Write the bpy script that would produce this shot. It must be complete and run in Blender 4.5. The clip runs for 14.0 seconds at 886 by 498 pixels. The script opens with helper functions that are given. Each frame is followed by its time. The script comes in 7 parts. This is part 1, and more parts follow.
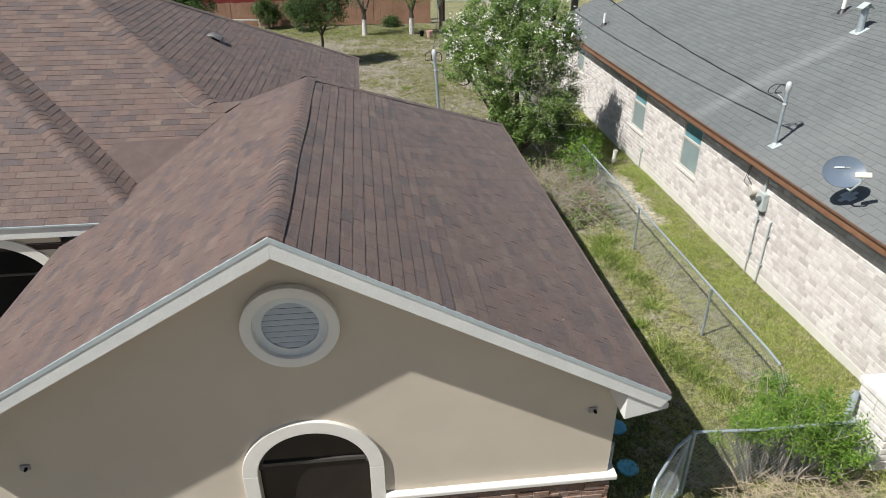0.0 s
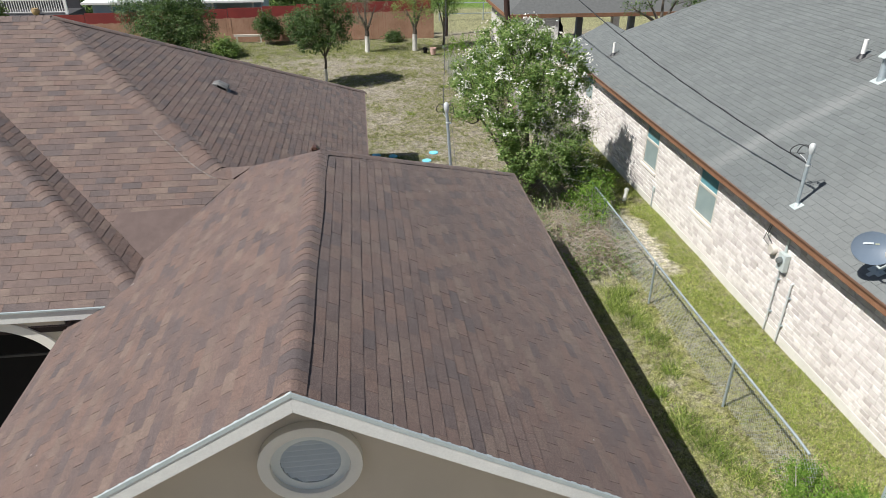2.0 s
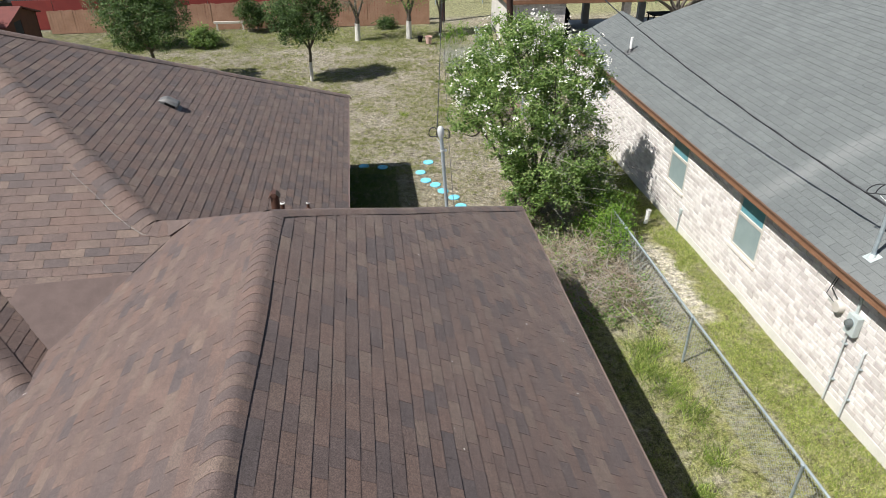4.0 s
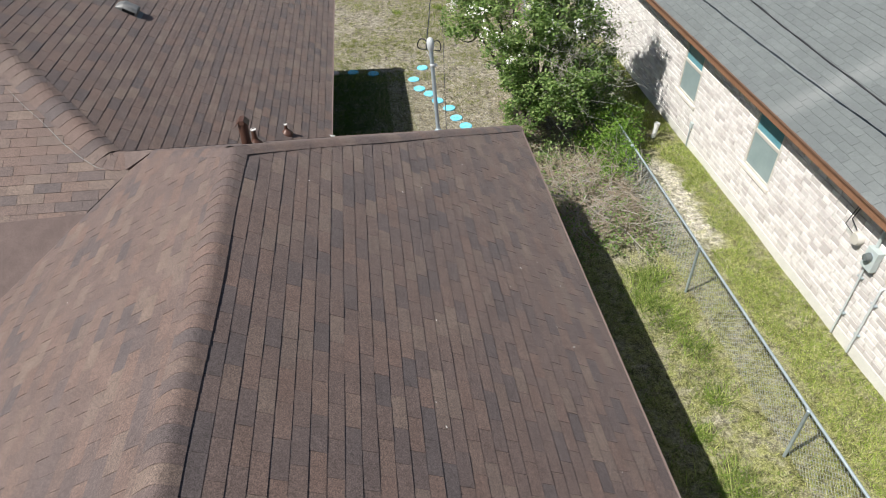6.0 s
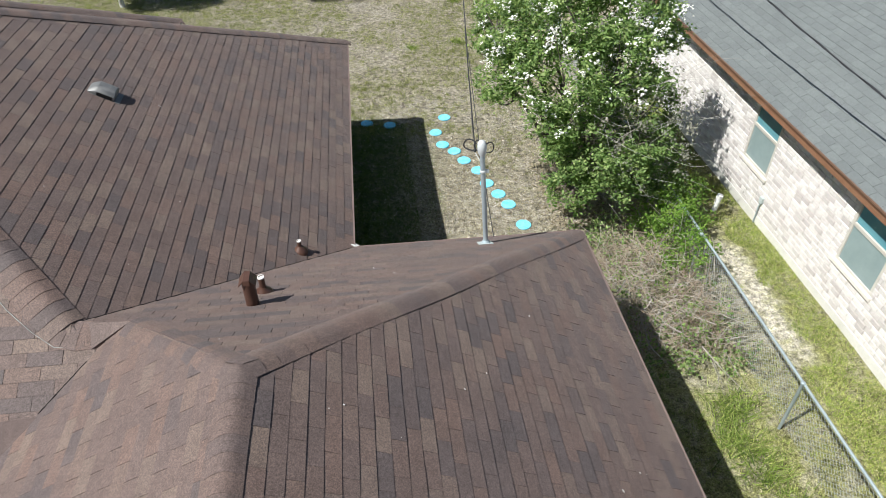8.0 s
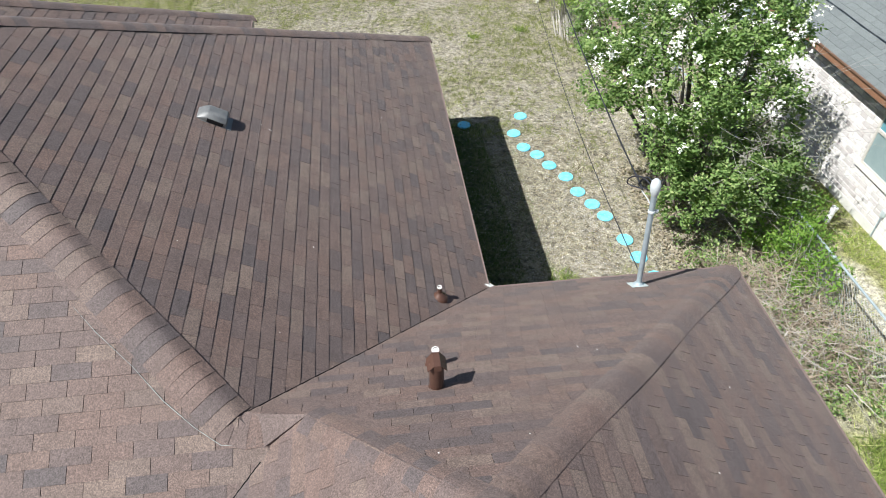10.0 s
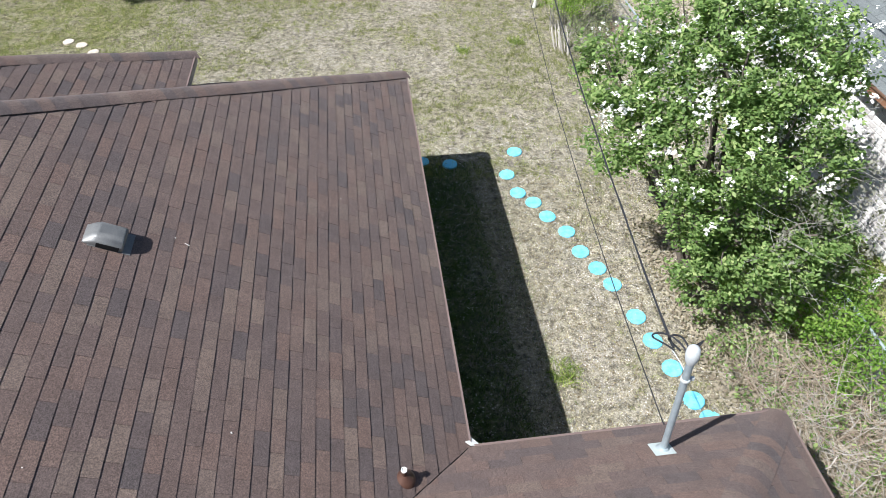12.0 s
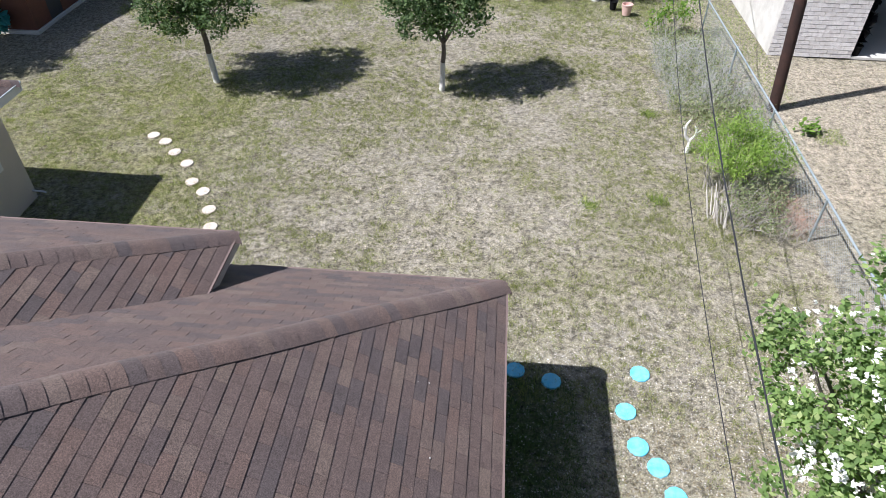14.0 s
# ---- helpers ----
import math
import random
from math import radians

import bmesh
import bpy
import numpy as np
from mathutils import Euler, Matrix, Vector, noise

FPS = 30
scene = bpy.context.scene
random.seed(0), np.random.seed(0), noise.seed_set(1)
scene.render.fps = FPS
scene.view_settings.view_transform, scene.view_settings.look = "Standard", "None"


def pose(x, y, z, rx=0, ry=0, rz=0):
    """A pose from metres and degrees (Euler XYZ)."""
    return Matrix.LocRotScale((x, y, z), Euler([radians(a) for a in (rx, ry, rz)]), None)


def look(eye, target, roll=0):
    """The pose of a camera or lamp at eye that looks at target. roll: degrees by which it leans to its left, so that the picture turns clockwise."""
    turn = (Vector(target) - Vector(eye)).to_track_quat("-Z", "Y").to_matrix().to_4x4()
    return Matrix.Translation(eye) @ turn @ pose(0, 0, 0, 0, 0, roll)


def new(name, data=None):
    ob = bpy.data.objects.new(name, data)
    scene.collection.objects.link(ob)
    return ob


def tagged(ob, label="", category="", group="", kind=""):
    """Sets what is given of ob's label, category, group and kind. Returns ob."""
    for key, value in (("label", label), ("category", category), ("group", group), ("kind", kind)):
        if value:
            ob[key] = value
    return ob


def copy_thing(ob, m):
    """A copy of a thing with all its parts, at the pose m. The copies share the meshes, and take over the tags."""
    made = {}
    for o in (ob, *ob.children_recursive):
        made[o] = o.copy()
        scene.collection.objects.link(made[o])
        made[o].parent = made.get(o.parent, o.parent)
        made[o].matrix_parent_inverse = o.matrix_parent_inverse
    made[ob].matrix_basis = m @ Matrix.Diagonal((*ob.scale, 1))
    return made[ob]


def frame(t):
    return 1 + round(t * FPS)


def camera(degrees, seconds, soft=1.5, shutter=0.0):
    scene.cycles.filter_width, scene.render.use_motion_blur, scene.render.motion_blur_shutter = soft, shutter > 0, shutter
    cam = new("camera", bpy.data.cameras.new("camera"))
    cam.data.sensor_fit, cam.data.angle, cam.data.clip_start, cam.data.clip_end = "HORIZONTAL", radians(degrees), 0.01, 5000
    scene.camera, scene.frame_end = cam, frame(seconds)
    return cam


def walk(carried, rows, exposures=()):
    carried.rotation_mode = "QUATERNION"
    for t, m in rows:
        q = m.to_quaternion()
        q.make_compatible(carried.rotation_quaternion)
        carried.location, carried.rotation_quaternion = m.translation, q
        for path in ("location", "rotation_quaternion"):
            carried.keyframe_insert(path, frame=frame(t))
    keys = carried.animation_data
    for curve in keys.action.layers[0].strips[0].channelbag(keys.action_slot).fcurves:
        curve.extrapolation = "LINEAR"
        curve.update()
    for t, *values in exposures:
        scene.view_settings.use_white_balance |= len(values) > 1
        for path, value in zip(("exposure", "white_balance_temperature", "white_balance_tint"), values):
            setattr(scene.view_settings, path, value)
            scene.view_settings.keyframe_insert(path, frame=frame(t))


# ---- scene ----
cam = camera(67.0, 14.0, soft=0.8)
PATH = [
    (0, (0.864, 0.163, 7.125), (1.068, 1.913, 6.179), 0.0),
    (0.5, (0.804, 0.148, 7.935), (1.002, 1.898, 6.987), -0.1),
    (1, (0.697, 0.124, 8.127), (0.898, 1.872, 7.176), -0.1),
    (1.5, (0.668, 0.27, 8.08), (0.869, 2.016, 7.125), -0.1),
    (2, (0.685, 1.102, 8.098), (0.893, 2.845, 7.141), 0.1),
    (2.5, (0.831, 2.303, 8.098), (1.039, 4.051, 7.148), 0.2),
    (2.7, (0.836, 2.739, 8.149), (1.052, 4.482, 7.193), 0.3),
    (4.8, (1.28, 4.195, 8.048), (1.471, 5.818, 6.895), -0.2),
    (5, (1.308, 4.359, 8.059), (1.493, 5.918, 6.821), -0.1),
    (5.5, (1.354, 4.566, 8.029), (1.539, 6.107, 6.767), -0.0),
    (6, (1.375, 4.78, 8.056), (1.559, 6.319, 6.792), -0.1),
    (6.5, (1.332, 5.154, 7.987), (1.517, 6.692, 6.722), -0.0),
    (7, (1.28, 5.843, 8.056), (1.464, 7.38, 6.789), 0.0),
    (7.5, (1.319, 6.756, 8.132), (1.505, 8.286, 6.858), 0.1),
    (8, (1.017, 7.665, 8.251), (1.21, 9.195, 6.978), 0.3),
    (8.5, (-0.006, 8.524, 8.234), (0.197, 10.05, 6.957), 0.6),
    (9, (-0.662, 8.971, 8.11), (-0.466, 10.502, 6.837), 0.2),
    (9.2, (-0.708, 9.025, 8.164), (-0.517, 10.549, 6.883), 0.3),
    (11.3, (-0.234, 9.931, 8.408), (-0.06, 11.349, 7.008), -0.4),
    (11.5, (-0.173, 10.423, 8.386), (0.005, 11.842, 6.988), -0.3),
    (12, (-0.01, 11.658, 8.332), (0.174, 13.076, 6.934), 0.1),
    (12.2, (-0.001, 12.111, 8.366), (0.196, 13.556, 6.998), 0.5),
    (12.5, (0.129, 12.719, 8.306), (0.328, 14.237, 7.019), 0.3),
    (13, (0.202, 13.626, 8.259), (0.404, 15.147, 6.976), 0.5),
    (13.2, (0.272, 13.956, 8.271), (0.466, 15.475, 6.985), 0.2),
    (13.3, (0.175, 14.192, 8.216), (0.306, 15.717, 6.929), 0.4),
    (13.4, (0.154, 14.403, 8.222), (0.14, 15.93, 6.931), 0.6),
    (13.5, (0.244, 14.54, 8.304), (0.134, 16.06, 7.009), 0.7),
    (14, (0.358, 15.847, 8.341), (0.238, 17.36, 7.039), 0.6),
]
walk(cam, [(t, look(eye, target, roll)) for t, eye, target, roll in PATH],
     exposures=[(0, 0.29, 6480, 10), (2.5, 0.4, 6500, 10), (5, 0.44, 6500, 9.5), (7.5, 0.48, 6400, 7.5), (9, 0.67, 6200, 7), (11.5, 0.78, 6180, 8), (12.5, 0.78, 5960, 11.5), (14, 0.7, 5960, 13.8)])

# ---- sky, sun, exposure ----
SUN = Vector((-0.71, -0.28, 1.0)).normalized()
world = bpy.data.worlds.new("sky")
scene.world = world
world.use_nodes = True
sky = world.node_tree.nodes.new("ShaderNodeTexSky")
sky.sky_type = "NISHITA"
sky.sun_disc = False
sky.sun_elevation = math.asin(SUN.z)
sky.sun_rotation = math.atan2(SUN.x, SUN.y)
sky.air_density, sky.dust_density, sky.ozone_density = 1.0, 1.4, 1.0
world.node_tree.links.new(sky.outputs[0], world.node_tree.nodes["Background"].inputs[0])
world.node_tree.nodes["Background"].inputs[1].default_value = 0.055
lamp = bpy.data.lights.new("sun", "SUN")
lamp.energy, lamp.angle, lamp.color = 5.4, radians(0.55), (1.0, 0.965, 0.92)
new("sun", lamp).matrix_world = look(SUN * 80, (0, 0, 0))

# ---- materials ----


def rgba(c):
    return (c[0], c[1], c[2], 1.0)


class Nodes:
    """A node tree being written: short calls for the nodes that the materials use."""

    def __init__(self, name):
        self.mat = bpy.data.materials.new(name)
        self.mat.use_nodes = True
        self.t = self.mat.node_tree
        self.p = self.t.nodes["Principled BSDF"]
        self.pos = self.t.nodes.new("ShaderNodeNewGeometry").outputs["Position"]

    def link(self, a, b):
        self.t.links.new(a, b)

    def put(self, socket, value):
        if isinstance(value, bpy.types.NodeSocket):
            self.link(value, socket)
        elif isinstance(value, tuple) and len(value) == 3 and socket.type == "RGBA":
            socket.default_value = rgba(value)
        else:
            socket.default_value = value

    def noise(self, scale, detail=4.0, rough=0.6, stretch=None, vector=None):
        n = self.t.nodes.new("ShaderNodeTexNoise")
        n.inputs["Scale"].default_value, n.inputs["Detail"].default_value, n.inputs["Roughness"].default_value = scale, detail, rough
        v = vector or self.pos
        if stretch:
            m = self.t.nodes.new("ShaderNodeMapping")
            m.inputs["Scale"].default_value = stretch
            self.link(v, m.inputs[0])
            v = m.outputs[0]
        self.link(v, n.inputs["Vector"])
        return n.outputs[0]

    def cells(self, scale, feature="F1", out=0):
        n = self.t.nodes.new("ShaderNodeTexVoronoi")
        n.feature = feature
        n.inputs["Scale"].default_value = scale
        self.link(self.pos, n.inputs["Vector"])
        return n.outputs[out]

    def ramp(self, value, *stops):
        n = self.t.nodes.new("ShaderNodeValToRGB")
        e = n.color_ramp.elements
        while len(e) < len(stops):
            e.new(0.5)
        for k, (at, c) in enumerate(stops):
            e[k].position = at
            e[k].color = rgba(c) if isinstance(c, tuple) else (c, c, c, 1)
        self.link(value, n.inputs[0])
        return n.outputs[0]

    def mix(self, f, a, b, how="MIX"):
        n = self.t.nodes.new("ShaderNodeMix")
        n.data_type, n.blend_type = "RGBA", how
        self.put(n.inputs[0], f), self.put(n.inputs[6], a), self.put(n.inputs[7], b)
        return n.outputs[2]

    def math(self, op, a, b=0.0, c=0.0):
        n = self.t.nodes.new("ShaderNodeMath")
        n.operation = op
        self.put(n.inputs[0], a), self.put(n.inputs[1], b), self.put(n.inputs[2], c)
        return n.outputs[0]

    def axis(self, which):
        n = self.t.nodes.new("ShaderNodeSeparateXYZ")
        self.link(self.pos, n.inputs[0])
        return n.outputs[which]

    def band(self, value, lo, hi, soft):
        n = self.t.nodes.new("ShaderNodeMapRange")
        n.interpolation_type = "SMOOTHSTEP"
        self.put(n.inputs[0], value)
        n.inputs[1].default_value, n.inputs[2].default_value = lo - soft, lo + soft
        m = self.t.nodes.new("ShaderNodeMapRange")
        m.interpolation_type = "SMOOTHSTEP"
        self.put(m.inputs[0], value)
        m.inputs[1].default_value, m.inputs[2].default_value = hi + soft, hi - soft
        return self.math("MULTIPLY", n.outputs[0], m.outputs[0])

    def bump(self, height, strength, distance):
        n = self.t.nodes.new("ShaderNodeBump")
        n.inputs["Strength"].default_value, n.inputs["Distance"].default_value = strength, distance
        self.link(height, n.inputs["Height"])
        self.link(n.outputs[0], self.p.inputs["Normal"])

    def done(self, colour, rough=0.8, metal=0.0, spec=0.5):
        self.put(self.p.inputs["Base Color"], colour)
        self.put(self.p.inputs["Roughness"], rough)
        self.p.inputs["Metallic"].default_value = metal
        self.p.inputs["Specular IOR Level"].default_value = spec
        return self.mat


def plain(name, a, b, scale=6.0, rough=0.6, metal=0.0, grain=0.15, grain_scale=120.0, bump=0.15, distance=0.004, spec=0.5):
    """A surface of two close colours in broad patches, with fine grain and relief."""
    n = Nodes(name)
    broad = n.noise(scale, 5)
    fine = n.noise(grain_scale, 3)
    c = n.mix(n.ramp(broad, (0.3, 0.0), (0.7, 1.0)), a, b)
    c = n.mix(grain, c, n.ramp(fine, (0.3, 0.15), (0.75, 1.0)), "MULTIPLY")
    n.bump(fine, bump, distance)
    return n.done(c, n.math("MULTIPLY_ADD", broad, 0.2, rough - 0.1), metal, spec)


def shingle(name, by_object):
    n = Nodes(name)
    if by_object:
        r = n.t.nodes.new("ShaderNodeObjectInfo").outputs["Random"]
    else:
        r = n.t.nodes.new("ShaderNodeNewGeometry").outputs["Random Per Island"]
    c = n.ramp(r, (0.0, (0.084, 0.071, 0.071)), (0.12, (0.097, 0.077, 0.074)), (0.3, (0.115, 0.086, 0.078)), (0.55, (0.121, 0.089, 0.079)), (0.75, (0.139, 0.096, 0.081)), (0.9, (0.135, 0.103, 0.089)), (0.98, (0.153, 0.116, 0.097)))
    granule = n.cells(170.0, out=1)
    c = n.mix(0.8, c, n.ramp(granule, (0.0, 0.3), (0.5, 1.0), (1.0, 1.65)), "MULTIPLY")
    c = n.mix(0.45, c, n.ramp(n.noise(60.0, 3, 0.85), (0.36, 0.4), (0.64, 1.6)), "MULTIPLY")
    patch = n.noise(1.3, 4)
    c = n.mix(n.ramp(patch, (0.4, 0.0), (0.8, 0.3)), c, (0.125, 0.096, 0.086))
    c = n.mix(0.5, c, n.ramp(n.noise(4.5, 3, 0.6), (0.32, 0.82), (0.68, 1.18)), "MULTIPLY")
    speck = n.noise(38.0, 3, 0.7)
    c = n.mix(n.ramp(speck, (0.62, 0.0), (0.72, 0.4)), c, (0.07, 0.055, 0.052))
    c = n.mix(1.0, c, (1.01, 0.985, 0.975), "MULTIPLY")
    n.bump(granule, 0.6, 0.004)
    n.p.inputs["Diffuse Roughness"].default_value = 0.0
    n.p.inputs["Sheen Weight"].default_value = 0.14
    n.p.inputs["Sheen Roughness"].default_value = 0.35
    n.p.inputs["Sheen Tint"].default_value = (0.95, 0.9, 0.88, 1)
    return n.done(c, 0.7, 0.0, 0.3)


def grey_shingle(name, by_object):
    n = Nodes(name)
    if by_object:
        r = n.t.nodes.new("ShaderNodeObjectInfo").outputs["Random"]
    else:
        r = n.t.nodes.new("ShaderNodeNewGeometry").outputs["Random Per Island"]
    c = n.ramp(r, (0.0, (0.127, 0.14, 0.141)), (0.5, (0.138, 0.152, 0.152)), (1.0, (0.15, 0.165, 0.164)))
    granule = n.cells(100.0, out=1)
    c = n.mix(0.7, c, n.ramp(granule, (0.0, 0.5), (0.5, 0.95), (1.0, 1.3)), "MULTIPLY")
    c = n.mix(n.ramp(n.noise(0.6, 5), (0.4, 0.0), (0.75, 0.35)), c, (0.1, 0.11, 0.108))
    # pale wash below the galvanised flue
    wash = n.math("MULTIPLY", n.band(n.math("MULTIPLY_ADD", n.noise(2.5), 0.35, n.axis(1)), 14.55, 14.95, 0.22), n.band(n.axis(0), 8.4, 12.0, 0.4))
    wash2 = n.band(n.math("MULTIPLY_ADD", n.noise(0.8), 1.6, n.axis(1)), 4.0, 13.0, 1.0)
    c = n.mix(n.math("MULTIPLY", wash, 0.4), c, (0.25, 0.26, 0.255))
    c = n.mix(n.math("MULTIPLY", wash2, 0.3), c, (0.21, 0.22, 0.215))
    n.bump(granule, 0.4, 0.003)
    return n.done(c, 0.9, 0.0, 0.3)


def ground_material():
    n = Nodes("lawn_soil")
    x, y = n.axis(0), n.axis(1)
    a = n.t.nodes.new("ShaderNodeAttribute")
    a.attribute_name = "lush"
    rich = a.outputs["Fac"]
    fine = n.ramp(n.noise(34.0, 6, 0.8), (0.34, 0.0), (0.66, 1.0))
    flake = n.ramp(n.noise(75.0, 3, 0.7), (0.56, 0.0), (0.66, 1.0))
    clump = n.noise(9.0, 6, 0.85)
    broad = n.noise(0.33, 4, 0.6)
    straw = n.mix(fine, (0.215, 0.192, 0.125), (0.54, 0.495, 0.375))
    straw = n.mix(n.math("MULTIPLY", flake, 0.5), straw, (0.68, 0.635, 0.55))
    green = n.mix(fine, (0.115, 0.125, 0.05), (0.4, 0.4, 0.2))
    soil = n.mix(n.noise(60.0, 5, 0.8), (0.4, 0.36, 0.32), (0.68, 0.63, 0.56))
    c = n.mix(n.ramp(n.math("MULTIPLY_ADD", clump, 2.4, n.math("MULTIPLY", rich, 0.9)), (1.5, 0.0), (1.68, 0.9)), straw, green)
    # worn, bare ground
    c = n.mix(n.ramp(n.math("MULTIPLY_ADD", n.noise(8.0, 8, 0.95), 1.5, n.math("MULTIPLY", rich, -0.35)), (0.58, 0.0), (0.7, 0.6)), c, soil)
    over = n.math("MULTIPLY", n.band(n.math("MULTIPLY_ADD", n.noise(1.4), 1.0, x), 7.6, 16.0, 0.5), n.band(y, 27.5, 34.8, 0.6))
    c = n.mix(n.math("MULTIPLY", over, n.ramp(n.noise(3.0, 6, 0.8), (0.36, 0.3), (0.52, 0.95))), c, n.mix(n.noise(2.2, 5, 0.7), (0.42, 0.365, 0.265), (0.62, 0.55, 0.45)))
    # greener ground beside the walls and the side yard
    lush = n.mix(fine, (0.11, 0.13, 0.03), (0.56, 0.56, 0.2))
    side = n.math("MULTIPLY", n.band(n.math("MULTIPLY_ADD", n.noise(1.9), 0.8, x), 8.0, 9.6, 0.3), n.band(y, -3.0, 24.0, 1.5))
    c = n.mix(n.math("MULTIPLY", side, n.ramp(n.noise(2.2, 6, 0.75), (0.36, 0.3), (0.55, 0.85))), c, lush)
    side2 = n.math("MULTIPLY", n.band(n.math("MULTIPLY_ADD", n.noise(1.9), 0.8, x), 3.6, 8.4, 0.5), n.band(y, 4.0, 14.5, 1.5))
    c = n.mix(n.math("MULTIPLY", side2, n.ramp(n.noise(2.7, 6, 0.75), (0.4, 0.25), (0.55, 0.85))), c, lush)
    # green grass by the back wall, darkened further to paint the eave's shade
    eave_shade = n.math("MULTIPLY", n.band(n.math("MULTIPLY_ADD", n.noise(1.5), 0.9, x), 0.2, 2.0, 0.6), n.band(y, 14.5, 22.8, 0.4))
    c = n.mix(n.math("MULTIPLY", eave_shade, n.ramp(n.noise(3.2, 6, 0.75), (0.45, 0.95), (0.62, 0.35))), c, n.mix(fine, (0.03, 0.06, 0.016), (0.16, 0.24, 0.08)))
    rear = n.math("MULTIPLY", n.band(n.math("MULTIPLY_ADD", n.noise(0.9), 2.0, x), -14.0, -4.6, 1.2), n.band(n.math("MULTIPLY_ADD", n.noise(0.9), 2.0, y), 22.0, 33.0, 1.2))
    c = n.mix(n.math("MULTIPLY", rear, n.ramp(n.noise(1.8, 6, 0.75), (0.36, 0.15), (0.6, 0.6))), c, n.mix(fine, (0.18, 0.18, 0.05), (0.52, 0.5, 0.2)))
    hedge = n.math("MULTIPLY", n.band(n.math("MULTIPLY_ADD", n.noise(0.8), 2.0, y), 38.6, 44.0, 0.7), n.band(x, -16.0, 6.0, 1.0))
    c = n.mix(n.math("MULTIPLY", hedge, n.ramp(n.noise(2.0, 5, 0.7), (0.36, 0.3), (0.55, 0.9))), c, green)
    field = n.math("MULTIPLY", n.band(y, 44.0, 400.0, 1.0), 0.85)
    c = n.mix(field, c, n.mix(n.math("MULTIPLY_ADD", fine, 0.5, n.math("MULTIPLY", broad, 0.5)), (0.25, 0.27, 0.12), (0.46, 0.45, 0.26)))
    c = n.mix(n.math("MULTIPLY", n.band(y, 53.0, 1500.0, 1.0), 0.85), c, n.mix(broad, (0.1, 0.2, 0.03), (0.2, 0.35, 0.07)))
    pale = n.math("MULTIPLY", n.band(n.math("MULTIPLY_ADD", n.noise(3.0), 0.8, x), 7.85, 8.35, 0.2), n.band(n.math("MULTIPLY_ADD", n.noise(2.0), 1.5, y), 14.9, 17.9, 0.5))
    c = n.mix(n.math("MULTIPLY", pale, n.ramp(n.noise(8.0, 4, 0.75), (0.4, 0.4), (0.55, 1.0))), c, (0.72, 0.67, 0.57))
    # unseen front ground made extra pale to bounce light onto the gable wall
    front = n.band(n.math("MULTIPLY_ADD", n.noise(0.7), 1.5, y), -40.0, 4.2, 0.8)
    c = n.mix(n.math("MULTIPLY", front, n.ramp(n.noise(2.2, 6, 0.8), (0.34, 0.75), (0.52, 1.0))), c, n.mix(fine, (0.62, 0.57, 0.48), (0.74, 0.68, 0.58)))
    # white shell chips
    chip = n.t.nodes.new("ShaderNodeTexVoronoi")
    chip.inputs["Scale"].default_value = 24.0
    n.link(n.pos, chip.inputs["Vector"])
    near = n.ramp(chip.outputs["Distance"], (0.22, 1.0), (0.32, 0.0))
    pick = n.ramp(n.noise(11.0, 2), (0.48, 0.0), (0.52, 1.0))
    where = n.math("MULTIPLY", n.band(n.math("MULTIPLY_ADD", n.noise(0.9), 2.0, x), 1.4, 7.2, 0.9), n.band(n.math("MULTIPLY_ADD", n.noise(0.9), 2.0, y), 15.6, 25.0, 1.2))
    c = n.mix(n.math("MULTIPLY", n.math("MULTIPLY", near, pick), n.math("MULTIPLY", where, 0.95)), c, (0.8, 0.78, 0.73))
    c = n.mix(0.55, c, n.ramp(n.noise(3.4, 7, 0.85), (0.38, 0.68), (0.5, 1.0), (0.62, 1.2)), "MULTIPLY")
    c = n.mix(0.8, c, n.ramp(n.noise(9.0, 6, 0.85), (0.4, 0.25), (0.48, 0.85), (0.6, 1.4)), "MULTIPLY")
    c = n.mix(0.6, c, n.ramp(n.noise(30.0, 6, 0.95), (0.42, 0.4), (0.5, 1.0), (0.58, 1.5)), "MULTIPLY")
    n.p.inputs["Diffuse Roughness"].default_value = 0.8
    n.bump(n.math("MULTIPLY_ADD", clump, 1.5, fine), 0.9, 0.05)
    return n.done(c, 0.95, 0.0, 0.1)


def leaf_material(name, dark, light, yellow=None):
    n = Nodes(name)
    r = n.t.nodes.new("ShaderNodeNewGeometry").outputs["Random Per Island"]
    stops = [(0.0, dark), (0.7, light)] + ([(0.95, yellow)] if yellow else [])
    c = n.ramp(r, *stops)
    c = n.mix(n.ramp(n.noise(1.1, 3), (0.35, 0.0), (0.7, 0.35)), c, tuple(v * 0.6 for v in dark))
    n.p.inputs["Transmission Weight"].default_value = 0.0
    m = n.done(c, 0.6, 0.0, 0.3)
    back = n.t.nodes.new("ShaderNodeBsdfTranslucent")
    n.link(n.mix(1.0, c, (1.3, 1.5, 0.7), "MULTIPLY"), back.inputs[0])
    both = n.t.nodes.new("ShaderNodeMixShader")
    both.inputs[0].default_value = 0.38
    n.link(n.p.outputs[0], both.inputs[1]), n.link(back.outputs[0], both.inputs[2])
    n.link(both.outputs[0], n.t.nodes["Material Output"].inputs[0])
    return m


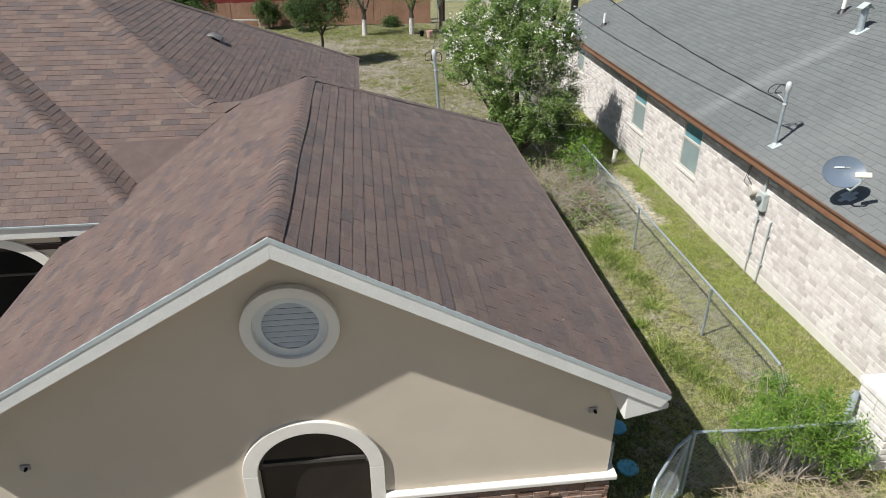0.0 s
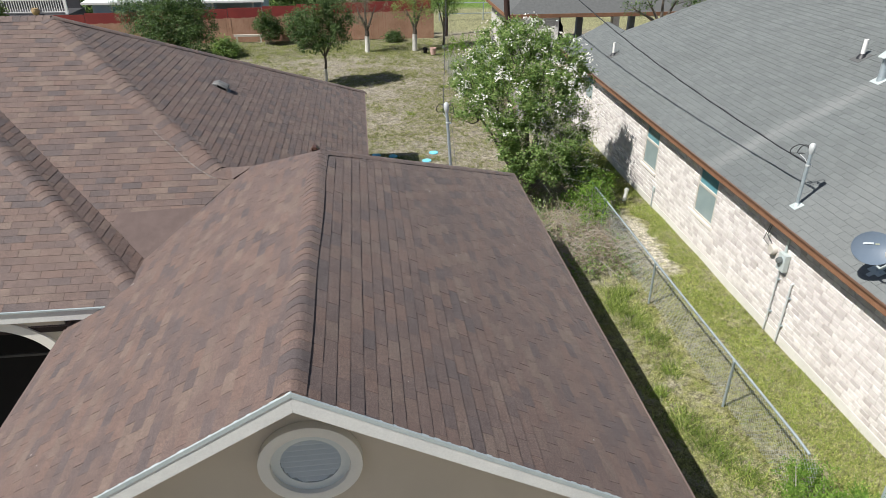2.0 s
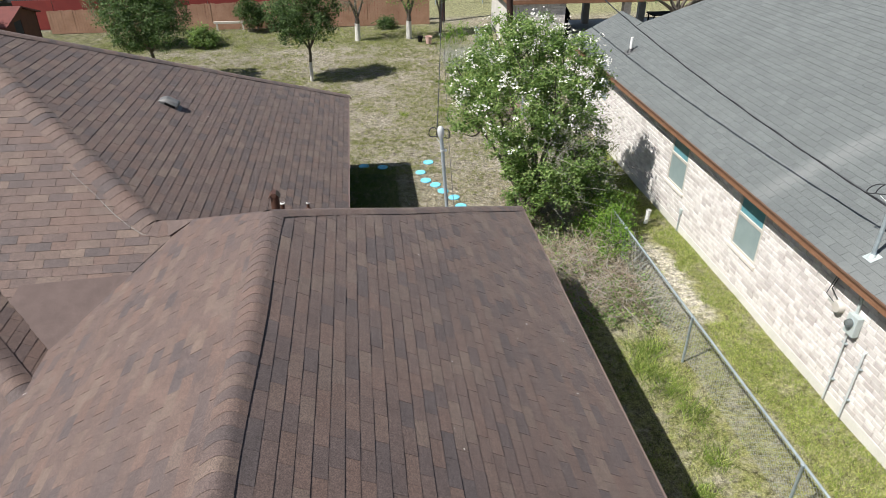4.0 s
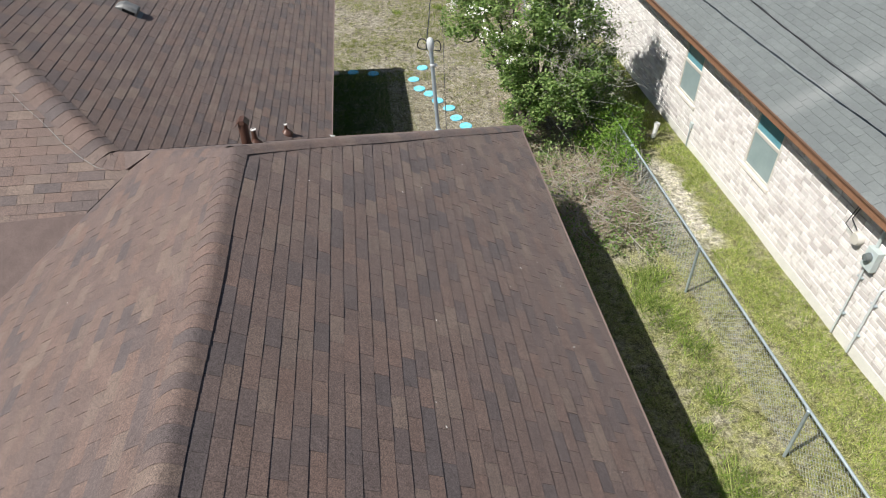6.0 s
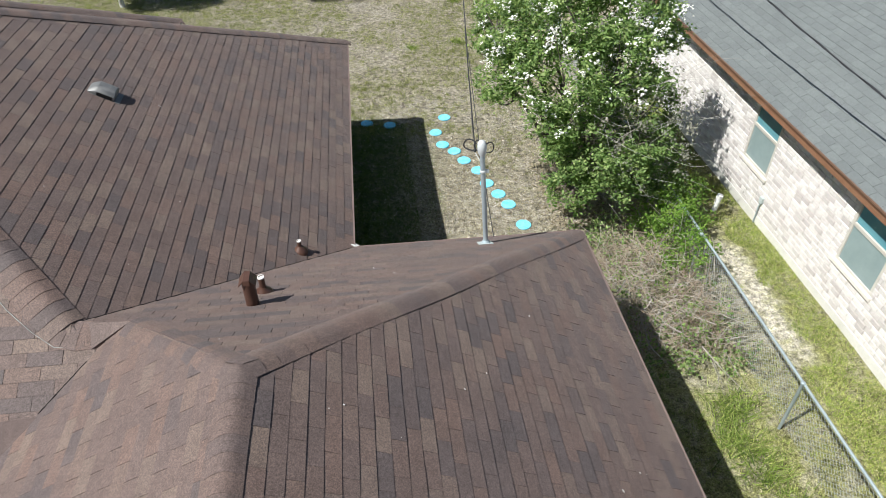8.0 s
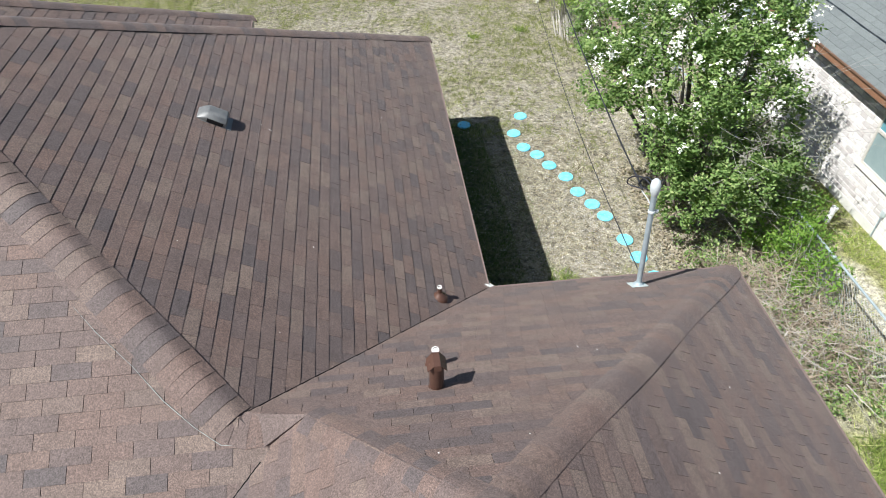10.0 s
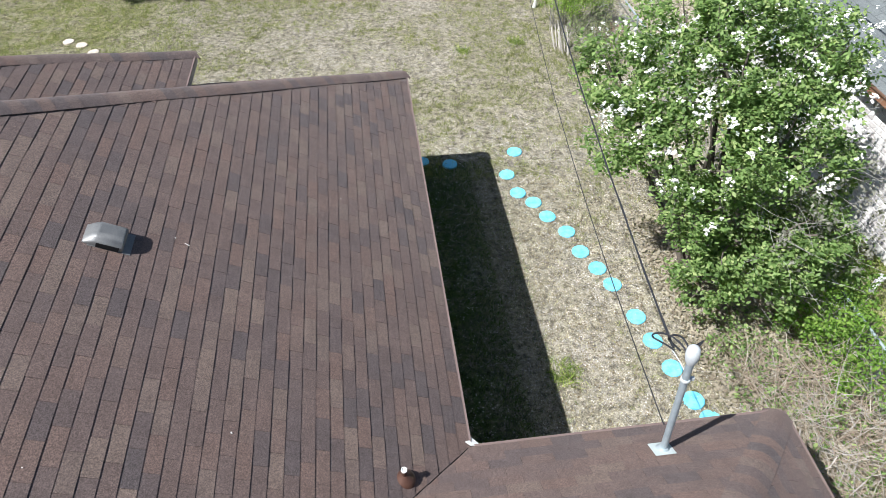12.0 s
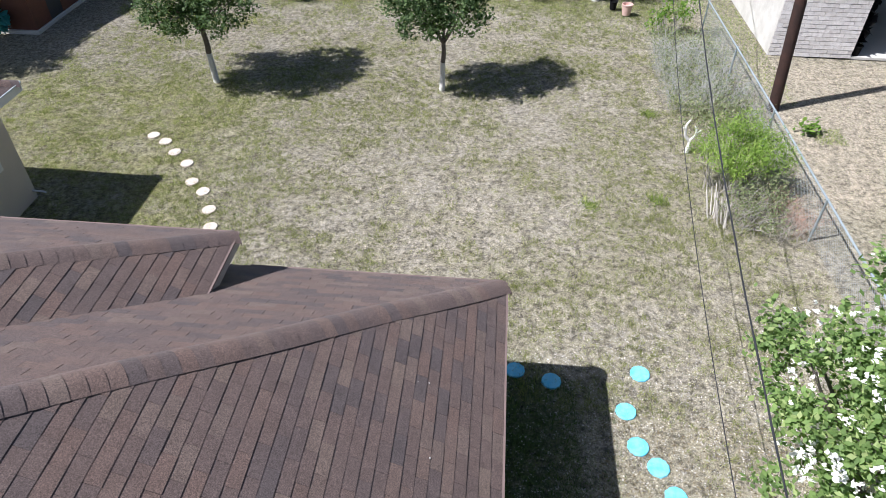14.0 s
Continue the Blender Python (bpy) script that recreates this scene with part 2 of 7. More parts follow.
def brick_material(name, by_object, stops):
    n = Nodes(name)
    if by_object:
        r = n.t.nodes.new("ShaderNodeObjectInfo").outputs["Random"]
    else:
        r = n.t.nodes.new("ShaderNodeNewGeometry").outputs["Random Per Island"]
    c = n.ramp(r, *stops)
    c = n.mix(n.ramp(n.noise(9.0, 5, 0.7), (0.45, 0.0), (0.7, 0.5)), c, (0.44, 0.39, 0.37))
    f = n.noise(70.0, 4)
    c = n.mix(0.25, c, n.ramp(f, (0.3, 0.4), (0.7, 1.0)), "MULTIPLY")
    n.bump(f, 0.5, 0.01)
    return n.done(c, 0.9, 0.0, 0.2)


def glass_material(name, tint, rough=0.03):
    n = Nodes(name)
    n.p.inputs["Transmission Weight"].default_value = 0.55
    n.p.inputs["IOR"].default_value = 1.45
    return n.done(tint, rough, 0.0, 0.5)


SHINGLE_ONE, SHINGLE = shingle("shingle_single", True), shingle("shingle_field", False)
GREY_ONE, GREY = grey_shingle("grey_shingle_single", True), grey_shingle("grey_shingle_field", False)
DECK = plain("roof_felt", (0.045, 0.035, 0.033), (0.06, 0.045, 0.04), 8, 0.95, spec=0.1)
GREY_DECK = plain("grey_roof_felt", (0.1, 0.105, 0.105), (0.13, 0.135, 0.135), 8, 0.95, spec=0.1)
PATCH = plain("roll_roofing", (0.125, 0.095, 0.088), (0.165, 0.125, 0.115), 5, 0.95, 0, 0.45, 90, 0.4, spec=0.2)
SEAL = plain("roof_sealant", (0.14, 0.14, 0.135), (0.3, 0.32, 0.3), 14, 0.6)
EGG = plain("pale_grey_casting", (0.5, 0.53, 0.54), (0.6, 0.63, 0.63), 12, 0.5, 0.1)
FASCIA = plain("painted_fascia", (0.62, 0.63, 0.61), (0.7, 0.71, 0.68), 3, 0.5, 0, 0.12, 50, 0.2)
DRIP = plain("drip_edge_metal", (0.42, 0.5, 0.52), (0.5, 0.57, 0.58), 5, 0.4, 0.3, 0.1)
DRIP_BROWN = plain("brown_drip_edge", (0.14, 0.1, 0.09), (0.18, 0.13, 0.115), 4, 0.6, 0, 0.15)
STUCCO = plain("taupe_stucco", (0.575, 0.51, 0.415), (0.62, 0.55, 0.45), 1.6, 0.9, 0, 0.18, 170, 0.35, 0.004, 0.2)
TRIM = plain("cream_trim", (0.72, 0.7, 0.64), (0.78, 0.76, 0.7), 3, 0.6, 0, 0.08, 90, 0.15)
VENT = plain("grey_vent_paint", (0.62, 0.66, 0.645), (0.68, 0.715, 0.7), 6, 0.55)
SOFFIT = plain("soffit_paint", (0.5, 0.45, 0.38), (0.55, 0.5, 0.42), 3, 0.7)
DARK = plain("near_black", (0.006, 0.006, 0.007), (0.01, 0.0095, 0.0095), 20, 0.8, spec=0.15)
GLASS = glass_material("window_glass", (0.25, 0.28, 0.28))
LEDGE_STONE = brick_material("ledge_stone", False, ((0.0, (0.1, 0.07, 0.06)), (0.4, (0.2, 0.13, 0.1)), (0.7, (0.3, 0.19, 0.14)), (1.0, (0.22, 0.2, 0.19))))
WHITE_STOPS = ((0.0, (0.5, 0.468, 0.452)), (0.25, (0.59, 0.56, 0.54)), (0.5, (0.67, 0.642, 0.62)), (1.0, (0.74, 0.715, 0.688)))
BRICK_ONE, BRICK = brick_material("pale_brick_single", True, WHITE_STOPS), brick_material("pale_brick_field", False, WHITE_STOPS)
MORTAR = plain("mortar", (0.4, 0.37, 0.345), (0.48, 0.45, 0.42), 5, 0.95)
CONCRETE = plain("concrete", (0.62, 0.6, 0.56), (0.72, 0.7, 0.66), 2, 0.9, 0, 0.3, 80, 0.3)
BROWN_WOOD = plain("brown_fascia", (0.2, 0.1, 0.055), (0.28, 0.145, 0.085), 4, 0.6, 0, 0.3, 60)
STEEL = plain("galvanised_steel", (0.36, 0.43, 0.47), (0.48, 0.55, 0.58), 9, 0.45, 0.45, 0.15)
WIRE = plain("fence_wire", (0.36, 0.4, 0.41), (0.5, 0.54, 0.54), 9, 0.5, 0.5, 0.15)
CABLE = plain("black_cable", (0.02, 0.021, 0.025), (0.03, 0.031, 0.035), 9, 0.5)
BROWN_METAL = plain("brown_metal", (0.075, 0.036, 0.026), (0.11, 0.058, 0.042), 8, 0.35, 0.2, 0.2)
PVC = plain("white_pvc", (0.8, 0.8, 0.78), (0.84, 0.84, 0.82), 4, 0.4)
GREY_PAINT = plain("grey_box_paint", (0.44, 0.5, 0.5), (0.52, 0.58, 0.57), 5, 0.5, 0.1)
DISH_BLUE = plain("dish_grey_blue", (0.12, 0.16, 0.21), (0.14, 0.18, 0.23), 3, 0.45)
DISH_MARK = plain("dish_mark", (0.42, 0.47, 0.5), (0.5, 0.54, 0.56), 3, 0.5)
BLUE_STONE = plain("blue_painted_concrete", (0.11, 0.54, 0.78), (0.26, 0.67, 0.84), 9, 0.8, 0, 0.25, 60, 0.3)
PALE_STONE = plain("pale_pink_concrete", (0.5, 0.43, 0.37), (0.64, 0.56, 0.49), 7, 0.9, 0, 0.25, 60, 0.3)
BARK = plain("grey_bark", (0.12, 0.1, 0.08), (0.2, 0.17, 0.14), 12, 0.95, 0, 0.4, 60, 0.6, 0.01)
LIME = plain("limewashed_bark", (0.66, 0.64, 0.6), (0.78, 0.76, 0.72), 12, 0.9, 0, 0.3, 50, 0.4, 0.01)
TWIG = plain("dry_twigs", (0.3, 0.275, 0.245), (0.42, 0.39, 0.35), 4, 0.95, 0, 0.2)
POLE_WOOD = plain("creosoted_wood", (0.028, 0.014, 0.011), (0.06, 0.026, 0.018), 5, 0.8, 0, 0.4, 50, 0.4)
FENCE_WOOD = plain("cedar_boards", (0.34, 0.19, 0.125), (0.46, 0.275, 0.19), 1.6, 0.85, 0, 0.35, 45, 0.3)
RED_WOOD = plain("red_fence_paint", (0.2, 0.026, 0.022), (0.28, 0.04, 0.032), 1.2, 0.75, 0, 0.3, 40, 0.3)
# lightest tone of LEAF and LEAF_DARK carries gloss highlights as colour
LEAF = leaf_material("broad_leaves", (0.085, 0.145, 0.045), (0.24, 0.35, 0.115), (0.4, 0.47, 0.2))
LEAF_DARK = leaf_material("dark_leaves", (0.034, 0.065, 0.024), (0.105, 0.165, 0.062), (0.19, 0.26, 0.12))
LEAF_LIGHT = leaf_material("fresh_leaves", (0.08, 0.16, 0.022), (0.19, 0.32, 0.055), (0.28, 0.38, 0.09))
LEAF_GREY = leaf_material("dry_leaves", (0.14, 0.13, 0.105), (0.26, 0.25, 0.21))
BLADE = leaf_material("green_blades", (0.07, 0.115, 0.02), (0.28, 0.37, 0.08), (0.54, 0.54, 0.22))
# blades for the eave-shadow strips, with the shade put into their green
SHADE_BLADE = leaf_material("shade_green_blades", (0.04, 0.075, 0.018), (0.13, 0.2, 0.05), (0.3, 0.33, 0.14))
SUNNY = leaf_material("sunny_blades", (0.13, 0.185, 0.03), (0.39, 0.475, 0.11), (0.64, 0.62, 0.26))
STRAW = leaf_material("dry_blades", (0.32, 0.28, 0.205), (0.64, 0.58, 0.46))
BLUE_LEAF = leaf_material("blue_green_leaves", (0.045, 0.085, 0.045), (0.14, 0.21, 0.115), (0.27, 0.35, 0.22))
FEATHER = leaf_material("feathery_leaves", (0.12, 0.2, 0.03), (0.27, 0.4, 0.08), (0.42, 0.5, 0.16))
WEED = leaf_material("grey_green_weeds", (0.12, 0.15, 0.07), (0.29, 0.33, 0.18), (0.42, 0.4, 0.26))
OLIVE = leaf_material("olive_blades", (0.12, 0.14, 0.045), (0.32, 0.335, 0.135), (0.52, 0.49, 0.28))
CUT_STEM = plain("pale_cut_stems", (0.5, 0.46, 0.41), (0.64, 0.6, 0.54), 12, 0.9, 0, 0.3, 60)
PETAL = plain("white_petals", (0.82, 0.8, 0.74), (0.86, 0.85, 0.8), 9, 0.6, 0, 0.03)
GROUND = ground_material()
TEAL_BLIND = plain("teal_film", (0.1, 0.26, 0.31), (0.14, 0.32, 0.36), 3, 0.25)
SCREEN = plain("grey_insect_screen", (0.22, 0.29, 0.29), (0.27, 0.34, 0.34), 4, 0.4)
FRAME_TAN = plain("tan_window_frame", (0.5, 0.47, 0.42), (0.58, 0.55, 0.5), 4, 0.5)
RUST = plain("rusty_iron", (0.16, 0.06, 0.035), (0.24, 0.1, 0.06), 9, 0.8, 0.2)
CAST = plain("stone_sill", (0.66, 0.62, 0.56), (0.74, 0.7, 0.64), 6, 0.9)
# near-black that puts deep shade into the colour of unlit depths
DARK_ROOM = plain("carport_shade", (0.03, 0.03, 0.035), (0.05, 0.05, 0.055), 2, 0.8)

# ---- tools for building ----


class Build:
    """Gathers faces; done() makes them one mesh object."""

    def __init__(self):
        self.v, self.f = [], []

    def add(self, verts, faces):
        k = len(self.v)
        self.v.extend(tuple(p) for p in verts)
        self.f.extend(tuple(i + k for i in f) for f in faces)
        return self

    def box(self, x0, x1, y0, y1, z0, z1, m=None):
        c = [Vector((x, y, z)) for z in (z0, z1) for y in (y0, y1) for x in (x0, x1)]
        if m:
            c = [m @ p for p in c]
        return self.add(c, [(0, 2, 3, 1), (4, 5, 7, 6), (0, 1, 5, 4), (2, 6, 7, 3), (0, 4, 6, 2), (1, 3, 7, 5)])

    def beam(self, a, b, wide, high, up=(0, 0, 1)):
        """A bar from a to b of that width and height."""
        a, b = Vector(a), Vector(b)
        d = (b - a).normalized()
        s = d.cross(Vector(up)).normalized()
        u = s.cross(d)
        c = [p + s * wide * i / 2 + u * high * j / 2 for p in (a, b) for i, j in ((-1, -1), (1, -1), (1, 1), (-1, 1))]
        return self.add(c, [(3, 2, 1, 0), (4, 5, 6, 7), (0, 1, 5, 4), (1, 2, 6, 5), (2, 3, 7, 6), (3, 0, 4, 7)])

    def slab(self, pts, down):
        """A flat polygon with thickness along the vector down."""
        n = len(pts)
        pts = [Vector(p) for p in pts]
        low = [p + Vector(down) for p in pts]
        return self.add(pts + low, [tuple(range(n)), tuple(range(2 * n - 1, n - 1, -1))] + [(i, n + i, n + (i + 1) % n, (i + 1) % n) for i in range(n)])

    def tube(self, pts, radii, n=8, caps=True):
        pts = [Vector(p) for p in pts]
        if not isinstance(radii, (list, tuple)):
            radii = [radii] * len(pts)
        rings, side = [], None
        for i, p in enumerate(pts):
            d = (pts[min(i + 1, len(pts) - 1)] - pts[max(i - 1, 0)]).normalized()
            if side is None:
                side = d.cross(Vector((0.31, 0.95, 0.11))).normalized()
            side = (side - d * side.dot(d)).normalized()
            o = d.cross(side)
            rings.append([p + (side * math.cos(2 * math.pi * k / n) + o * math.sin(2 * math.pi * k / n)) * radii[i] for k in range(n)])
        f = [(i * n + k, i * n + (k + 1) % n, (i + 1) * n + (k + 1) % n, (i + 1) * n + k) for i in range(len(pts) - 1) for k in range(n)]
        if caps:
            f += [tuple(range(n - 1, -1, -1)), tuple((len(pts) - 1) * n + k for k in range(n))]
        return self.add([p for r in rings for p in r], f)

    def lathe(self, profile, n=20, m=Matrix.Identity(4)):
        """A profile of (radius, height) turned about z."""
        v = [m @ Vector((r * math.cos(2 * math.pi * k / n), r * math.sin(2 * math.pi * k / n), z)) for r, z in profile for k in range(n)]
        f = [(i * n + k, i * n + (k + 1) % n, (i + 1) * n + (k + 1) % n, (i + 1) * n + k) for i in range(len(profile) - 1) for k in range(n)]
        f += [tuple(range(n - 1, -1, -1)), tuple((len(profile) - 1) * n + k for k in range(n))]
        return self.add(v, f)

    def mesh(self, name, material, smooth=False, bevel=0.0, weld=False):
        me = bpy.data.meshes.new(name)
        me.from_pydata(self.v, [], self.f)
        me.materials.append(material)
        if weld:
            bm = bmesh.new()
            bm.from_mesh(me)
            bmesh.ops.remove_doubles(bm, verts=bm.verts[:], dist=1e-5)
            bm.to_mesh(me)
            bm.free()
        if bevel:
            bm = bmesh.new()
            bm.from_mesh(me)
            bmesh.ops.recalc_face_normals(bm, faces=bm.faces[:])
            sharp = [e for e in bm.edges if len(e.link_faces) == 2 and e.calc_face_angle(0) > 0.6]
            bmesh.ops.bevel(bm, geom=sharp, offset=bevel, segments=2, profile=0.6, affect="EDGES", clamp_overlap=True)
            bm.to_mesh(me)
            bm.free()
        if smooth:
            me.polygons.foreach_set("use_smooth", [True] * len(me.polygons))
            me.set_sharp_from_angle(angle=radians(42))
        me.update()
        return me

    def done(self, name, material, parent=None, label="", smooth=False, bevel=0.0, weld=False):
        ob = new(name, self.mesh(name, material, smooth, bevel, weld))
        ob.parent = parent
        return tagged(ob, label)


def thing(name, label, category, group="", kind="", at=(0, 0, 0)):
    ob = new(name)
    ob.empty_display_size = 0.2
    ob.location = at
    return tagged(ob, label, category, group, kind)


def soup(name, verts, faces_n, material, parent=None, kind="", label="", category=""):
    """Many loose faces of the same corner count from one array (count * corners, 3)."""
    verts = np.asarray(verts, dtype=np.float32).reshape(-1, 3)
    count = len(verts) // faces_n
    me = bpy.data.meshes.new(name)
    me.vertices.add(len(verts)), me.loops.add(len(verts)), me.polygons.add(count)
    me.vertices.foreach_set("co", verts.ravel())
    me.loops.foreach_set("vertex_index", np.arange(len(verts), dtype=np.int32))
    me.polygons.foreach_set("loop_start", np.arange(0, len(verts), faces_n, dtype=np.int32))
    me.update(calc_edges=True)
    me.materials.append(material)
    ob = new(name, me)
    ob.parent = parent
    return tagged(ob, label, category, "", kind)


def clip(poly, region):
    """The part of a flat polygon within a convex, anticlockwise region."""
    for i, a in enumerate(region):
        b = region[(i + 1) % len(region)]
        ex, ey = b[0] - a[0], b[1] - a[1]
        side = [ex * (p[1] - a[1]) - ey * (p[0] - a[0]) for p in poly]
        out = []
        for k in range(len(poly)):
            p, q, s, t = poly[k - 1], poly[k], side[k - 1], side[k]
            if (s >= 0) != (t >= 0):
                w = s / (s - t)
                out.append((p[0] + w * (q[0] - p[0]), p[1] + w * (q[1] - p[1])))
            if t >= 0:
                out.append(q)
        poly = out
        if len(poly) < 3:
            return []
    return poly


class Slope:
    """A roof plane: from a point of its eave, the way along the eave and the way up the slope (in plan), and its pitch."""

    def __init__(self, origin, along, up, pitch):
        self.o, self.u, self.w, self.pitch = Vector(origin), Vector((*along, 0)), Vector((*up, 0)), pitch
        self.cos = 1 / math.sqrt(1 + pitch * pitch)
        self.v = (self.w + Vector((0, 0, pitch))) * self.cos
        self.n = self.u.cross(self.v)
        if self.n.z < 0:
            self.n = -self.n

    def flat(self, p):
        d = Vector((p[0], p[1], 0)) - Vector((self.o.x, self.o.y, 0))
        return d.dot(self.u), d.dot(self.w) / self.cos

    def at(self, a, b, h=0.0):
        return self.o + self.u * a + self.v * b + self.n * h

    def z(self, x, y):
        a, b = self.flat((x, y))
        return self.at(a, b).z


def area2(poly):
    return sum(poly[i - 1][0] * poly[i][1] - poly[i][0] * poly[i - 1][1] for i in range(len(poly)))


def shingled(house, name, slope, plan, material, single, deck_material, wide=0.314, course=0.133, step=0.006, stretch=None, thick=0.09, seed=1, gap=0.0021):
    """A roof plane with its deck and its tabs, course by course; those within the stretch of plan are pieces of their own."""
    rng = random.Random(seed)
    region = [slope.flat(p) for p in plan]
    if area2(region) < 0:
        region.reverse()
    deck = Build().slab([slope.at(a, b) for a, b in region], (0, 0, -thick)).done(name, deck_material, house)
    a0, a1 = min(p[0] for p in region), max(p[0] for p in region)
    b0, b1 = min(p[1] for p in region), max(p[1] for p in region)
    field, tab = Build(), None
    hand = 1 if slope.u.dot(slope.w.cross(Vector((0, 0, 1)))) > 0 else -1
    rot = Matrix((slope.u, slope.v, slope.n)).transposed()
    flip = rot.determinant() < 0
    for i in range(int((b1 - b0) / course) + 1):
        low = b0 + i * course
        shift = -hand * i * 0.426 * wide % wide
        for j in range(-1, int((a1 - a0) / wide) + 2):
            s = a0 + j * wide + shift
            full = [(s + gap, low), (s + wide - gap, low), (s + wide - gap, low + course), (s + gap, low + course)]
            piece = clip(full, region)
            if len(piece) < 3 or abs(area2(piece)) < 0.0008:
                continue
            mid = slope.at(s + wide / 2, low + course / 2)
            lift = rng.uniform(-0.001, 0.0025)
            whole = len(piece) == 4 and abs(abs(area2(piece)) - 2 * course * (wide - 2 * gap)) < 1e-5
            if whole and stretch and stretch[0] < mid.x < stretch[1] and stretch[2] < mid.y < stretch[3]:
                if tab is None:
                    w, c = wide / 2 - gap, course / 2
                    top = [(-w, -c, step), (w, -c, step), (w, c, 0.001), (-w, c, 0.001)]
                    tab = Build().add(top + [(x, y, -0.001) for x, y, _ in top], [(0, 1, 2, 3), (0, 4, 5, 1), (1, 5, 6, 2), (3, 7, 4, 0)]).mesh("shingle", single)
                ob = new("shingle", tab)
                ob.parent = deck
                ob.matrix_basis = Matrix.Translation(slope.at(s + wide / 2, low + course / 2, lift)) @ rot.to_4x4()
                continue
            n = len(piece)
            top = [slope.at(a, b, 0.001 + lift + (step - 0.001) * (1 - (b - low) / course)) for a, b in piece]
            foot = [slope.at(a, b, -0.001) for a, b in piece]
            field.add(top + foot, [tuple(range(n))] + [(k, n + k, n + (k + 1) % n, (k + 1) % n) for k in range(n)])
    tagged(field.done("shingles", material, deck), kind="stuff")
    return deck


def caps(house, a, b, left, right, material, wide=0.175, exposure=0.143, lift=0.02, name="ridge_cap", right_wide=None):
    """Bent cap shingles along a ridge or hip from a (low) to b; left and right: the normals of the two planes."""
    a, b = Vector(a), Vector(b)
    d = (b - a).normalized()
    down = []
    for n in (left, right):
        s = d.cross(n).normalized()
        down.append(s if s.z < 0 else -s)
    up = (Vector(left) + Vector(right)).normalized()
    e, rw = exposure / 2 + 0.012, right_wide or wide

    def section(t, h):
        top = h * 1.1 - (0.006 if right_wide else 0.0)
        return [d * t + down[0] * wide - up * 0.001 + Vector(left) * h * 0.25, d * t + down[0] * wide * 0.5 + up * (h * 1.1), d * t + down[0] * 0.035 + up * h,
                d * t + down[1] * 0.035 + up * h, d * t + down[1] * max(rw * 0.6, 0.05) + up * top, d * t + down[1] * rw - up * 0.001 + Vector(right) * h * 0.5]
    lo, hi = section(-e, lift + 0.005), section(e, lift)
    base = [p - up * 0.045 for p in lo]
    faces = [(k, k + 1, 7 + k, 6 + k) for k in range(5)] + [(12 + k, 13 + k, k + 1, k) for k in range(5)]
    me = Build().add(lo + hi + base, faces).mesh(name, material, smooth=True)
    count = max(1, int((b - a).length / exposure))
    gap = (b - a).length / count
    for i in range(count):
        ob = new(name, me)
        ob.parent = house
        w = 0.007 * math.sin(i * 12.9)
        ob.matrix_basis = Matrix.Translation(a + d * gap * (i + 0.5) + Vector((w, -w, 0)))


def leaves(rng, centres, size, spread, per, flat=0.5, slim=0.58):
    """Loose leaf quads in clumps round the centres, as an array for soup()."""
    c = np.repeat(np.asarray(centres, dtype=np.float64), per, axis=0)
    n = len(c)
    c = c + rng.normal(0, 1, (n, 3)) * np.asarray(spread)
    d = rng.normal(0, 1, (n, 3))
    d[:, 2] *= flat
    d /= np.linalg.norm(d, axis=1)[:, None] + 1e-9
    s = np.cross(d, rng.normal(0, 1, (n, 3)) * np.array([0.35, 0.35, 0.1]) + np.array([0, 0, 1.0]))
    s /= np.linalg.norm(s, axis=1)[:, None] + 1e-9
    z = rng.uniform(0.65, 1.35, n)[:, None] * size
    return np.stack([c - d * z, c + s * z * slim, c + d * z, c - s * z * slim], axis=1).reshape(-1, 3)


def blades(rng, xy, height, wide, lean, ground):
    """Grass blades as triangles, at the plan points."""
    n = len(xy)
    a = rng.uniform(0, 2 * math.pi, n)
    h = height * rng.uniform(0.5, 1.4, n)
    z = ground(xy[:, 0], xy[:, 1]) - 0.005
    side = np.stack([np.cos(a), np.sin(a), np.zeros(n)], 1) * (wide * rng.uniform(0.6, 1.3, n))[:, None]
    base = np.stack([xy[:, 0], xy[:, 1], z], 1)
    b = a + rng.normal(1.57, 0.8, n)
    tip = base + np.stack([np.cos(b) * h * lean * rng.uniform(0.2, 1.6, n), np.sin(b) * h * lean * rng.uniform(0.2, 1.6, n), h], 1)
    return np.stack([base - side, base + side, tip], axis=1).reshape(-1, 3)

# ---- ground ----


def lie(x, y):
    """Height of the ground."""
    x, y = np.asarray(x, dtype=np.float64), np.asarray(y, dtype=np.float64)
    return 0.02 * np.sin(x * 0.9 + 1.3 * np.sin(y * 0.4)) + 0.018 * np.sin(y * 0.7 + x * 0.35) + 0.008 * np.sin(x * 3.1) * np.sin(y * 2.7) - 0.03


TABLE = np.random.default_rng(41).random((64, 64))


def drift(x, y, size, seed=0):
    """Smooth random heights from 0 to 1 over cells of that size."""
    u, v = x / size + 17.3 * seed + 900, y / size + 9.1 * seed + 900
    i, j = np.floor(u).astype(int), np.floor(v).astype(int)
    p, q = u - i, v - j
    p, q = p * p * (3 - 2 * p), q * q * (3 - 2 * q)

    def corner(a, b):
        return TABLE[(i + a) % 64, (j + b) % 64]
    return (corner(0, 0) * (1 - p) + corner(1, 0) * p) * (1 - q) + (corner(0, 1) * (1 - p) + corner(1, 1) * p) * q


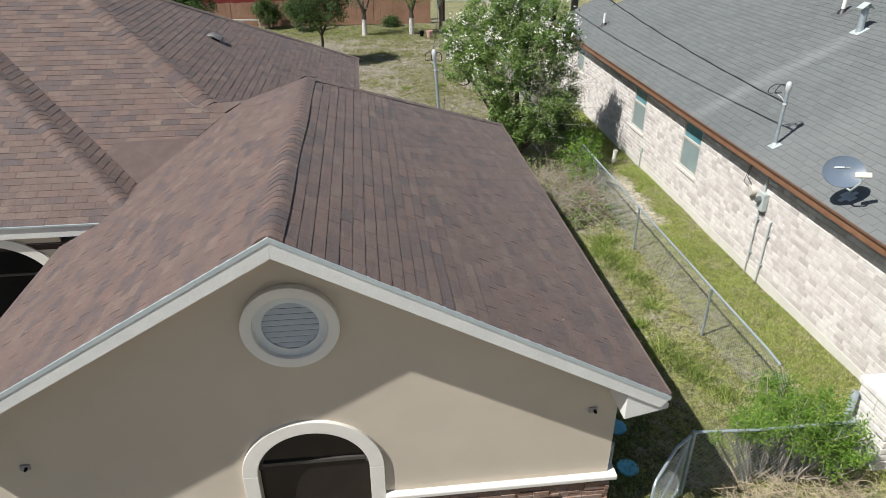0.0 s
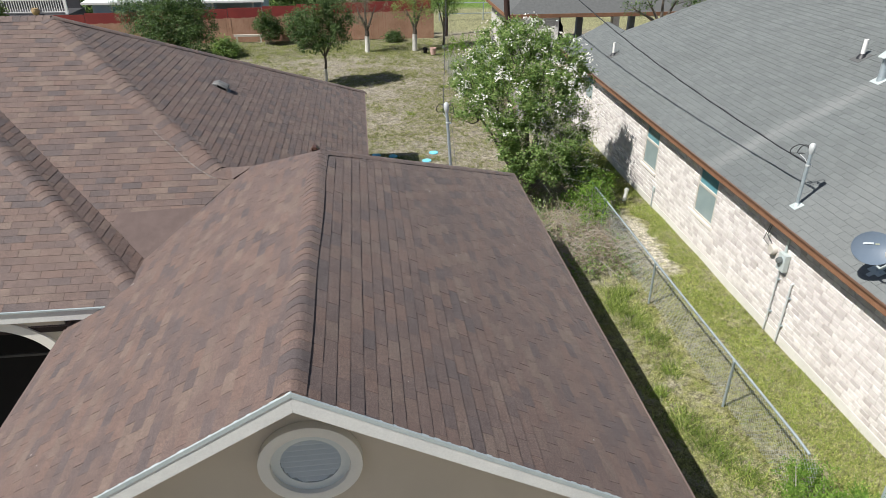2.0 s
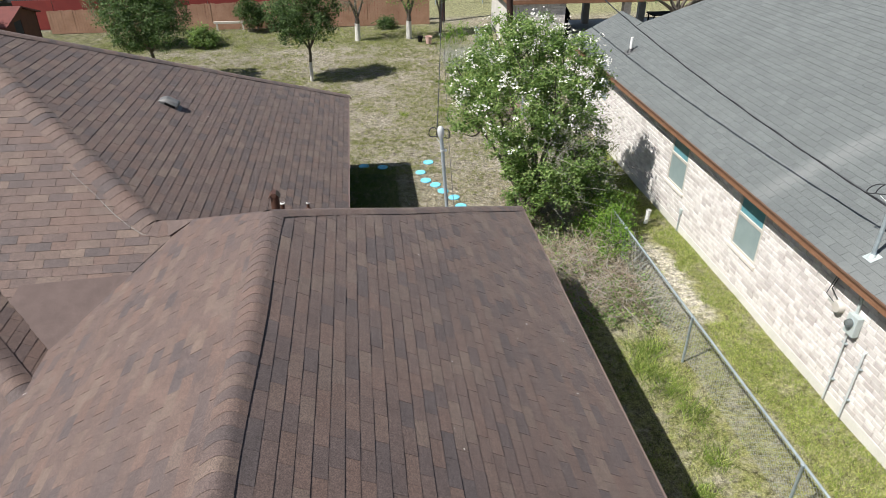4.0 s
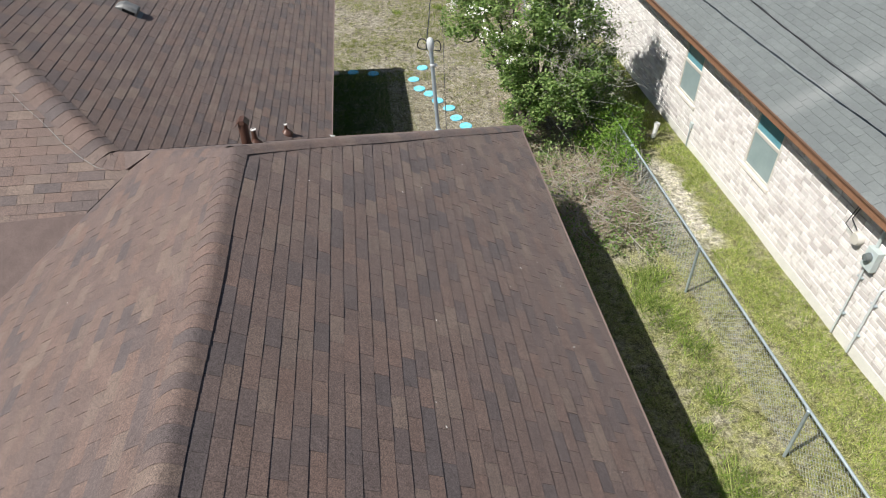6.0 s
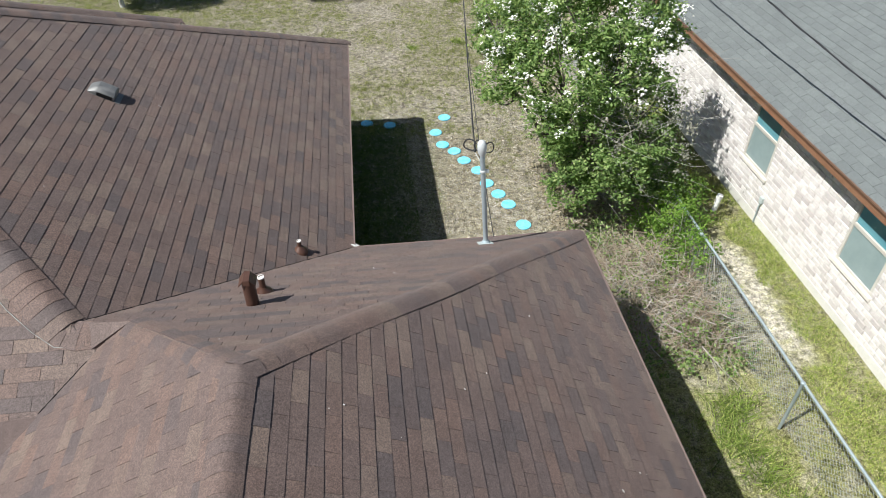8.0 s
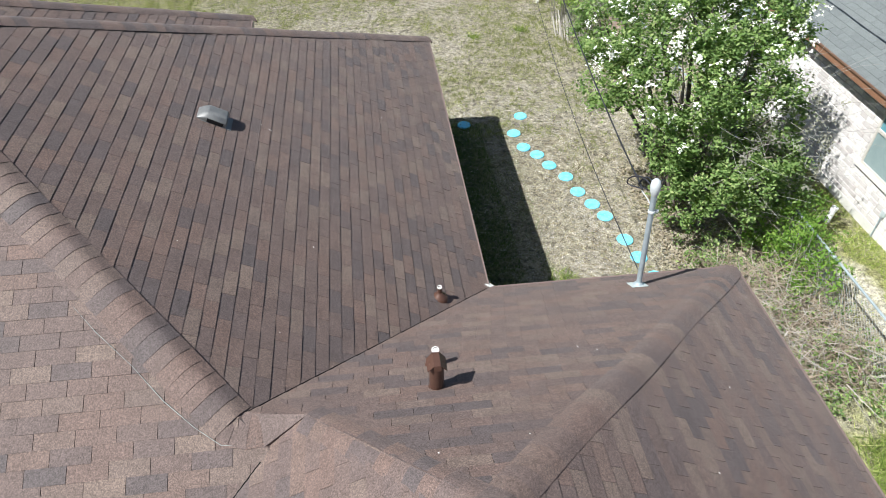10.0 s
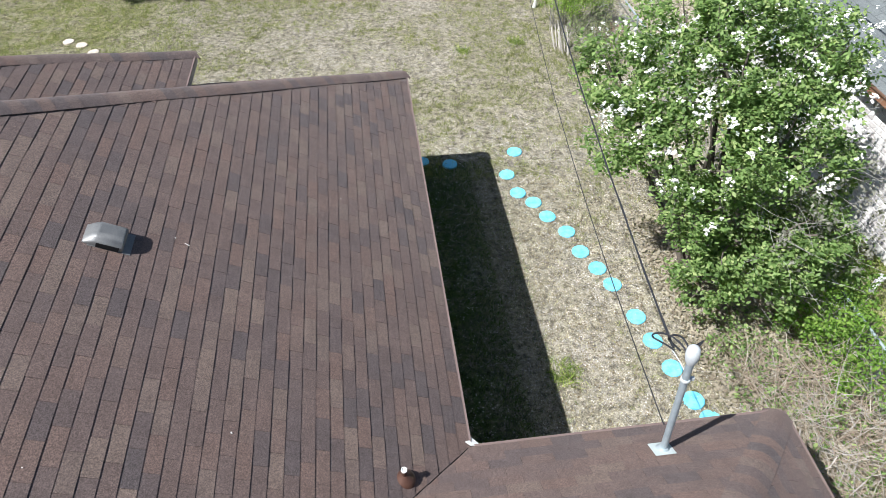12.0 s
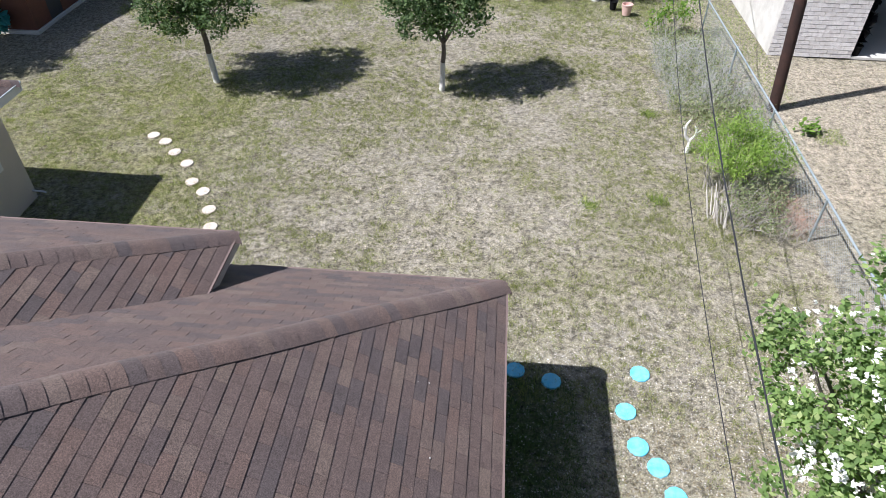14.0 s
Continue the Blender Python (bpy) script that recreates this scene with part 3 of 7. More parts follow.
def richness(x, y):
    """How green the lawn is at a place, 0 to 1: worn in its middle, greener towards the fence."""
    x, y = np.asarray(x, dtype=np.float64), np.asarray(y, dtype=np.float64)

    def hill(cx, cy, sx, sy):
        return np.exp(-((x - cx) / sx) ** 2 - ((y - cy) / sy) ** 2)
    base = 0.5 + 0.85 * (0.3 * drift(x, y, 1.9, 1) + 0.34 * drift(x, y, 0.7, 2) + 0.36 * drift(x, y, 0.3, 3) - 0.5)
    return np.clip(base + 0.14 * hill(4.2, 28.5, 1.8, 5.0) - 0.12 * hill(0.3, 27.0, 2.6, 3.2) + 0.12 * hill(-6.5, 29.0, 3.5, 4.0) - 0.2 * hill(3.6, 17.6, 1.3, 2.2)
                   - 0.12 * hill(-2.0, 24.2, 4.0, 1.0) + 0.1 * hill(2.0, 24.5, 1.6, 1.5) - 0.12 * hill(-2.5, 36.0, 6.0, 2.0), 0, 1)


def build_ground():
    xs = np.concatenate([[-1500, -600, -250, -120, -70, -45, -34, -28, -22, -18], np.arange(-15, 17.1, 0.2), [20, 25, 30, 34, 45, 70, 120, 250, 600, 1500]])
    ys = np.concatenate([[-1500, -600, -250, -120, -60, -30, -18, -10, -5, 0], np.arange(3, 44.1, 0.2), [48, 54, 60, 66, 80, 110, 180, 350, 700, 1500]])
    gx, gy = np.meshgrid(xs, ys)
    v = np.stack([gx, gy, lie(gx, gy)], -1).reshape(-1, 3)
    w = len(xs)
    f = [(j * w + i, j * w + i + 1, (j + 1) * w + i + 1, (j + 1) * w + i) for j in range(len(ys) - 1) for i in range(w - 1)]
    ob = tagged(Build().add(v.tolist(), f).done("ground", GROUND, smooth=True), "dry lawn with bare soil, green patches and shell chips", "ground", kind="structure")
    ob.data.attributes.new("lush", "FLOAT", "POINT").data.foreach_set("value", richness(v[:, 0], v[:, 1]).astype(np.float32))


build_ground()

# ---- the brown-roofed house ----
P, EZ = 0.55, 2.35
house = thing("house", "single-storey house with taupe stucco walls and brown shingle roof", "house")

X0, XL, XR, YF, YB = -0.04, -3.85, 3.93, 5.4, 14.93     # front wing: ridge, eaves, rake, back eave
RH = 3.91
RZ = EZ + P * RH
YR = YB - RH                                    # end of its ridge
MX, MF, MB = 0.68, 9.85, 22.22                         # main block: right eave, front and back eave lines
MH = (MB - MF) / 2
AX, AY, AZ = MX - MH, (MF + MB) / 2, EZ + P * MH       # top of its hip
LX, LY, LZ = -2.6, 9.75, 2.71                         # entry block: corner of its eaves
BX, BY, BZ = -2.72, 22.1, 3.02                         # back porch block
NX, NY, NZ = -8.55, 26.75, 2.46                        # rear wing at the far corner

wing_r = Slope((XR, YF, EZ), (0, 1), (-1, 0), (RZ - EZ) / (XR - X0))
wing_l = Slope((XL, YF, EZ), (0, 1), (1, 0), (RZ - EZ) / (X0 - XL))
wing_b = Slope((XL, YB, EZ), (1, 0), (0, -1), P)
main_r = Slope((MX, MF, EZ), (0, 1), (-1, 0), P)
main_f = Slope((MX, MF, EZ), (1, 0), (0, 1), P)
main_b = Slope((MX, MB, EZ), (1, 0), (0, -1), P)
entry_f = Slope((LX, LY, LZ), (1, 0), (0, 1), P)
entry_r = Slope((LX, LY, LZ), (0, 1), (-1, 0), P)
porch_r = Slope((BX, BY, BZ), (0, 1), (-1, 0), P)
porch_b = Slope((BX, BY, BZ), (1, 0), (0, -1), P)
rear_r = Slope((NX, NY, NZ), (0, 1), (-1, 0), P)
rear_b = Slope((NX, NY, NZ), (1, 0), (0, -1), P)


def roof(name, slope, plan, seed, stretch=None):
    return shingled(house, name, slope, plan, SHINGLE, SHINGLE_ONE, DECK, stretch=stretch, seed=seed)


roof("roof_slope", wing_r, [(XR, YF), (XR, YB), (X0, YR), (X0, YF)], 1, (0.6, 3.8, 8.0, 10.9))
roof("roof_slope", wing_l, [(XL, YF), (X0, YF), (X0, YR), (XL, YB)], 2)
roof("roof_slope", wing_b, [(XR, YB), (XL, YB), (X0, YR)], 3)
roof("roof_slope", main_r, [(MX, MF), (MX, MB), (AX, AY)], 4)
roof("roof_slope", main_f, [(MX, MF), (AX, AY), (-16, AY), (-16, MF)], 5)
roof("roof_slope", main_b, [(MX, MB), (-16, MB), (-16, AY), (AX, AY)], 6)
EW = 4.0
roof("roof_slope", entry_f, [(LX, LY), (LX - EW, LY + EW), (LX - 2 * EW, LY)], 7)
roof("roof_slope", entry_r, [(LX, LY), (LX, LY + EW + 2), (LX - EW, LY + EW + 2), (LX - EW, LY + EW)], 8)
BW = 5.0
roof("roof_slope", porch_r, [(BX, BY), (BX - BW, BY - BW), (BX, BY - BW)], 9)
roof("roof_slope", porch_b, [(BX, BY), (BX - 2 * BW, BY), (BX - BW, BY - BW)], 10)
roof("roof_slope", rear_r, [(NX, NY), (NX - 3, NY - 3), (NX - 3, NY - 6), (NX, NY - 6)], 11)
roof("roof_slope", rear_b, [(NX, NY), (NX - 6, NY), (NX - 3, NY - 3)], 12)

U = 0.006
caps(house, (X0, YF + 0.02, RZ + U), (X0, YR, RZ + U), wing_l.n, wing_r.n, SHINGLE_ONE, 0.18, lift=0.014, right_wide=0.135)
caps(house, (XR - 0.03, YB - 0.03, EZ + 0.02), (X0, YR, RZ + U), wing_b.n, wing_r.n, SHINGLE_ONE, 0.18, lift=0.014, right_wide=0.135)
# the low saddle where the wing's hip runs into the main hip
SX = (XL + MX) / 2
ha = Vector((-1.87, MX + MF + 1.87, 0))
hb = Vector((-1.3, YB - (XL + 1.3) * -RH / (X0 - XL), 0))
TIP = (-1.82, MX + MF + 1.82 + 0.08)


def roof_z(x, y):
    return max(min(main_f.z(x, y), main_r.z(x, y)), min(wing_l.z(x, y), wing_b.z(x, y)))


ha.z, hb.z = roof_z(ha.x, ha.y) + U, roof_z(hb.x, hb.y) + U


roof("roof_slope", wing_b, [TIP, (hb.x, hb.y), (-1.615, -1.615 + YB - MX)], 13)
top = [Vector((*TIP, wing_b.z(*TIP) + 0.004)), Vector((-1.67, 12.16, roof_z(-1.67, 12.16) + 0.002)), Vector((hb.x, hb.y, hb.z + 0.004))]
Build().slab(top, (0, 0, -0.04)).done("saddle_shingle", SHINGLE_ONE, house)
LEFT = [(-2.06, 12.28), (-1.94, 12.2), (-1.8, 12.16), (-1.67, 12.17), (-1.5, 12.2)]
RIGHT = [(-1.89, 12.47), (-1.83, 12.44), (-1.75, 12.43), (-1.66, 12.41), (-1.46, 12.37)]
for k in range(3):
    rows = []
    for m, h in ((k, 0.006), (k + 1, (0.01, 0.009, 0.001)[k])):
        (lx, ly), (rx, ry) = LEFT[m], RIGHT[m]
        a, b = Vector((lx, ly, roof_z(lx, ly) + 0.004 + h)), Vector((rx, ry, (wing_b.z(rx, ry) if m > 0 else roof_z(rx, ry)) + 0.008 + h))
        rise = (0.024, 0.02, 0.015, 0.002)[m]
        rows.append([a, a.lerp(b, 0.35) + Vector((0, 0, rise)), a.lerp(b, 0.72) + Vector((0, 0, rise)), b])
    skirt = [p - Vector((0, 0, 0.012 if k < 2 else 0.05)) for p in rows[1]]
    edge = [p - Vector((0, 0, 0.03)) for p in (rows[0][0], rows[0][3])]
    Build().add(rows[0] + rows[1] + skirt + edge, [(i, i + 1, 5 + i, 4 + i) for i in range(3)] + [(4 + i, 5 + i, 9 + i, 8 + i) for i in range(3)] + [(0, 4, 8, 12), (7, 3, 13, 11)]).done("ridge_cap", SHINGLE_ONE, house, smooth=True)
Build().tube([main_f.at(*main_f.flat(p), 0.008) for p in ((-3.2, 13.3), (-3.01, 13.1), (-2.7, 12.82), (-2.44, 12.55), (-2.2, 12.35), (-1.99, 12.21), (-1.9, 12.2))], [0.001, 0.003, 0.0022, 0.0045, 0.003, 0.0038, 0.0015], 6).done("sealant_bead", SEAL, house, "pale roof sealant along the hip", smooth=True)
caps(house, hb, (X0, YR, RZ + U), wing_l.n, wing_b.n, SHINGLE_ONE, 0.15, lift=0.006)
caps(house, ha, (AX, AY, AZ + U), main_f.n, main_r.n, SHINGLE_ONE, 0.25, lift=0.012, right_wide=0.14)
caps(house, (MX - 0.03, MB - 0.03, EZ + 0.02), (AX, AY, AZ + U), main_b.n, main_r.n, SHINGLE_ONE)
caps(house, (AX, AY, AZ + U), (-16, AY, AZ + U), main_f.n, main_b.n, SHINGLE_ONE)
caps(house, (LX, LY, LZ + U), (LX - EW, LY + EW, LZ + P * EW + U), entry_f.n, entry_r.n, SHINGLE_ONE)
caps(house, (BX - 0.02, BY - 0.02, BZ + U), (BX - BW, BY - BW, BZ + P * BW + U), porch_b.n, porch_r.n, SHINGLE_ONE)
caps(house, (NX - 0.02, NY - 0.02, NZ + U), (NX - 3, NY - 3, NZ + 3 * P + U), rear_b.n, rear_r.n, SHINGLE_ONE)

# rolled patch in the dead valley beside the entry
patch = [(-2.8, 10.72), (-3.5, 11.42), (-3.42, 11.62), (-1.95, 11.67)]
Build().slab([main_f.at(*main_f.flat(p), 0.02) for p in patch], (0, 0, -0.012)).done("valley_patch", PATCH, house, "plain brown rolled roofing patch", bevel=0.003)
Build().slab([main_f.at(*main_f.flat(p), 0.026) for p in [(-2.8, 10.7), (-3.2, 11.1), (-2.5, 11.1)]], (0, 0, -0.01)).done("valley_patch", PATCH, house, bevel=0.003)

# thin near-black lines along the valleys
LR = (RZ - EZ) / (X0 - XL) / P
for x0, y0, x1, y1 in ((-2.06, MF + LR * (-2.06 - XL), SX - 0.1, MF + LR * (SX - 0.1 - XL)), (TIP[0] + 0.03, TIP[0] + 0.03 + YB - MX, MX - 0.02, YB - 0.02)):
    n = 24
    pts = []
    for k in range(n + 1):
        x, y = x0 + (x1 - x0) * k / n, y0 + (y1 - y0) * k / n
        pts.append((x + 0.003 * math.sin(k * 2.3), y, roof_z(x, y) + 0.004))
    Build().tube(pts, 0.007, 6).done("valley_joint", DARK, house)
TAUPE = plain("taupe_fascia", (0.34, 0.31, 0.28), (0.42, 0.39, 0.35), 4, 0.6)


def eave(a, b, z, out, deep=0.16, drip=DRIP, fascia=FASCIA):
    """A fascia board under a level roof edge from a to b in plan, with its drip edge; out: the way it faces."""
    ox, oy = out
    Build().beam((a[0] - ox * 0.012, a[1] - oy * 0.012, z - 0.012 - deep / 2), (b[0] - ox * 0.012, b[1] - oy * 0.012, z - 0.012 - deep / 2), 0.03, deep).done("fascia", fascia, house, bevel=0.004)
    Build().beam((a[0] + ox * 0.004, a[1] + oy * 0.004, z - 0.008), (b[0] + ox * 0.004, b[1] + oy * 0.004, z - 0.008), 0.05, 0.024).done("drip_edge", drip, house)


eave((XR, YF + 0.05), (XR, YB), EZ, (1, 0), drip=DRIP_BROWN)
eave((XR, YB), (MX, YB), EZ, (0, 1), drip=DRIP_BROWN)
eave((MX, YB), (MX, MB), EZ, (1, 0), drip=DRIP_BROWN)
eave((MX, MB), (BX, MB), EZ, (0, 1), drip=DRIP_BROWN)
eave((XL, YF + 0.05), (XL, LY), EZ, (-1, 0), drip=DRIP_BROWN)
eave((LX, LY), (LX - 2 * EW, LY), LZ, (0, -1), 0.19)
eave((BX, BY), (BX, BY - 1.6), BZ, (1, 0), drip=DRIP_BROWN, fascia=TAUPE)
eave((BX, BY), (BX - 2 * BW, BY), BZ, (0, 1), drip=DRIP_BROWN, fascia=TAUPE)
eave((NX, NY), (NX, NY - 6), NZ, (1, 0))
eave((NX, NY), (NX - 6, NY), NZ, (0, 1))
# blue-grey flashing where the two eaves meet
Build().slab([(MX + 0.02, YB + 0.01, EZ + 0.02), (MX + 0.12, YB + 0.02, EZ - 0.02), (MX + 0.02, YB + 0.14, EZ - 0.02), (MX - 0.04, YB + 0.05, EZ + 0.03)], (0, 0, -0.02)).done("flashing", FASCIA, house, "pale metal corner flashing")

# rakes of the front gable
for side, xe in ((1, XR), (-1, XL)):
    low, top = Vector((xe, YF - 0.014, EZ)), Vector((X0, YF - 0.014, RZ))
    d = (top - low).normalized()
    down = Vector((d.z, 0, -d.x)) * (1 if side < 0 else -1)
    if down.z > 0:
        down = -down
    Build().slab([low + down * 0.03 + d * 0.0, top + Vector((0, 0, -0.04)), top + Vector((0, 0, -0.205)), low + down * 0.165 + d * 0.03], (0, 0.028, 0)).done("rake_board", FASCIA, house, bevel=0.003)
    Build().slab([low + Vector((0, -0.006, 0.004)), top + Vector((0, -0.006, 0.004)), top + Vector((0, -0.006, -0.042)), low + Vector((0, -0.006, 0.0)) + down * 0.04], (0, 0.03, 0)).done("drip_edge", DRIP, house)
    Build().slab([low + Vector((-side * 0.02, 0.03, -0.11)), top + Vector((0, 0.03, -0.12)), top + Vector((0, 0.44, -0.12)), low + Vector((-side * 0.02, 0.44, -0.11))], (0, 0, -0.02)).done("soffit", SOFFIT, house)
    # boxed return at the foot of the rake
    outer, inner = (3.93, 3.45) if side > 0 else (-3.78, -3.3)
    pts = [(outer, YF + 0.012, EZ - 0.05), (outer, YF + 0.012, EZ - 0.17), (inner, YF + 0.012, EZ - 0.28), (inner, YF + 0.012, EZ + 0.12)]
    Build().slab(pts, (0, 0.47, 0)).done("eave_return", FASCIA, house, "boxed white cornice return", bevel=0.004)

# ---- walls ----
WY, WL, WR = 5.87, -3.42, 3.57
CX, RI, RO, ZS, HI, HO = 0.045, 0.63, 0.8, 1.26, 0.585, 0.745   # arched window: centre, half widths, springing, rises


def arch_z(x, half, rise, centre=CX, spring=ZS):
    t = 1 - ((x - centre) / half) ** 2
    return spring + rise * math.sqrt(max(t, 0.0))


def arched_wall(y, x0, x1, top, centre, half, rise, spring, sill, deep, name="wall", material=STUCCO):
    """A wall facing the front with one arched opening through it."""
    b = Build()
    xs = sorted(set([x0, x1, centre - half, centre + half, X0] + [centre - half * math.cos(math.pi * k / 28) for k in range(29)]))
    xs = [x for x in xs if x0 <= x <= x1]
    for a, c in zip(xs, xs[1:]):
        m = (a + c) / 2
        runs = [(0.0, 0.0, top(a), top(c))]
        if abs(m - centre) < half:
            runs = [(0.0, 0.0, sill, sill), (arch_z(a, half, rise, centre, spring), arch_z(c, half, rise, centre, spring), top(a), top(c))]
        for za, zc, ta, tc in runs:
            b.add([(a, y, za), (c, y, zc), (c, y, tc), (a, y, ta), (a, y + deep, za), (c, y + deep, zc), (c, y + deep, tc), (a, y + deep, ta)],
                  [(0, 1, 2, 3), (7, 6, 5, 4), (0, 4, 5, 1), (3, 2, 6, 7)])
    for x in (x0, x1):
        b.add([(x, y, 0), (x, y + deep, 0), (x, y + deep, top(x)), (x, y, top(x))], [(0, 1, 2, 3)])
    for x in (centre - half, centre + half):
        b.add([(x, y, sill), (x, y + deep, sill), (x, y + deep, spring), (x, y, spring)], [(0, 1, 2, 3)])
    return b.done(name, material, house, "taupe stucco wall", weld=True)


arched_wall(WY, WL, WR, lambda x: min(wing_l.z(x, 7), wing_r.z(x, 7)) - 0.1, CX, RI, HI, ZS, 0.35, 0.2)
Build().box(WR - 0.2, WR, WY + 0.2, YB - 0.45, 0, EZ + 0.1).done("wall", STUCCO, house)
Build().box(MX - 0.6, WR - 0.2, YB - 0.65, YB - 0.45, 0, EZ + 0.1).done("wall", STUCCO, house)
Build().box(MX - 0.6, MX - 0.4, YB - 0.45, MB - 0.45, 0, EZ + 0.1).done("wall", STUCCO, house)
Build().box(-16, MX - 0.4, MB - 0.65, MB - 0.45, 0, EZ + 0.12).done("wall", STUCCO, house)
Build().box(WL, WL + 0.2, WY + 0.2, LY + 0.6, 0, EZ + 0.1).done("wall", STUCCO, house)
for a0, a1, z, y, o in ((WR, XR, EZ, (YF + 0.05, YB), 0), (MX - 0.4, MX, EZ, (YB, MB), 0)):
    Build().box(a0, a1 - 0.04, y[0], y[1], z - 0.2, z - 0.18).done("soffit", SOFFIT, house)
Build().box(MX, XR - 0.04, YB - 0.45, YB - 0.04, EZ - 0.2, EZ - 0.18).done("soffit", SOFFIT, house)


def ring(cx, y, cz, a0, b0, a1, b1, deep, n=56, arc=(0, 2 * math.pi)):
    """A flat oval ring facing the front."""
    b = Build()
    full = abs(arc[1] - arc[0] - 2 * math.pi) < 1e-6
    pts = []
    for k in range(n + (0 if full else 1)):
        t = arc[0] + (arc[1] - arc[0]) * k / n
        c, s = math.cos(t), math.sin(t)
        pts += [(cx + a0 * c, y, cz + b0 * s), (cx + a1 * c, y, cz + b1 * s), (cx + a1 * c, y + deep, cz + b1 * s), (cx + a0 * c, y + deep, cz + b0 * s)]
    m = len(pts) // 4
    f = []
    for k in range(m if full else m - 1):
        i, j = 4 * k, 4 * ((k + 1) % m)
        f += [(i + q, i + (q + 1) % 4, j + (q + 1) % 4, j + q) for q in range(4)]
    if not full:
        f += [(0, 3, 2, 1), (4 * m - 4, 4 * m - 3, 4 * m - 2, 4 * m - 1)]
    return b.add(pts, f)


# oval gable vent
VX, VZ, VA, VB = -0.01, 3.285, 0.49, 0.475
gv = ring(VX, WY - 0.1, VZ, 0.375, 0.365, VA, VB, 0.1).done("gable_vent", TRIM, house, "oval cream-framed louvred gable vent", smooth=True, bevel=0.008)
ring(VX, WY - 0.046, VZ, 0.285, 0.275, 0.376, 0.366, 0.046).done("inner_ring", VENT, gv, smooth=True)
# near-black disc on the unpierced wall paints the shade between the louvers
Build().lathe([(0.29, 0), (0.29, 0.006)], 40, pose(VX, WY - 0.001, VZ, 90)).done("backing", DARK, gv)
for k in range(8):
    z = VZ - 0.262 + k * 0.068
    low, high = (math.sqrt(max(0.288 ** 2 - (h - VZ) ** 2, 0.003)) for h in (z, z + 0.036))
    Build().slab([(VX - high, WY - 0.01, z + 0.036), (VX + high, WY - 0.01, z + 0.036), (VX + low, WY - 0.04, z), (VX - low, WY - 0.04, z)], (0, 0.003, 0.006)).done("louver", VENT, gv)

# arched window
win = ring(CX, WY - 0.045, ZS, RI, HI, RO, HO, 0.06, 48, (0, math.pi)).done("arched_window", TRIM, house, "arched window with thick cream surround and dark glass", bevel=0.006)
for s in (-1, 1):
    x0, x1 = sorted((CX + s * RI, CX + s * RO))
    Build().box(x0, x1, WY - 0.045, WY + 0.015, 0.2, ZS).done("surround", TRIM, win, bevel=0.006)
pane = Build()
edge = [(CX - RI, WY + 0.1, 0.35), (CX + RI, WY + 0.1, 0.35)] + [(CX + RI * math.cos(math.pi * k / 24), WY + 0.1, ZS + HI * math.sin(math.pi * k / 24)) for k in range(25)]
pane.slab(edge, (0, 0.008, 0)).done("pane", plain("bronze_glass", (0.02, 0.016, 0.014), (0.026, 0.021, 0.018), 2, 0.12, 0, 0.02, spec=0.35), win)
# near-black sheet behind the glass stands in for the unlit room
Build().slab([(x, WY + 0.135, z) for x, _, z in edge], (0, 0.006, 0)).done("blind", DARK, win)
Build().box(CX - RI, CX + RI, WY + 0.07, WY + 0.1, 1.29, 1.335).done("transom", plain("dark_bronze_frame", (0.05, 0.045, 0.04), (0.07, 0.065, 0.06)), win)
ring(CX, WY + 0.06, ZS, RI - 0.045, HI - 0.045, RI, HI, 0.05, 40, (0, math.pi)).done("frame", plain("dark_frame", (0.03, 0.028, 0.026), (0.05, 0.046, 0.042)), win)

# ledge and stone veneer
for x0, x1 in ((CX + RO, WR + 0.03), (WL - 0.03, CX - RO)):
    Build().box(x0, x1, WY - 0.1, WY, 0.745, 0.81).done("ledge", TRIM, house, "cream moulded ledge", bevel=0.015)
Build().box(WR, WR + 0.1, WY - 0.1, WY + 3, 0.745, 0.81).done("ledge", TRIM, house, bevel=0.015)
rng = random.Random(5)
ven = Build().box(CX + RO, WR + 0.02, WY - 0.02, WY, 0, 0.745).done("stone_veneer", MORTAR, house, "stacked brown ledge stone below the trim")
z = 0.02
while z < 0.72:
    h = min(rng.uniform(0.035, 0.075), 0.742 - z)
    x = CX + RO
    while x < WR + 0.02:
        w = rng.uniform(0.12, 0.34)
        Build().box(x, min(x + w - 0.006, WR + 0.02), WY - 0.03 - rng.uniform(0.01, 0.045), WY - 0.015, z, z + h - 0.005).done("stone", LEDGE_STONE, ven)
        x += w
    z += h

# small wall boxes
for x, z in ((3.27, 1.83), (-2.98, 1.67)):
    t = tagged(Build().box(x - 0.05, x + 0.05, WY - 0.03, WY, z - 0.035, z + 0.035).done("wall_outlet", plain("outlet_grey", (0.25, 0.24, 0.22), (0.4, 0.38, 0.35), 30), bevel=0.008), "small grey outdoor outlet box on stucco wall", "outlet", "outlets on the gable wall")
    Build().lathe([(0.018, 0), (0.014, 0.04), (0.0, 0.042)], 10, pose(x + 0.02, WY - 0.03, z, 90)).done("knob", DARK, t)

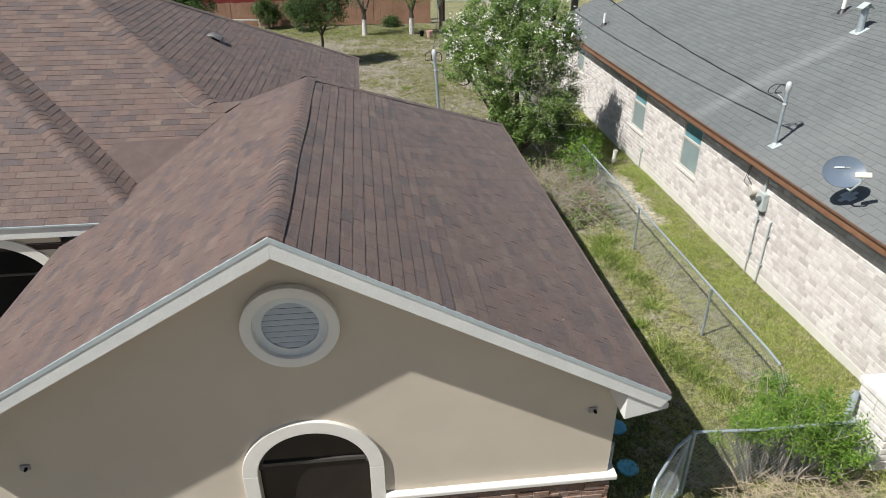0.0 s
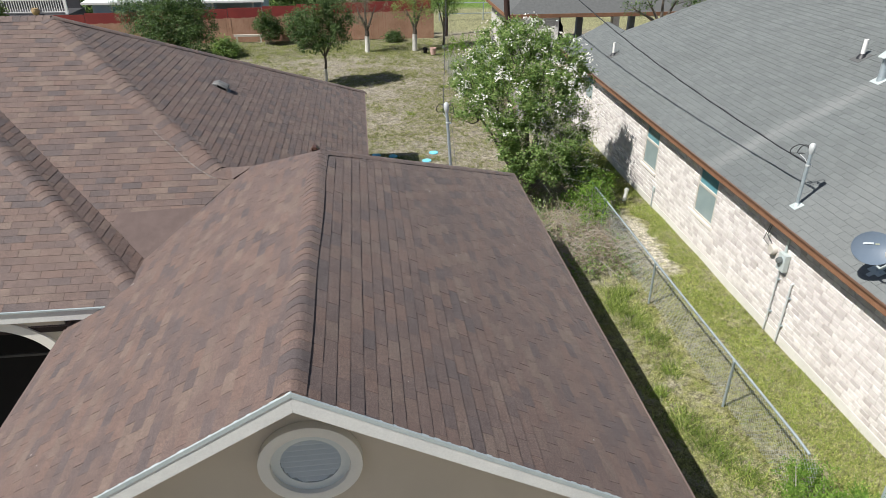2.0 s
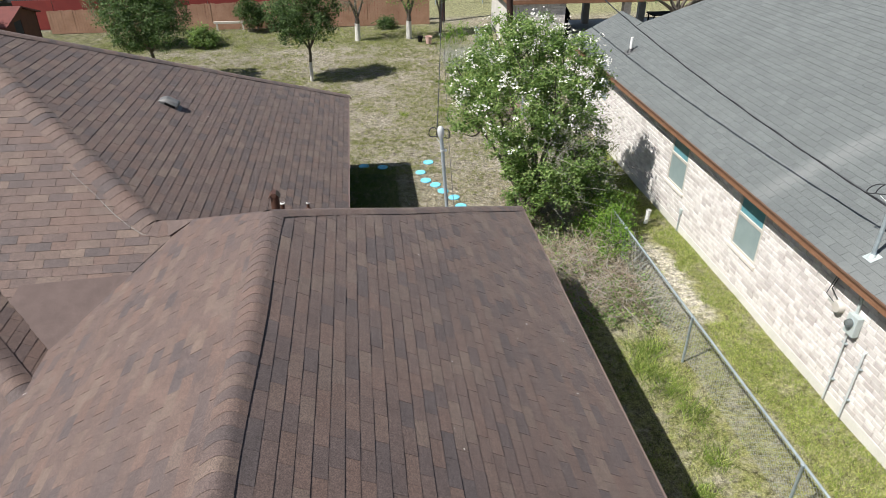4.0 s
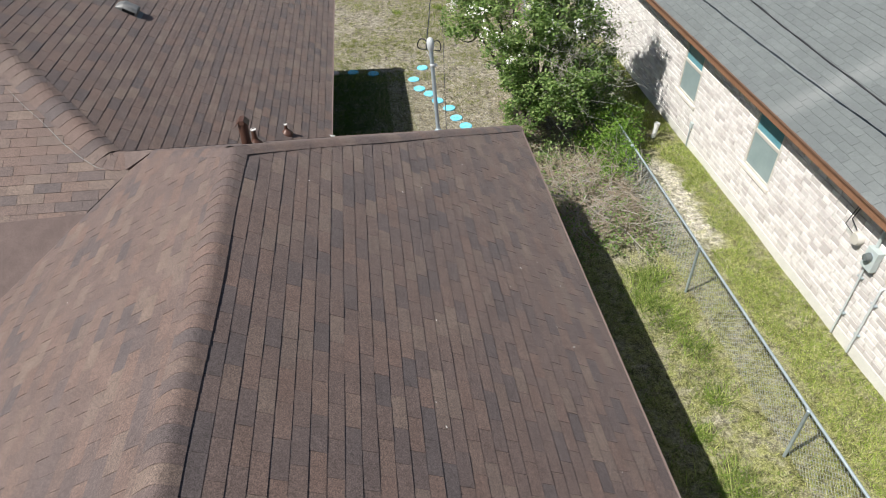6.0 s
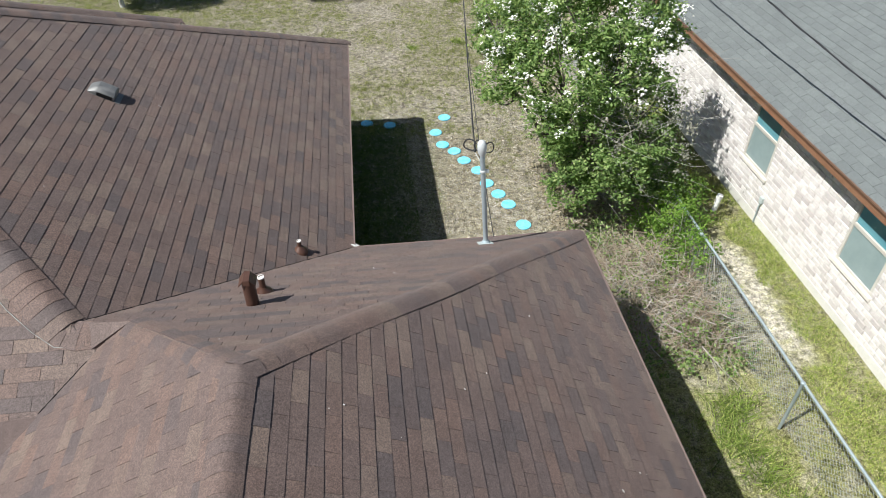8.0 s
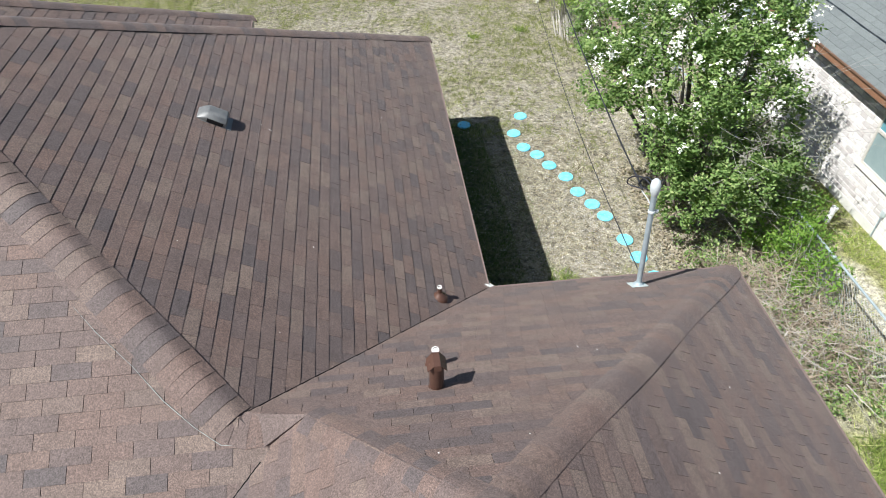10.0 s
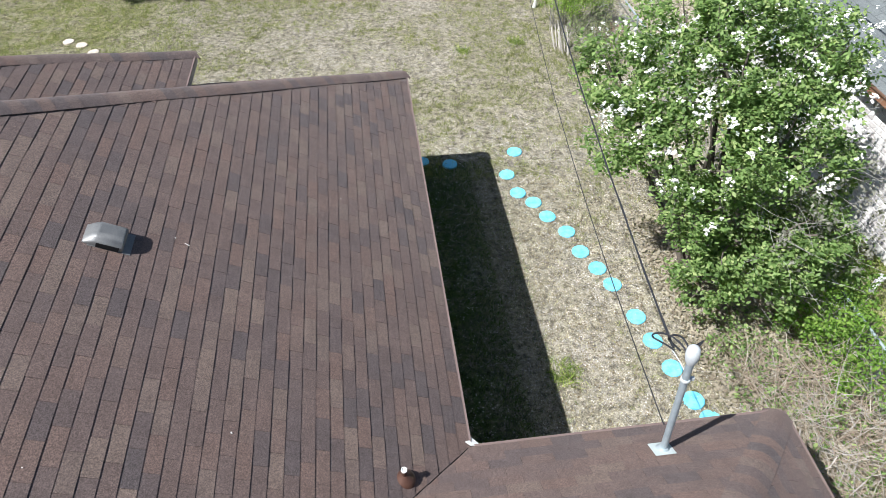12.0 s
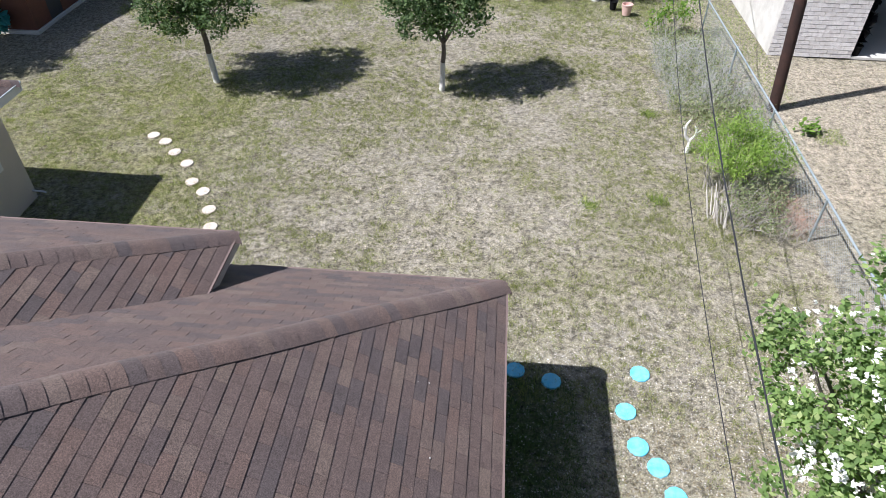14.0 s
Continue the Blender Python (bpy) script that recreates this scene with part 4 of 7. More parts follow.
# entry wall with its arch
EYW = LY + 0.12
AC, AS = -5.15, 1.65                                    # arch: centre and springing
arched_wall(EYW, -9.5, -3.9, lambda x: LZ - 0.02, AC, 1.04, 0.74, AS, 0.15, 0.2)
es = ring(AC, EYW - 0.05, AS, 1.04, 0.74, 1.2, 0.9, 0.065, 48, (0, math.pi)).done("arch_surround", TRIM, house, "thick cream arch surround", bevel=0.006)
for x0, x1 in ((AC - 1.2, AC - 1.04), (AC + 1.04, AC + 1.2)):
    Build().box(x0, x1, EYW - 0.05, EYW + 0.015, 0.0, AS).done("jamb", TRIM, es, bevel=0.006)
Build().box(AC - 1.04, AC + 1.04, EYW - 0.06, EYW + 0.15, 0.06, 0.15).done("sill", TRIM, es, bevel=0.006)
# near-black sheet behind the arch stands in for the porch's inner shade
Build().box(-9.4, -3.46, EYW + 0.3, EYW + 0.32, 0.0, 2.5).done("screen", DARK, house, "near-black sheet in place of the shaded porch interior")
Build().box(AC - 1.04, AC + 1.04, EYW + 0.12, EYW + 0.15, AS + 0.1, AS + 0.14).done("screen_bar", plain("screen_bar", (0.03, 0.03, 0.03), (0.045, 0.045, 0.045)), house)
Build().box(-9.5, LX - 0.2, LY + 0.03, EYW, LZ - 0.2, LZ - 0.18).done("soffit", SOFFIT, house)

# rear wing
Build().box(-14, -8.98, 20.0, 26.42, 0, NZ - 0.05).done("wall", STUCCO, house)
Build().box(-8.98, NX - 0.04, 20.0, NY - 0.04, NZ - 0.2, NZ - 0.18).done("soffit", SOFFIT, house)
rw = Build()
rw.box(-8.98, -8.94, 24.75, 24.87, 1.03, 2.13).box(-8.98, -8.94, 25.75, 25.87, 1.03, 2.13).box(-8.98, -8.94, 24.87, 25.75, 1.03, 1.15).box(-8.98, -8.94, 24.87, 25.75, 2.01, 2.13)
rw = rw.done("window", TRIM, house, "white-framed window with small panes", bevel=0.005)
Build().box(-8.975, -8.97, 24.87, 25.75, 1.15, 2.01).done("pane", GLASS, rw)
for k in range(1, 4):
    Build().box(-8.968, -8.955, 24.87 + 0.22 * k - 0.01, 24.87 + 0.22 * k + 0.01, 1.15, 2.01).done("muntin", TRIM, rw)
    Build().box(-8.968, -8.954, 24.87, 25.75, 1.15 + 0.215 * k - 0.01, 1.15 + 0.215 * k + 0.01).done("muntin", TRIM, rw)
tagged(Build().tube([(-8.99, 26.35, 0.2), (-8.75, 26.35, 0.19), (-8.7, 26.35, 0.17)], 0.02, 10).done("wall_spout", PVC, smooth=True), "thin white pipe stub leaving the stucco wall", "pipe")
Build().box(-7.5, BX - 0.5, BY - 4, BY - 0.55, 0, BZ - 0.1).done("wall", STUCCO, house)

# bird lime and grit on the shingles
dr = np.random.default_rng(12)
bits = []
for slope, x0, x1, y0, y1, n in ((wing_r, 0.3, 3.7, 6.0, 13.0, 22), (wing_l, -3.0, -0.2, 6.0, 11.5, 8), (wing_b, -1.2, 2.5, 11.6, 14.6, 8), (main_r, -4.0, 0.4, 12.5, 21.0, 18)):
    for k in range(n):
        x, y = dr.uniform(x0, x1), dr.uniform(y0, y1)
        if slope is wing_b and abs(x - X0) > y - YR - 0.3 or slope is main_r and MX - x > min(y - MF, MB - y) - 0.3:
            continue
        a, b = slope.flat((x, y))
        s, l = dr.uniform(0.003, 0.007), dr.uniform(1.0, 1.5) if k % 6 else dr.uniform(2.0, 5.0)
        t = dr.uniform(0, 3.14)
        for da, db in ((-1, -1), (1, -1), (1, 1), (-1, 1)):
            bits.append(tuple(slope.at(a + s * (da * l * math.cos(t) - db * math.sin(t)), b + s * (da * l * math.sin(t) + db * math.cos(t)), 0.0135)))
soup("roof_grit", bits, 4, plain("white_grit", (0.6, 0.58, 0.55), (0.75, 0.73, 0.7), 20, 0.9), kind="stuff", label="white bird droppings and grit on brown shingles", category="debris")

# ---- the neighbour's house ----
neighbour = thing("neighbour_house", "single-storey house of pale whitewashed brick with grey shingle roof", "house")
GP, GX, GZ, BXW = 0.5, 8.4, 2.47, 8.7
n_l = Slope((GX, 0, GZ), (0, 1), (-1 * -1, 0), GP)
shingled(neighbour, "roof_slope", n_l, [(8.4, 2.5), (8.4, 25.38), (10.3, 25.38), (14.5, 23.3), (14.5, 2.5)], GREY, GREY_ONE, GREY_DECK, stretch=(8.5, 10.6, 8.2, 11.9), step=0.008, seed=21, wide=0.3, course=0.152, gap=0.0035)
shingled(neighbour, "roof_slope", n_l, [(8.4, 25.39), (8.4, 27.3), (10.25, 27.3), (10.25, 25.39)], GREY, GREY_ONE, GREY_DECK, step=0.008, seed=22, wide=0.3, course=0.152, gap=0.0035)
ridge_z = n_l.z(14.5, 10)
Build().slab([(14.5, 2.5, ridge_z), (14.5, 23.3, ridge_z), (20.6, 26.3, GZ), (20.6, 2.5, GZ)], (0, 0, -0.09)).done("roof_slope", GREY_DECK, neighbour)
Build().slab([(10.3, 25.38, n_l.z(10.3, 25) - 0.01), (14.5, 23.3, ridge_z - 0.01), (20.6, 26.3, GZ), (8.6, 26.3, GZ)], (0, 0, -0.06)).done("roof_slope", GREY_DECK, neighbour)
Build().slab([(10.25, 25.0, n_l.z(10.25, 25)), (10.25, 27.3, n_l.z(10.25, 25)), (12.2, 27.3, GZ), (12.2, 25.0, GZ)], (0, 0, -0.09)).done("roof_slope", GREY_DECK, neighbour)
caps(neighbour, (10.3, 25.38, n_l.z(10.3, 25) + 0.005), (14.5, 23.3, ridge_z + 0.005), n_l.n, (n_l.n + Vector((0.5, 0.9, 0.3))).normalized(), GREY_ONE)
caps(neighbour, (14.5, 2.5, ridge_z + 0.005), (14.5, 23.3, ridge_z + 0.005), n_l.n, Vector((0.447, 0, 0.894)), GREY_ONE)
caps(neighbour, (10.25, 25.4, n_l.z(10.25, 25) + 0.005), (10.25, 27.3, n_l.z(10.25, 25) + 0.005), n_l.n, Vector((0.447, 0, 0.894)), GREY_ONE)
Build().beam((GX + 0.012, 2.5, GZ - 0.085), (GX + 0.012, 27.3, GZ - 0.085), 0.025, 0.15).done("fascia", BROWN_WOOD, neighbour, "brown fascia board", bevel=0.004)
Build().beam((GX - 0.006, 2.5, GZ - 0.005), (GX - 0.006, 27.3, GZ - 0.005), 0.05, 0.03).done("drip_edge", plain("brown_edge", (0.13, 0.07, 0.045), (0.17, 0.095, 0.06)), neighbour)
Build().box(GX + 0.03, BXW, 2.5, 27.2, GZ - 0.16, GZ - 0.14).done("soffit", BROWN_WOOD, neighbour)
WINDOWS = [(14.48, 15.45, 0.95, 2.14), (17.86, 18.8, 0.95, 2.12), (23.7, 24.5, 1.3, 2.12)]
wb, y0 = Build(), 2.5
for a, b, za, zb in WINDOWS:
    wb.box(BXW + 0.012, BXW + 0.2, y0, a, 0, GZ - 0.1).box(BXW + 0.012, BXW + 0.2, a, b, 0, za).box(BXW + 0.012, BXW + 0.2, a, b, zb, GZ - 0.1)
    y0 = b
n_wall = wb.box(BXW + 0.012, BXW + 0.2, y0, 27.0, 0, GZ - 0.1).done("wall", MORTAR, neighbour, "whitewashed brick wall with uneven pale and grey bricks")
Build().box(BXW + 0.012, 20.3, 26.8, 27.0, 0, GZ).done("wall", MORTAR, neighbour)
Build().box(BXW - 0.018, BXW + 0.01, 2.5, 27.02, -0.1, 0.17).done("footing", CONCRETE, neighbour, "pale concrete footing", bevel=0.012)

rng = random.Random(11)
field, one = Build(), None
COURSE, LONG = 0.107, 0.212
for i in range(int((GZ - 0.38 - 0.175) / COURSE) + 1):
    z0 = 0.175 + i * COURSE
    z1 = min(z0 + COURSE - 0.01, GZ - 0.37)
    y = 2.5 - LONG * (0.5 if i % 2 else 0.0) - rng.uniform(0, 0.05)
    while y < 27.0:
        w = LONG * rng.choice((0.85, 1.0, 1.0, 1.0, 1.25))
        y0, y1 = y, y + w - 0.01
        y += w
        spans = [(y0, min(y1, 27.0))]
        for a, b, za, zb in WINDOWS:
            if z1 > za and z0 < zb:
                spans = [s for p, q in spans for s in ((p, min(q, a)), (max(p, b), q)) if s[1] - s[0] > 0.03]
        for p, q in spans:
            out = BXW - rng.uniform(0.0, 0.014)
            if abs(q - p - (LONG - 0.01)) < 1e-6 and z1 - z0 > COURSE - 0.012 and 11.6 < p < 14.4:
                if one is None:
                    a, c, e = (LONG - 0.01) / 2, (COURSE - 0.01) / 2, 0.008
                    one = Build().add([(0, -a + e, -c + e), (0, a - e, -c + e), (0, a - e, c - e), (0, -a + e, c - e), (0.012, -a, -c), (0.012, a, -c), (0.012, a, c), (0.012, -a, c), (0.04, -a, -c), (0.04, a, -c), (0.04, a, c), (0.04, -a, c)],
                                      [(0, 1, 2, 3), (0, 4, 5, 1), (1, 5, 6, 2), (2, 6, 7, 3), (3, 7, 4, 0), (4, 8, 9, 5), (5, 9, 10, 6), (6, 10, 11, 7), (7, 11, 8, 4)]).mesh("brick", BRICK_ONE)
                ob = new("brick", one)
                ob.parent = n_wall
                ob.matrix_basis = pose(out, (p + q) / 2, (z0 + z1) / 2, rng.uniform(-0.6, 0.6))
                continue
            e = 0.008
            field.add([(out, p + e, z0 + e), (out, q - e, z0 + e), (out, q - e, z1 - e), (out, p + e, z1 - e), (out + 0.012, p, z0), (out + 0.012, q, z0), (out + 0.012, q, z1), (out + 0.012, p, z1), (out + 0.04, p, z0), (out + 0.04, q, z0), (out + 0.04, q, z1), (out + 0.04, p, z1)],
                      [(0, 1, 2, 3), (0, 4, 5, 1), (1, 5, 6, 2), (2, 6, 7, 3), (3, 7, 4, 0), (4, 8, 9, 5), (5, 9, 10, 6), (6, 10, 11, 7), (7, 11, 8, 4)])
tagged(field.done("bricks", BRICK, n_wall), kind="stuff")
# upright bricks under the eave, in greyer tones than the wall
field, y = Build(), 2.5
while y < 26.9:
    if not any(y + 0.1 > a and y < b for a, b, za, zb in WINDOWS):
        o = BXW - 0.016 - rng.uniform(0, 0.008)
        field.box(o, BXW + 0.03, y, y + 0.097, GZ - 0.362, GZ - 0.165)
    y += 0.107
tagged(field.done("soldier_course", brick_material("grey_upright_brick", False, ((0.0, (0.36, 0.34, 0.34)), (0.5, (0.46, 0.44, 0.43)), (1.0, (0.6, 0.58, 0.56)))), n_wall), kind="stuff")

for a, b, za, zb in WINDOWS:
    fr = Build()
    x0, x1 = BXW + 0.01, BXW + 0.05
    for box in ((a, a + 0.05, za, zb), (b - 0.05, b, za, zb), (a + 0.05, b - 0.05, za, za + 0.05), (a + 0.05, b - 0.05, zb - 0.05, zb), (a + 0.05, b - 0.05, (za + zb) / 2 + 0.13, (za + zb) / 2 + 0.19)):
        fr.box(x0 - 0.012, x1, *box)
    w = fr.done("window", FRAME_TAN, neighbour, "tan-framed sash window, teal upper pane, screened lower pane", bevel=0.004)
    mid = (za + zb) / 2 + 0.16
    Build().box(x0 + 0.02, x0 + 0.026, a + 0.05, b - 0.05, mid, zb - 0.04).done("pane", TEAL_BLIND, w, "teal upper pane")
    Build().box(x0 + 0.01, x0 + 0.016, a + 0.05, b - 0.05, za + 0.04, mid).done("pane", SCREEN, w, "grey screened lower pane")
    Build().box(BXW - 0.05, BXW + 0.06, a - 0.06, b + 0.06, za - 0.075, za).done("sill", CAST, w, "pale stone sill", bevel=0.01)

# ---- on the brown roof ----


def on(slope, x, y, h=0.0):
    return slope.at(*slope.flat((x, y)), h)


def box_vent():
    """A slant-back metal roof vent on its flange."""
    p = on(main_r, -2.5, 16.45)
    v = thing("roof_vent", "weathered grey metal box vent on brown shingles", "roof vent", at=p)
    rot = Matrix((main_r.u, -main_r.v, main_r.n)).transposed().to_4x4()
    v.matrix_basis = Matrix.Translation(p) @ rot @ Matrix.Scale(0.69, 4)
    metal = plain("weathered_metal", (0.17, 0.175, 0.175), (0.24, 0.24, 0.235), 9, 0.5, 0.3, 0.3)
    Build().box(-0.17, 0.22, -0.2, 0.33, 0.004, 0.014).done("flange", metal, v, bevel=0.003)
    prof = [(-0.16, 0.02), (-0.17, 0.1), (-0.12, 0.165), (-0.05, 0.185), (0.1, 0.185), (0.17, 0.16), (0.2, 0.1), (0.2, 0.02)]
    b, n = Build(), len(prof)
    ends = ((-0.27, 0.18), (-0.19, 0.66), (-0.11, 1.0), (0.2, 1.0), (0.23, 0.85))
    b.add([(x * (0.9 + 0.1 * s), y, 0.016 + (z - 0.016) * s) for y, s in ends for x, z in prof],
          [tuple(range(n)), tuple(range(5 * n - 1, 4 * n - 1, -1))] + [(j * n + k, j * n + k + n, j * n + k + n + 1, j * n + k + 1) for j in range(4) for k in range(n - 1)])
    hood = b.done("hood", metal, v, smooth=True, bevel=0.02)
    # black block stands in for the shaded inside of the hood
    Build().box(-0.182, -0.16, -0.1, 0.18, 0.025, 0.09).done("opening", DARK, hood)
    return v


def flue(x, y):
    """A capped brown flue on the back slope."""
    p = on(wing_b, x, y)
    v = thing("flue_pipe", "brown painted metal flue with winged cap", "flue", at=p)
    Build().lathe([(0.062, -0.05), (0.062, 0.335), (0.05, 0.34)], 22).done("pipe", BROWN_METAL, v, smooth=True)
    Build().lathe([(0.082, -0.05), (0.074, 0.0), (0.064, 0.015)], 22).done("collar", BROWN_METAL, v, smooth=True)
    cap = Build()
    for s in (-1, 1):
        cap.add([(s * 0.028, -0.075, 0.372), (s * 0.028, 0.075, 0.372), (s * 0.082, 0.07, 0.305), (s * 0.082, -0.07, 0.305), (s * 0.028, -0.075, 0.362), (s * 0.028, 0.075, 0.362), (s * 0.079, 0.07, 0.298), (s * 0.079, -0.07, 0.298)],
                [(0, 1, 2, 3), (4, 7, 6, 5), (0, 3, 7, 4), (1, 5, 6, 2), (2, 6, 7, 3)])
        cap.add([(-0.028, s * 0.075, 0.372), (0.028, s * 0.075, 0.372), (0.034, s * 0.088, 0.325), (-0.034, s * 0.088, 0.325)], [(0, 1, 2, 3)])
    cap.box(-0.028, 0.028, -0.075, 0.075, 0.362, 0.373)
    cap.done("cap", BROWN_METAL, v)
    return v


def vent_pipe(slope, x, y, r, high, material, label, collar=None, cone=False, tip=None):
    p = on(slope, x, y)
    v = thing("vent_pipe", label, "vent pipe", at=p)
    Build().lathe([(r, -0.05), (r, high), (r * 0.8, high), (r * 0.8, high - 0.03)], 18).done("pipe", material, v, smooth=True)
    if cone:
        Build().lathe([(r + 0.002, high - 0.012), (r + 0.002, high + 0.002), (r * 0.82, high + 0.002), (r * 0.8, high - 0.02)], 18).done("rim", PVC, v, "white pipe rim", smooth=True)
        Build().lathe([(0.1, -0.03), (0.098, 0.0), (0.078, 0.035), (0.045, 0.065), (r + 0.004, 0.085)], 22).done("flashing", collar or BROWN_METAL, v, smooth=True)
    elif collar:
        m = Matrix((slope.u, slope.v, slope.n)).transposed().to_4x4()
        Build().box(-0.17, 0.17, -0.2, 0.17, 0.008, 0.014, m).done("flashing_plate", collar, v)
        Build().lathe([(r + 0.07, -0.02), (r + 0.03, 0.05), (r + 0.006, 0.09)], 18).done("boot", CABLE if tip is None else tip, v, smooth=True)
    return v


box_vent()
flue(-0.235, 12.56)
vent_pipe(wing_b, -0.2, 12.97, 0.033, 0.22, BROWN_METAL, "thin brown vent pipe beside the flue", cone=True)
vent_pipe(main_r, 0.02, 14.5, 0.026, 0.17, BROWN_METAL, "small white-rimmed pipe in brown cone flashing", cone=True)


def weatherhead(p, high, plate, label, slope, lean=(0.0, 0.0), foot=None):
    """A galvanised service mast with its head and drip loops."""
    v = thing("service_mast", label, "service mast", "service masts", at=p)

    def at(z, x=0.0, y=0.0):
        return Vector((lean[0] * z + x, lean[1] * z + y, z))
    Build().tube([at(-0.3), at(0.5), at(high - 0.12)], 0.032, 16).done("pipe", STEEL, v, smooth=True)
    tilt = Matrix.Translation(at(high - 0.14)) @ Vector((lean[0], lean[1] + 0.05, 1)).to_track_quat("Z", "Y").to_matrix().to_4x4()
    Build().lathe([(0.034, -0.03), (0.046, 0.0), (0.056, 0.05), (0.058, 0.1), (0.048, 0.15), (0.026, 0.175), (0.0, 0.18)], 18, tilt).done("head", EGG, v, smooth=True)
    m = Matrix((slope.u, slope.v, slope.n)).transposed().to_4x4()
    Build().box(-0.11, 0.09, -0.1, 0.1, 0.008, 0.013, m).done("flashing_plate", foot or BROWN_METAL, v)
    Build().lathe([(0.075, -0.02), (0.055, 0.03), (0.036, 0.06)], 16).done("boot", plate, v, smooth=True)
    Build().lathe([(0.034, 0.0), (0.042, 0.01), (0.042, 0.035), (0.034, 0.045)], 14, Matrix.Translation(at(high - 0.42))).box(0.03, 0.075, -0.012, 0.012, 0.0, 0.04, Matrix.Translation(at(high - 0.42))).done("clamp", EGG, v, smooth=True)
    for s, w, d in ((-1, 0.2, 0.34), (1, 0.2, 0.2), (-0.25, 0.2, 0.3)):
        pts = []
        for k in range(15):
            t = k / 14
            a = t * 2 * math.pi * 0.82
            pts.append(at(high - 0.08 - 0.16 * t, s * (0.03 + w * math.sin(a * 0.5) ** 1.5) * (1 - 0.4 * t), 0.02 + d * math.sin(a * 0.55) - 0.05 * math.sin(a)) + Vector((0, 0, 0.07 * math.sin(a * 1.3))))
        Build().tube(pts, 0.0085, 6).done("drip_loop", CABLE, v, smooth=True)
    Build().tube([at(high - 0.4, 0.03, 0.03), at(high - 0.3, -0.02, 0.1), at(high - 0.25, -0.06, 0.2)], 0.006, 6).done("neutral_wire", EGG, v, smooth=True)
    return v


MAST = on(wing_b, 2.47, 14.57)
weatherhead(MAST, 1.56, STEEL, "galvanised service mast through the brown roof", wing_b, (-0.075, 0.0), foot=GREY_PAINT)
NMAST = on(n_l, 8.82, 11.92)
weatherhead(NMAST, 1.22, GREY_PAINT, "galvanised service mast on the grey roof", n_l, foot=GREY_PAINT)

POLE = Vector((7.5, 31.8, 0.0))
LEAN_X = -0.095


def pole_at(z):
    return POLE + Vector((LEAN_X * z, 0, z))


up = thing("utility_pole", "dark brown creosoted wooden utility pole", "utility pole", at=(0, 0, 0))
Build().tube([pole_at(z) for z in (-0.3, 1, 3, 5, 7, 9)], [0.138, 0.135, 0.13, 0.125, 0.12, 0.112], 16).done("shaft", POLE_WOOD, up, smooth=True)
Build().beam(pole_at(8.3) + Vector((-0.9, -0.16, 0)), pole_at(8.3) + Vector((0.9, -0.16, 0)), 0.09, 0.11).done("crossarm", POLE_WOOD, up, bevel=0.008)
for s in (-0.8, -0.3, 0.3, 0.8):
    Build().lathe([(0.02, 0), (0.045, 0.05), (0.025, 0.08), (0.045, 0.11), (0.0, 0.14)], 12, Matrix.Translation(pole_at(8.3) + Vector((s, -0.16, 0.05)))).done("insulator", DARK, up, smooth=True)

FAR_POLE = Vector((5.85, 43.0, 0.0))
fp = thing("utility_pole", "thin dark wooden pole beyond the board fence", "utility pole", at=FAR_POLE)
Build().tube([(0, 0, z) for z in (-0.3, 2, 4, 6, 7.6)], [0.12, 0.115, 0.11, 0.1, 0.095], 14).done("shaft", POLE_WOOD, fp, smooth=True)
for z in (5.2, 7.0):
    Build().lathe([(0.02, 0), (0.04, 0.03), (0.025, 0.05), (0.04, 0.08), (0.0, 0.1)], 10, pose(0, -0.1, z - 0.05)).done("insulator", DARK, fp, smooth=True)


def hung(a, b, sag, r, label, twist=0.0):
    a, b = Vector(a), Vector(b)
    pts = [a.lerp(b, k / 90) - Vector((0, 0, sag * 4 * (k / 90) * (1 - k / 90))) for k in range(91)]
    o = Build().tube(pts, r, 6)
    if twist:
        o.tube([p + Vector((math.cos(k * 1.1), 0, math.sin(k * 1.1))) * twist for k, p in enumerate(pts)], r * 0.7, 5)
    return tagged(o.done("overhead_cable", CABLE, smooth=True), label, "cable", "overhead cables")


hung(MAST + Vector((-0.16, 0.2, 1.34)), FAR_POLE + Vector((0, -0.1, 7.0)), 1.6, 0.009, "black twisted service cable hung across the lawn to the mast", 0.008)
hung((2.65, 14.92, 2.38), FAR_POLE + Vector((-0.1, -0.05, 5.2)), 1.95, 0.0065, "thin black telephone line hung from the eave across the lawn")
hung(NMAST + Vector((0, 0.03, 0.85)), pole_at(6.8), 0.55, 0.013, "black twisted service cable over the grey roof", 0.014)

# ---- on the grey roof and wall ----
vent_pipe(n_l, 9.3, 23.75, 0.045, 0.42, PVC, "white plastic vent pipe on grey shingles", GREY_DECK)
vent_pipe(n_l, 12.46, 15.95, 0.05, 0.42, PVC, "white plastic vent pipe in dark boot", GREY_DECK)
gf = thing("metal_flue", "galvanised flue with small gabled cap on grey shingles", "flue", at=on(n_l, 12.06, 14.67))
Build().lathe([(0.09, -0.05), (0.075, 0.1), (0.075, 0.5)], 18).done("pipe", STEEL, gf, smooth=True)
c = Build()
for s in (-1, 1):
    c.add([(0, -0.11, 0.62), (0, 0.11, 0.62), (s * 0.15, 0.11, 0.5), (s * 0.15, -0.11, 0.5), (0, -0.11, 0.61), (0, 0.11, 0.61), (s * 0.15, 0.11, 0.485), (s * 0.15, -0.11, 0.485)], [(0, 1, 2, 3), (4, 7, 6, 5), (0, 3, 7, 4), (1, 5, 6, 2), (2, 6, 7, 3)])
c.done("cap", GREY_PAINT, gf)
m = Matrix((n_l.u, n_l.v, n_l.n)).transposed().to_4x4()
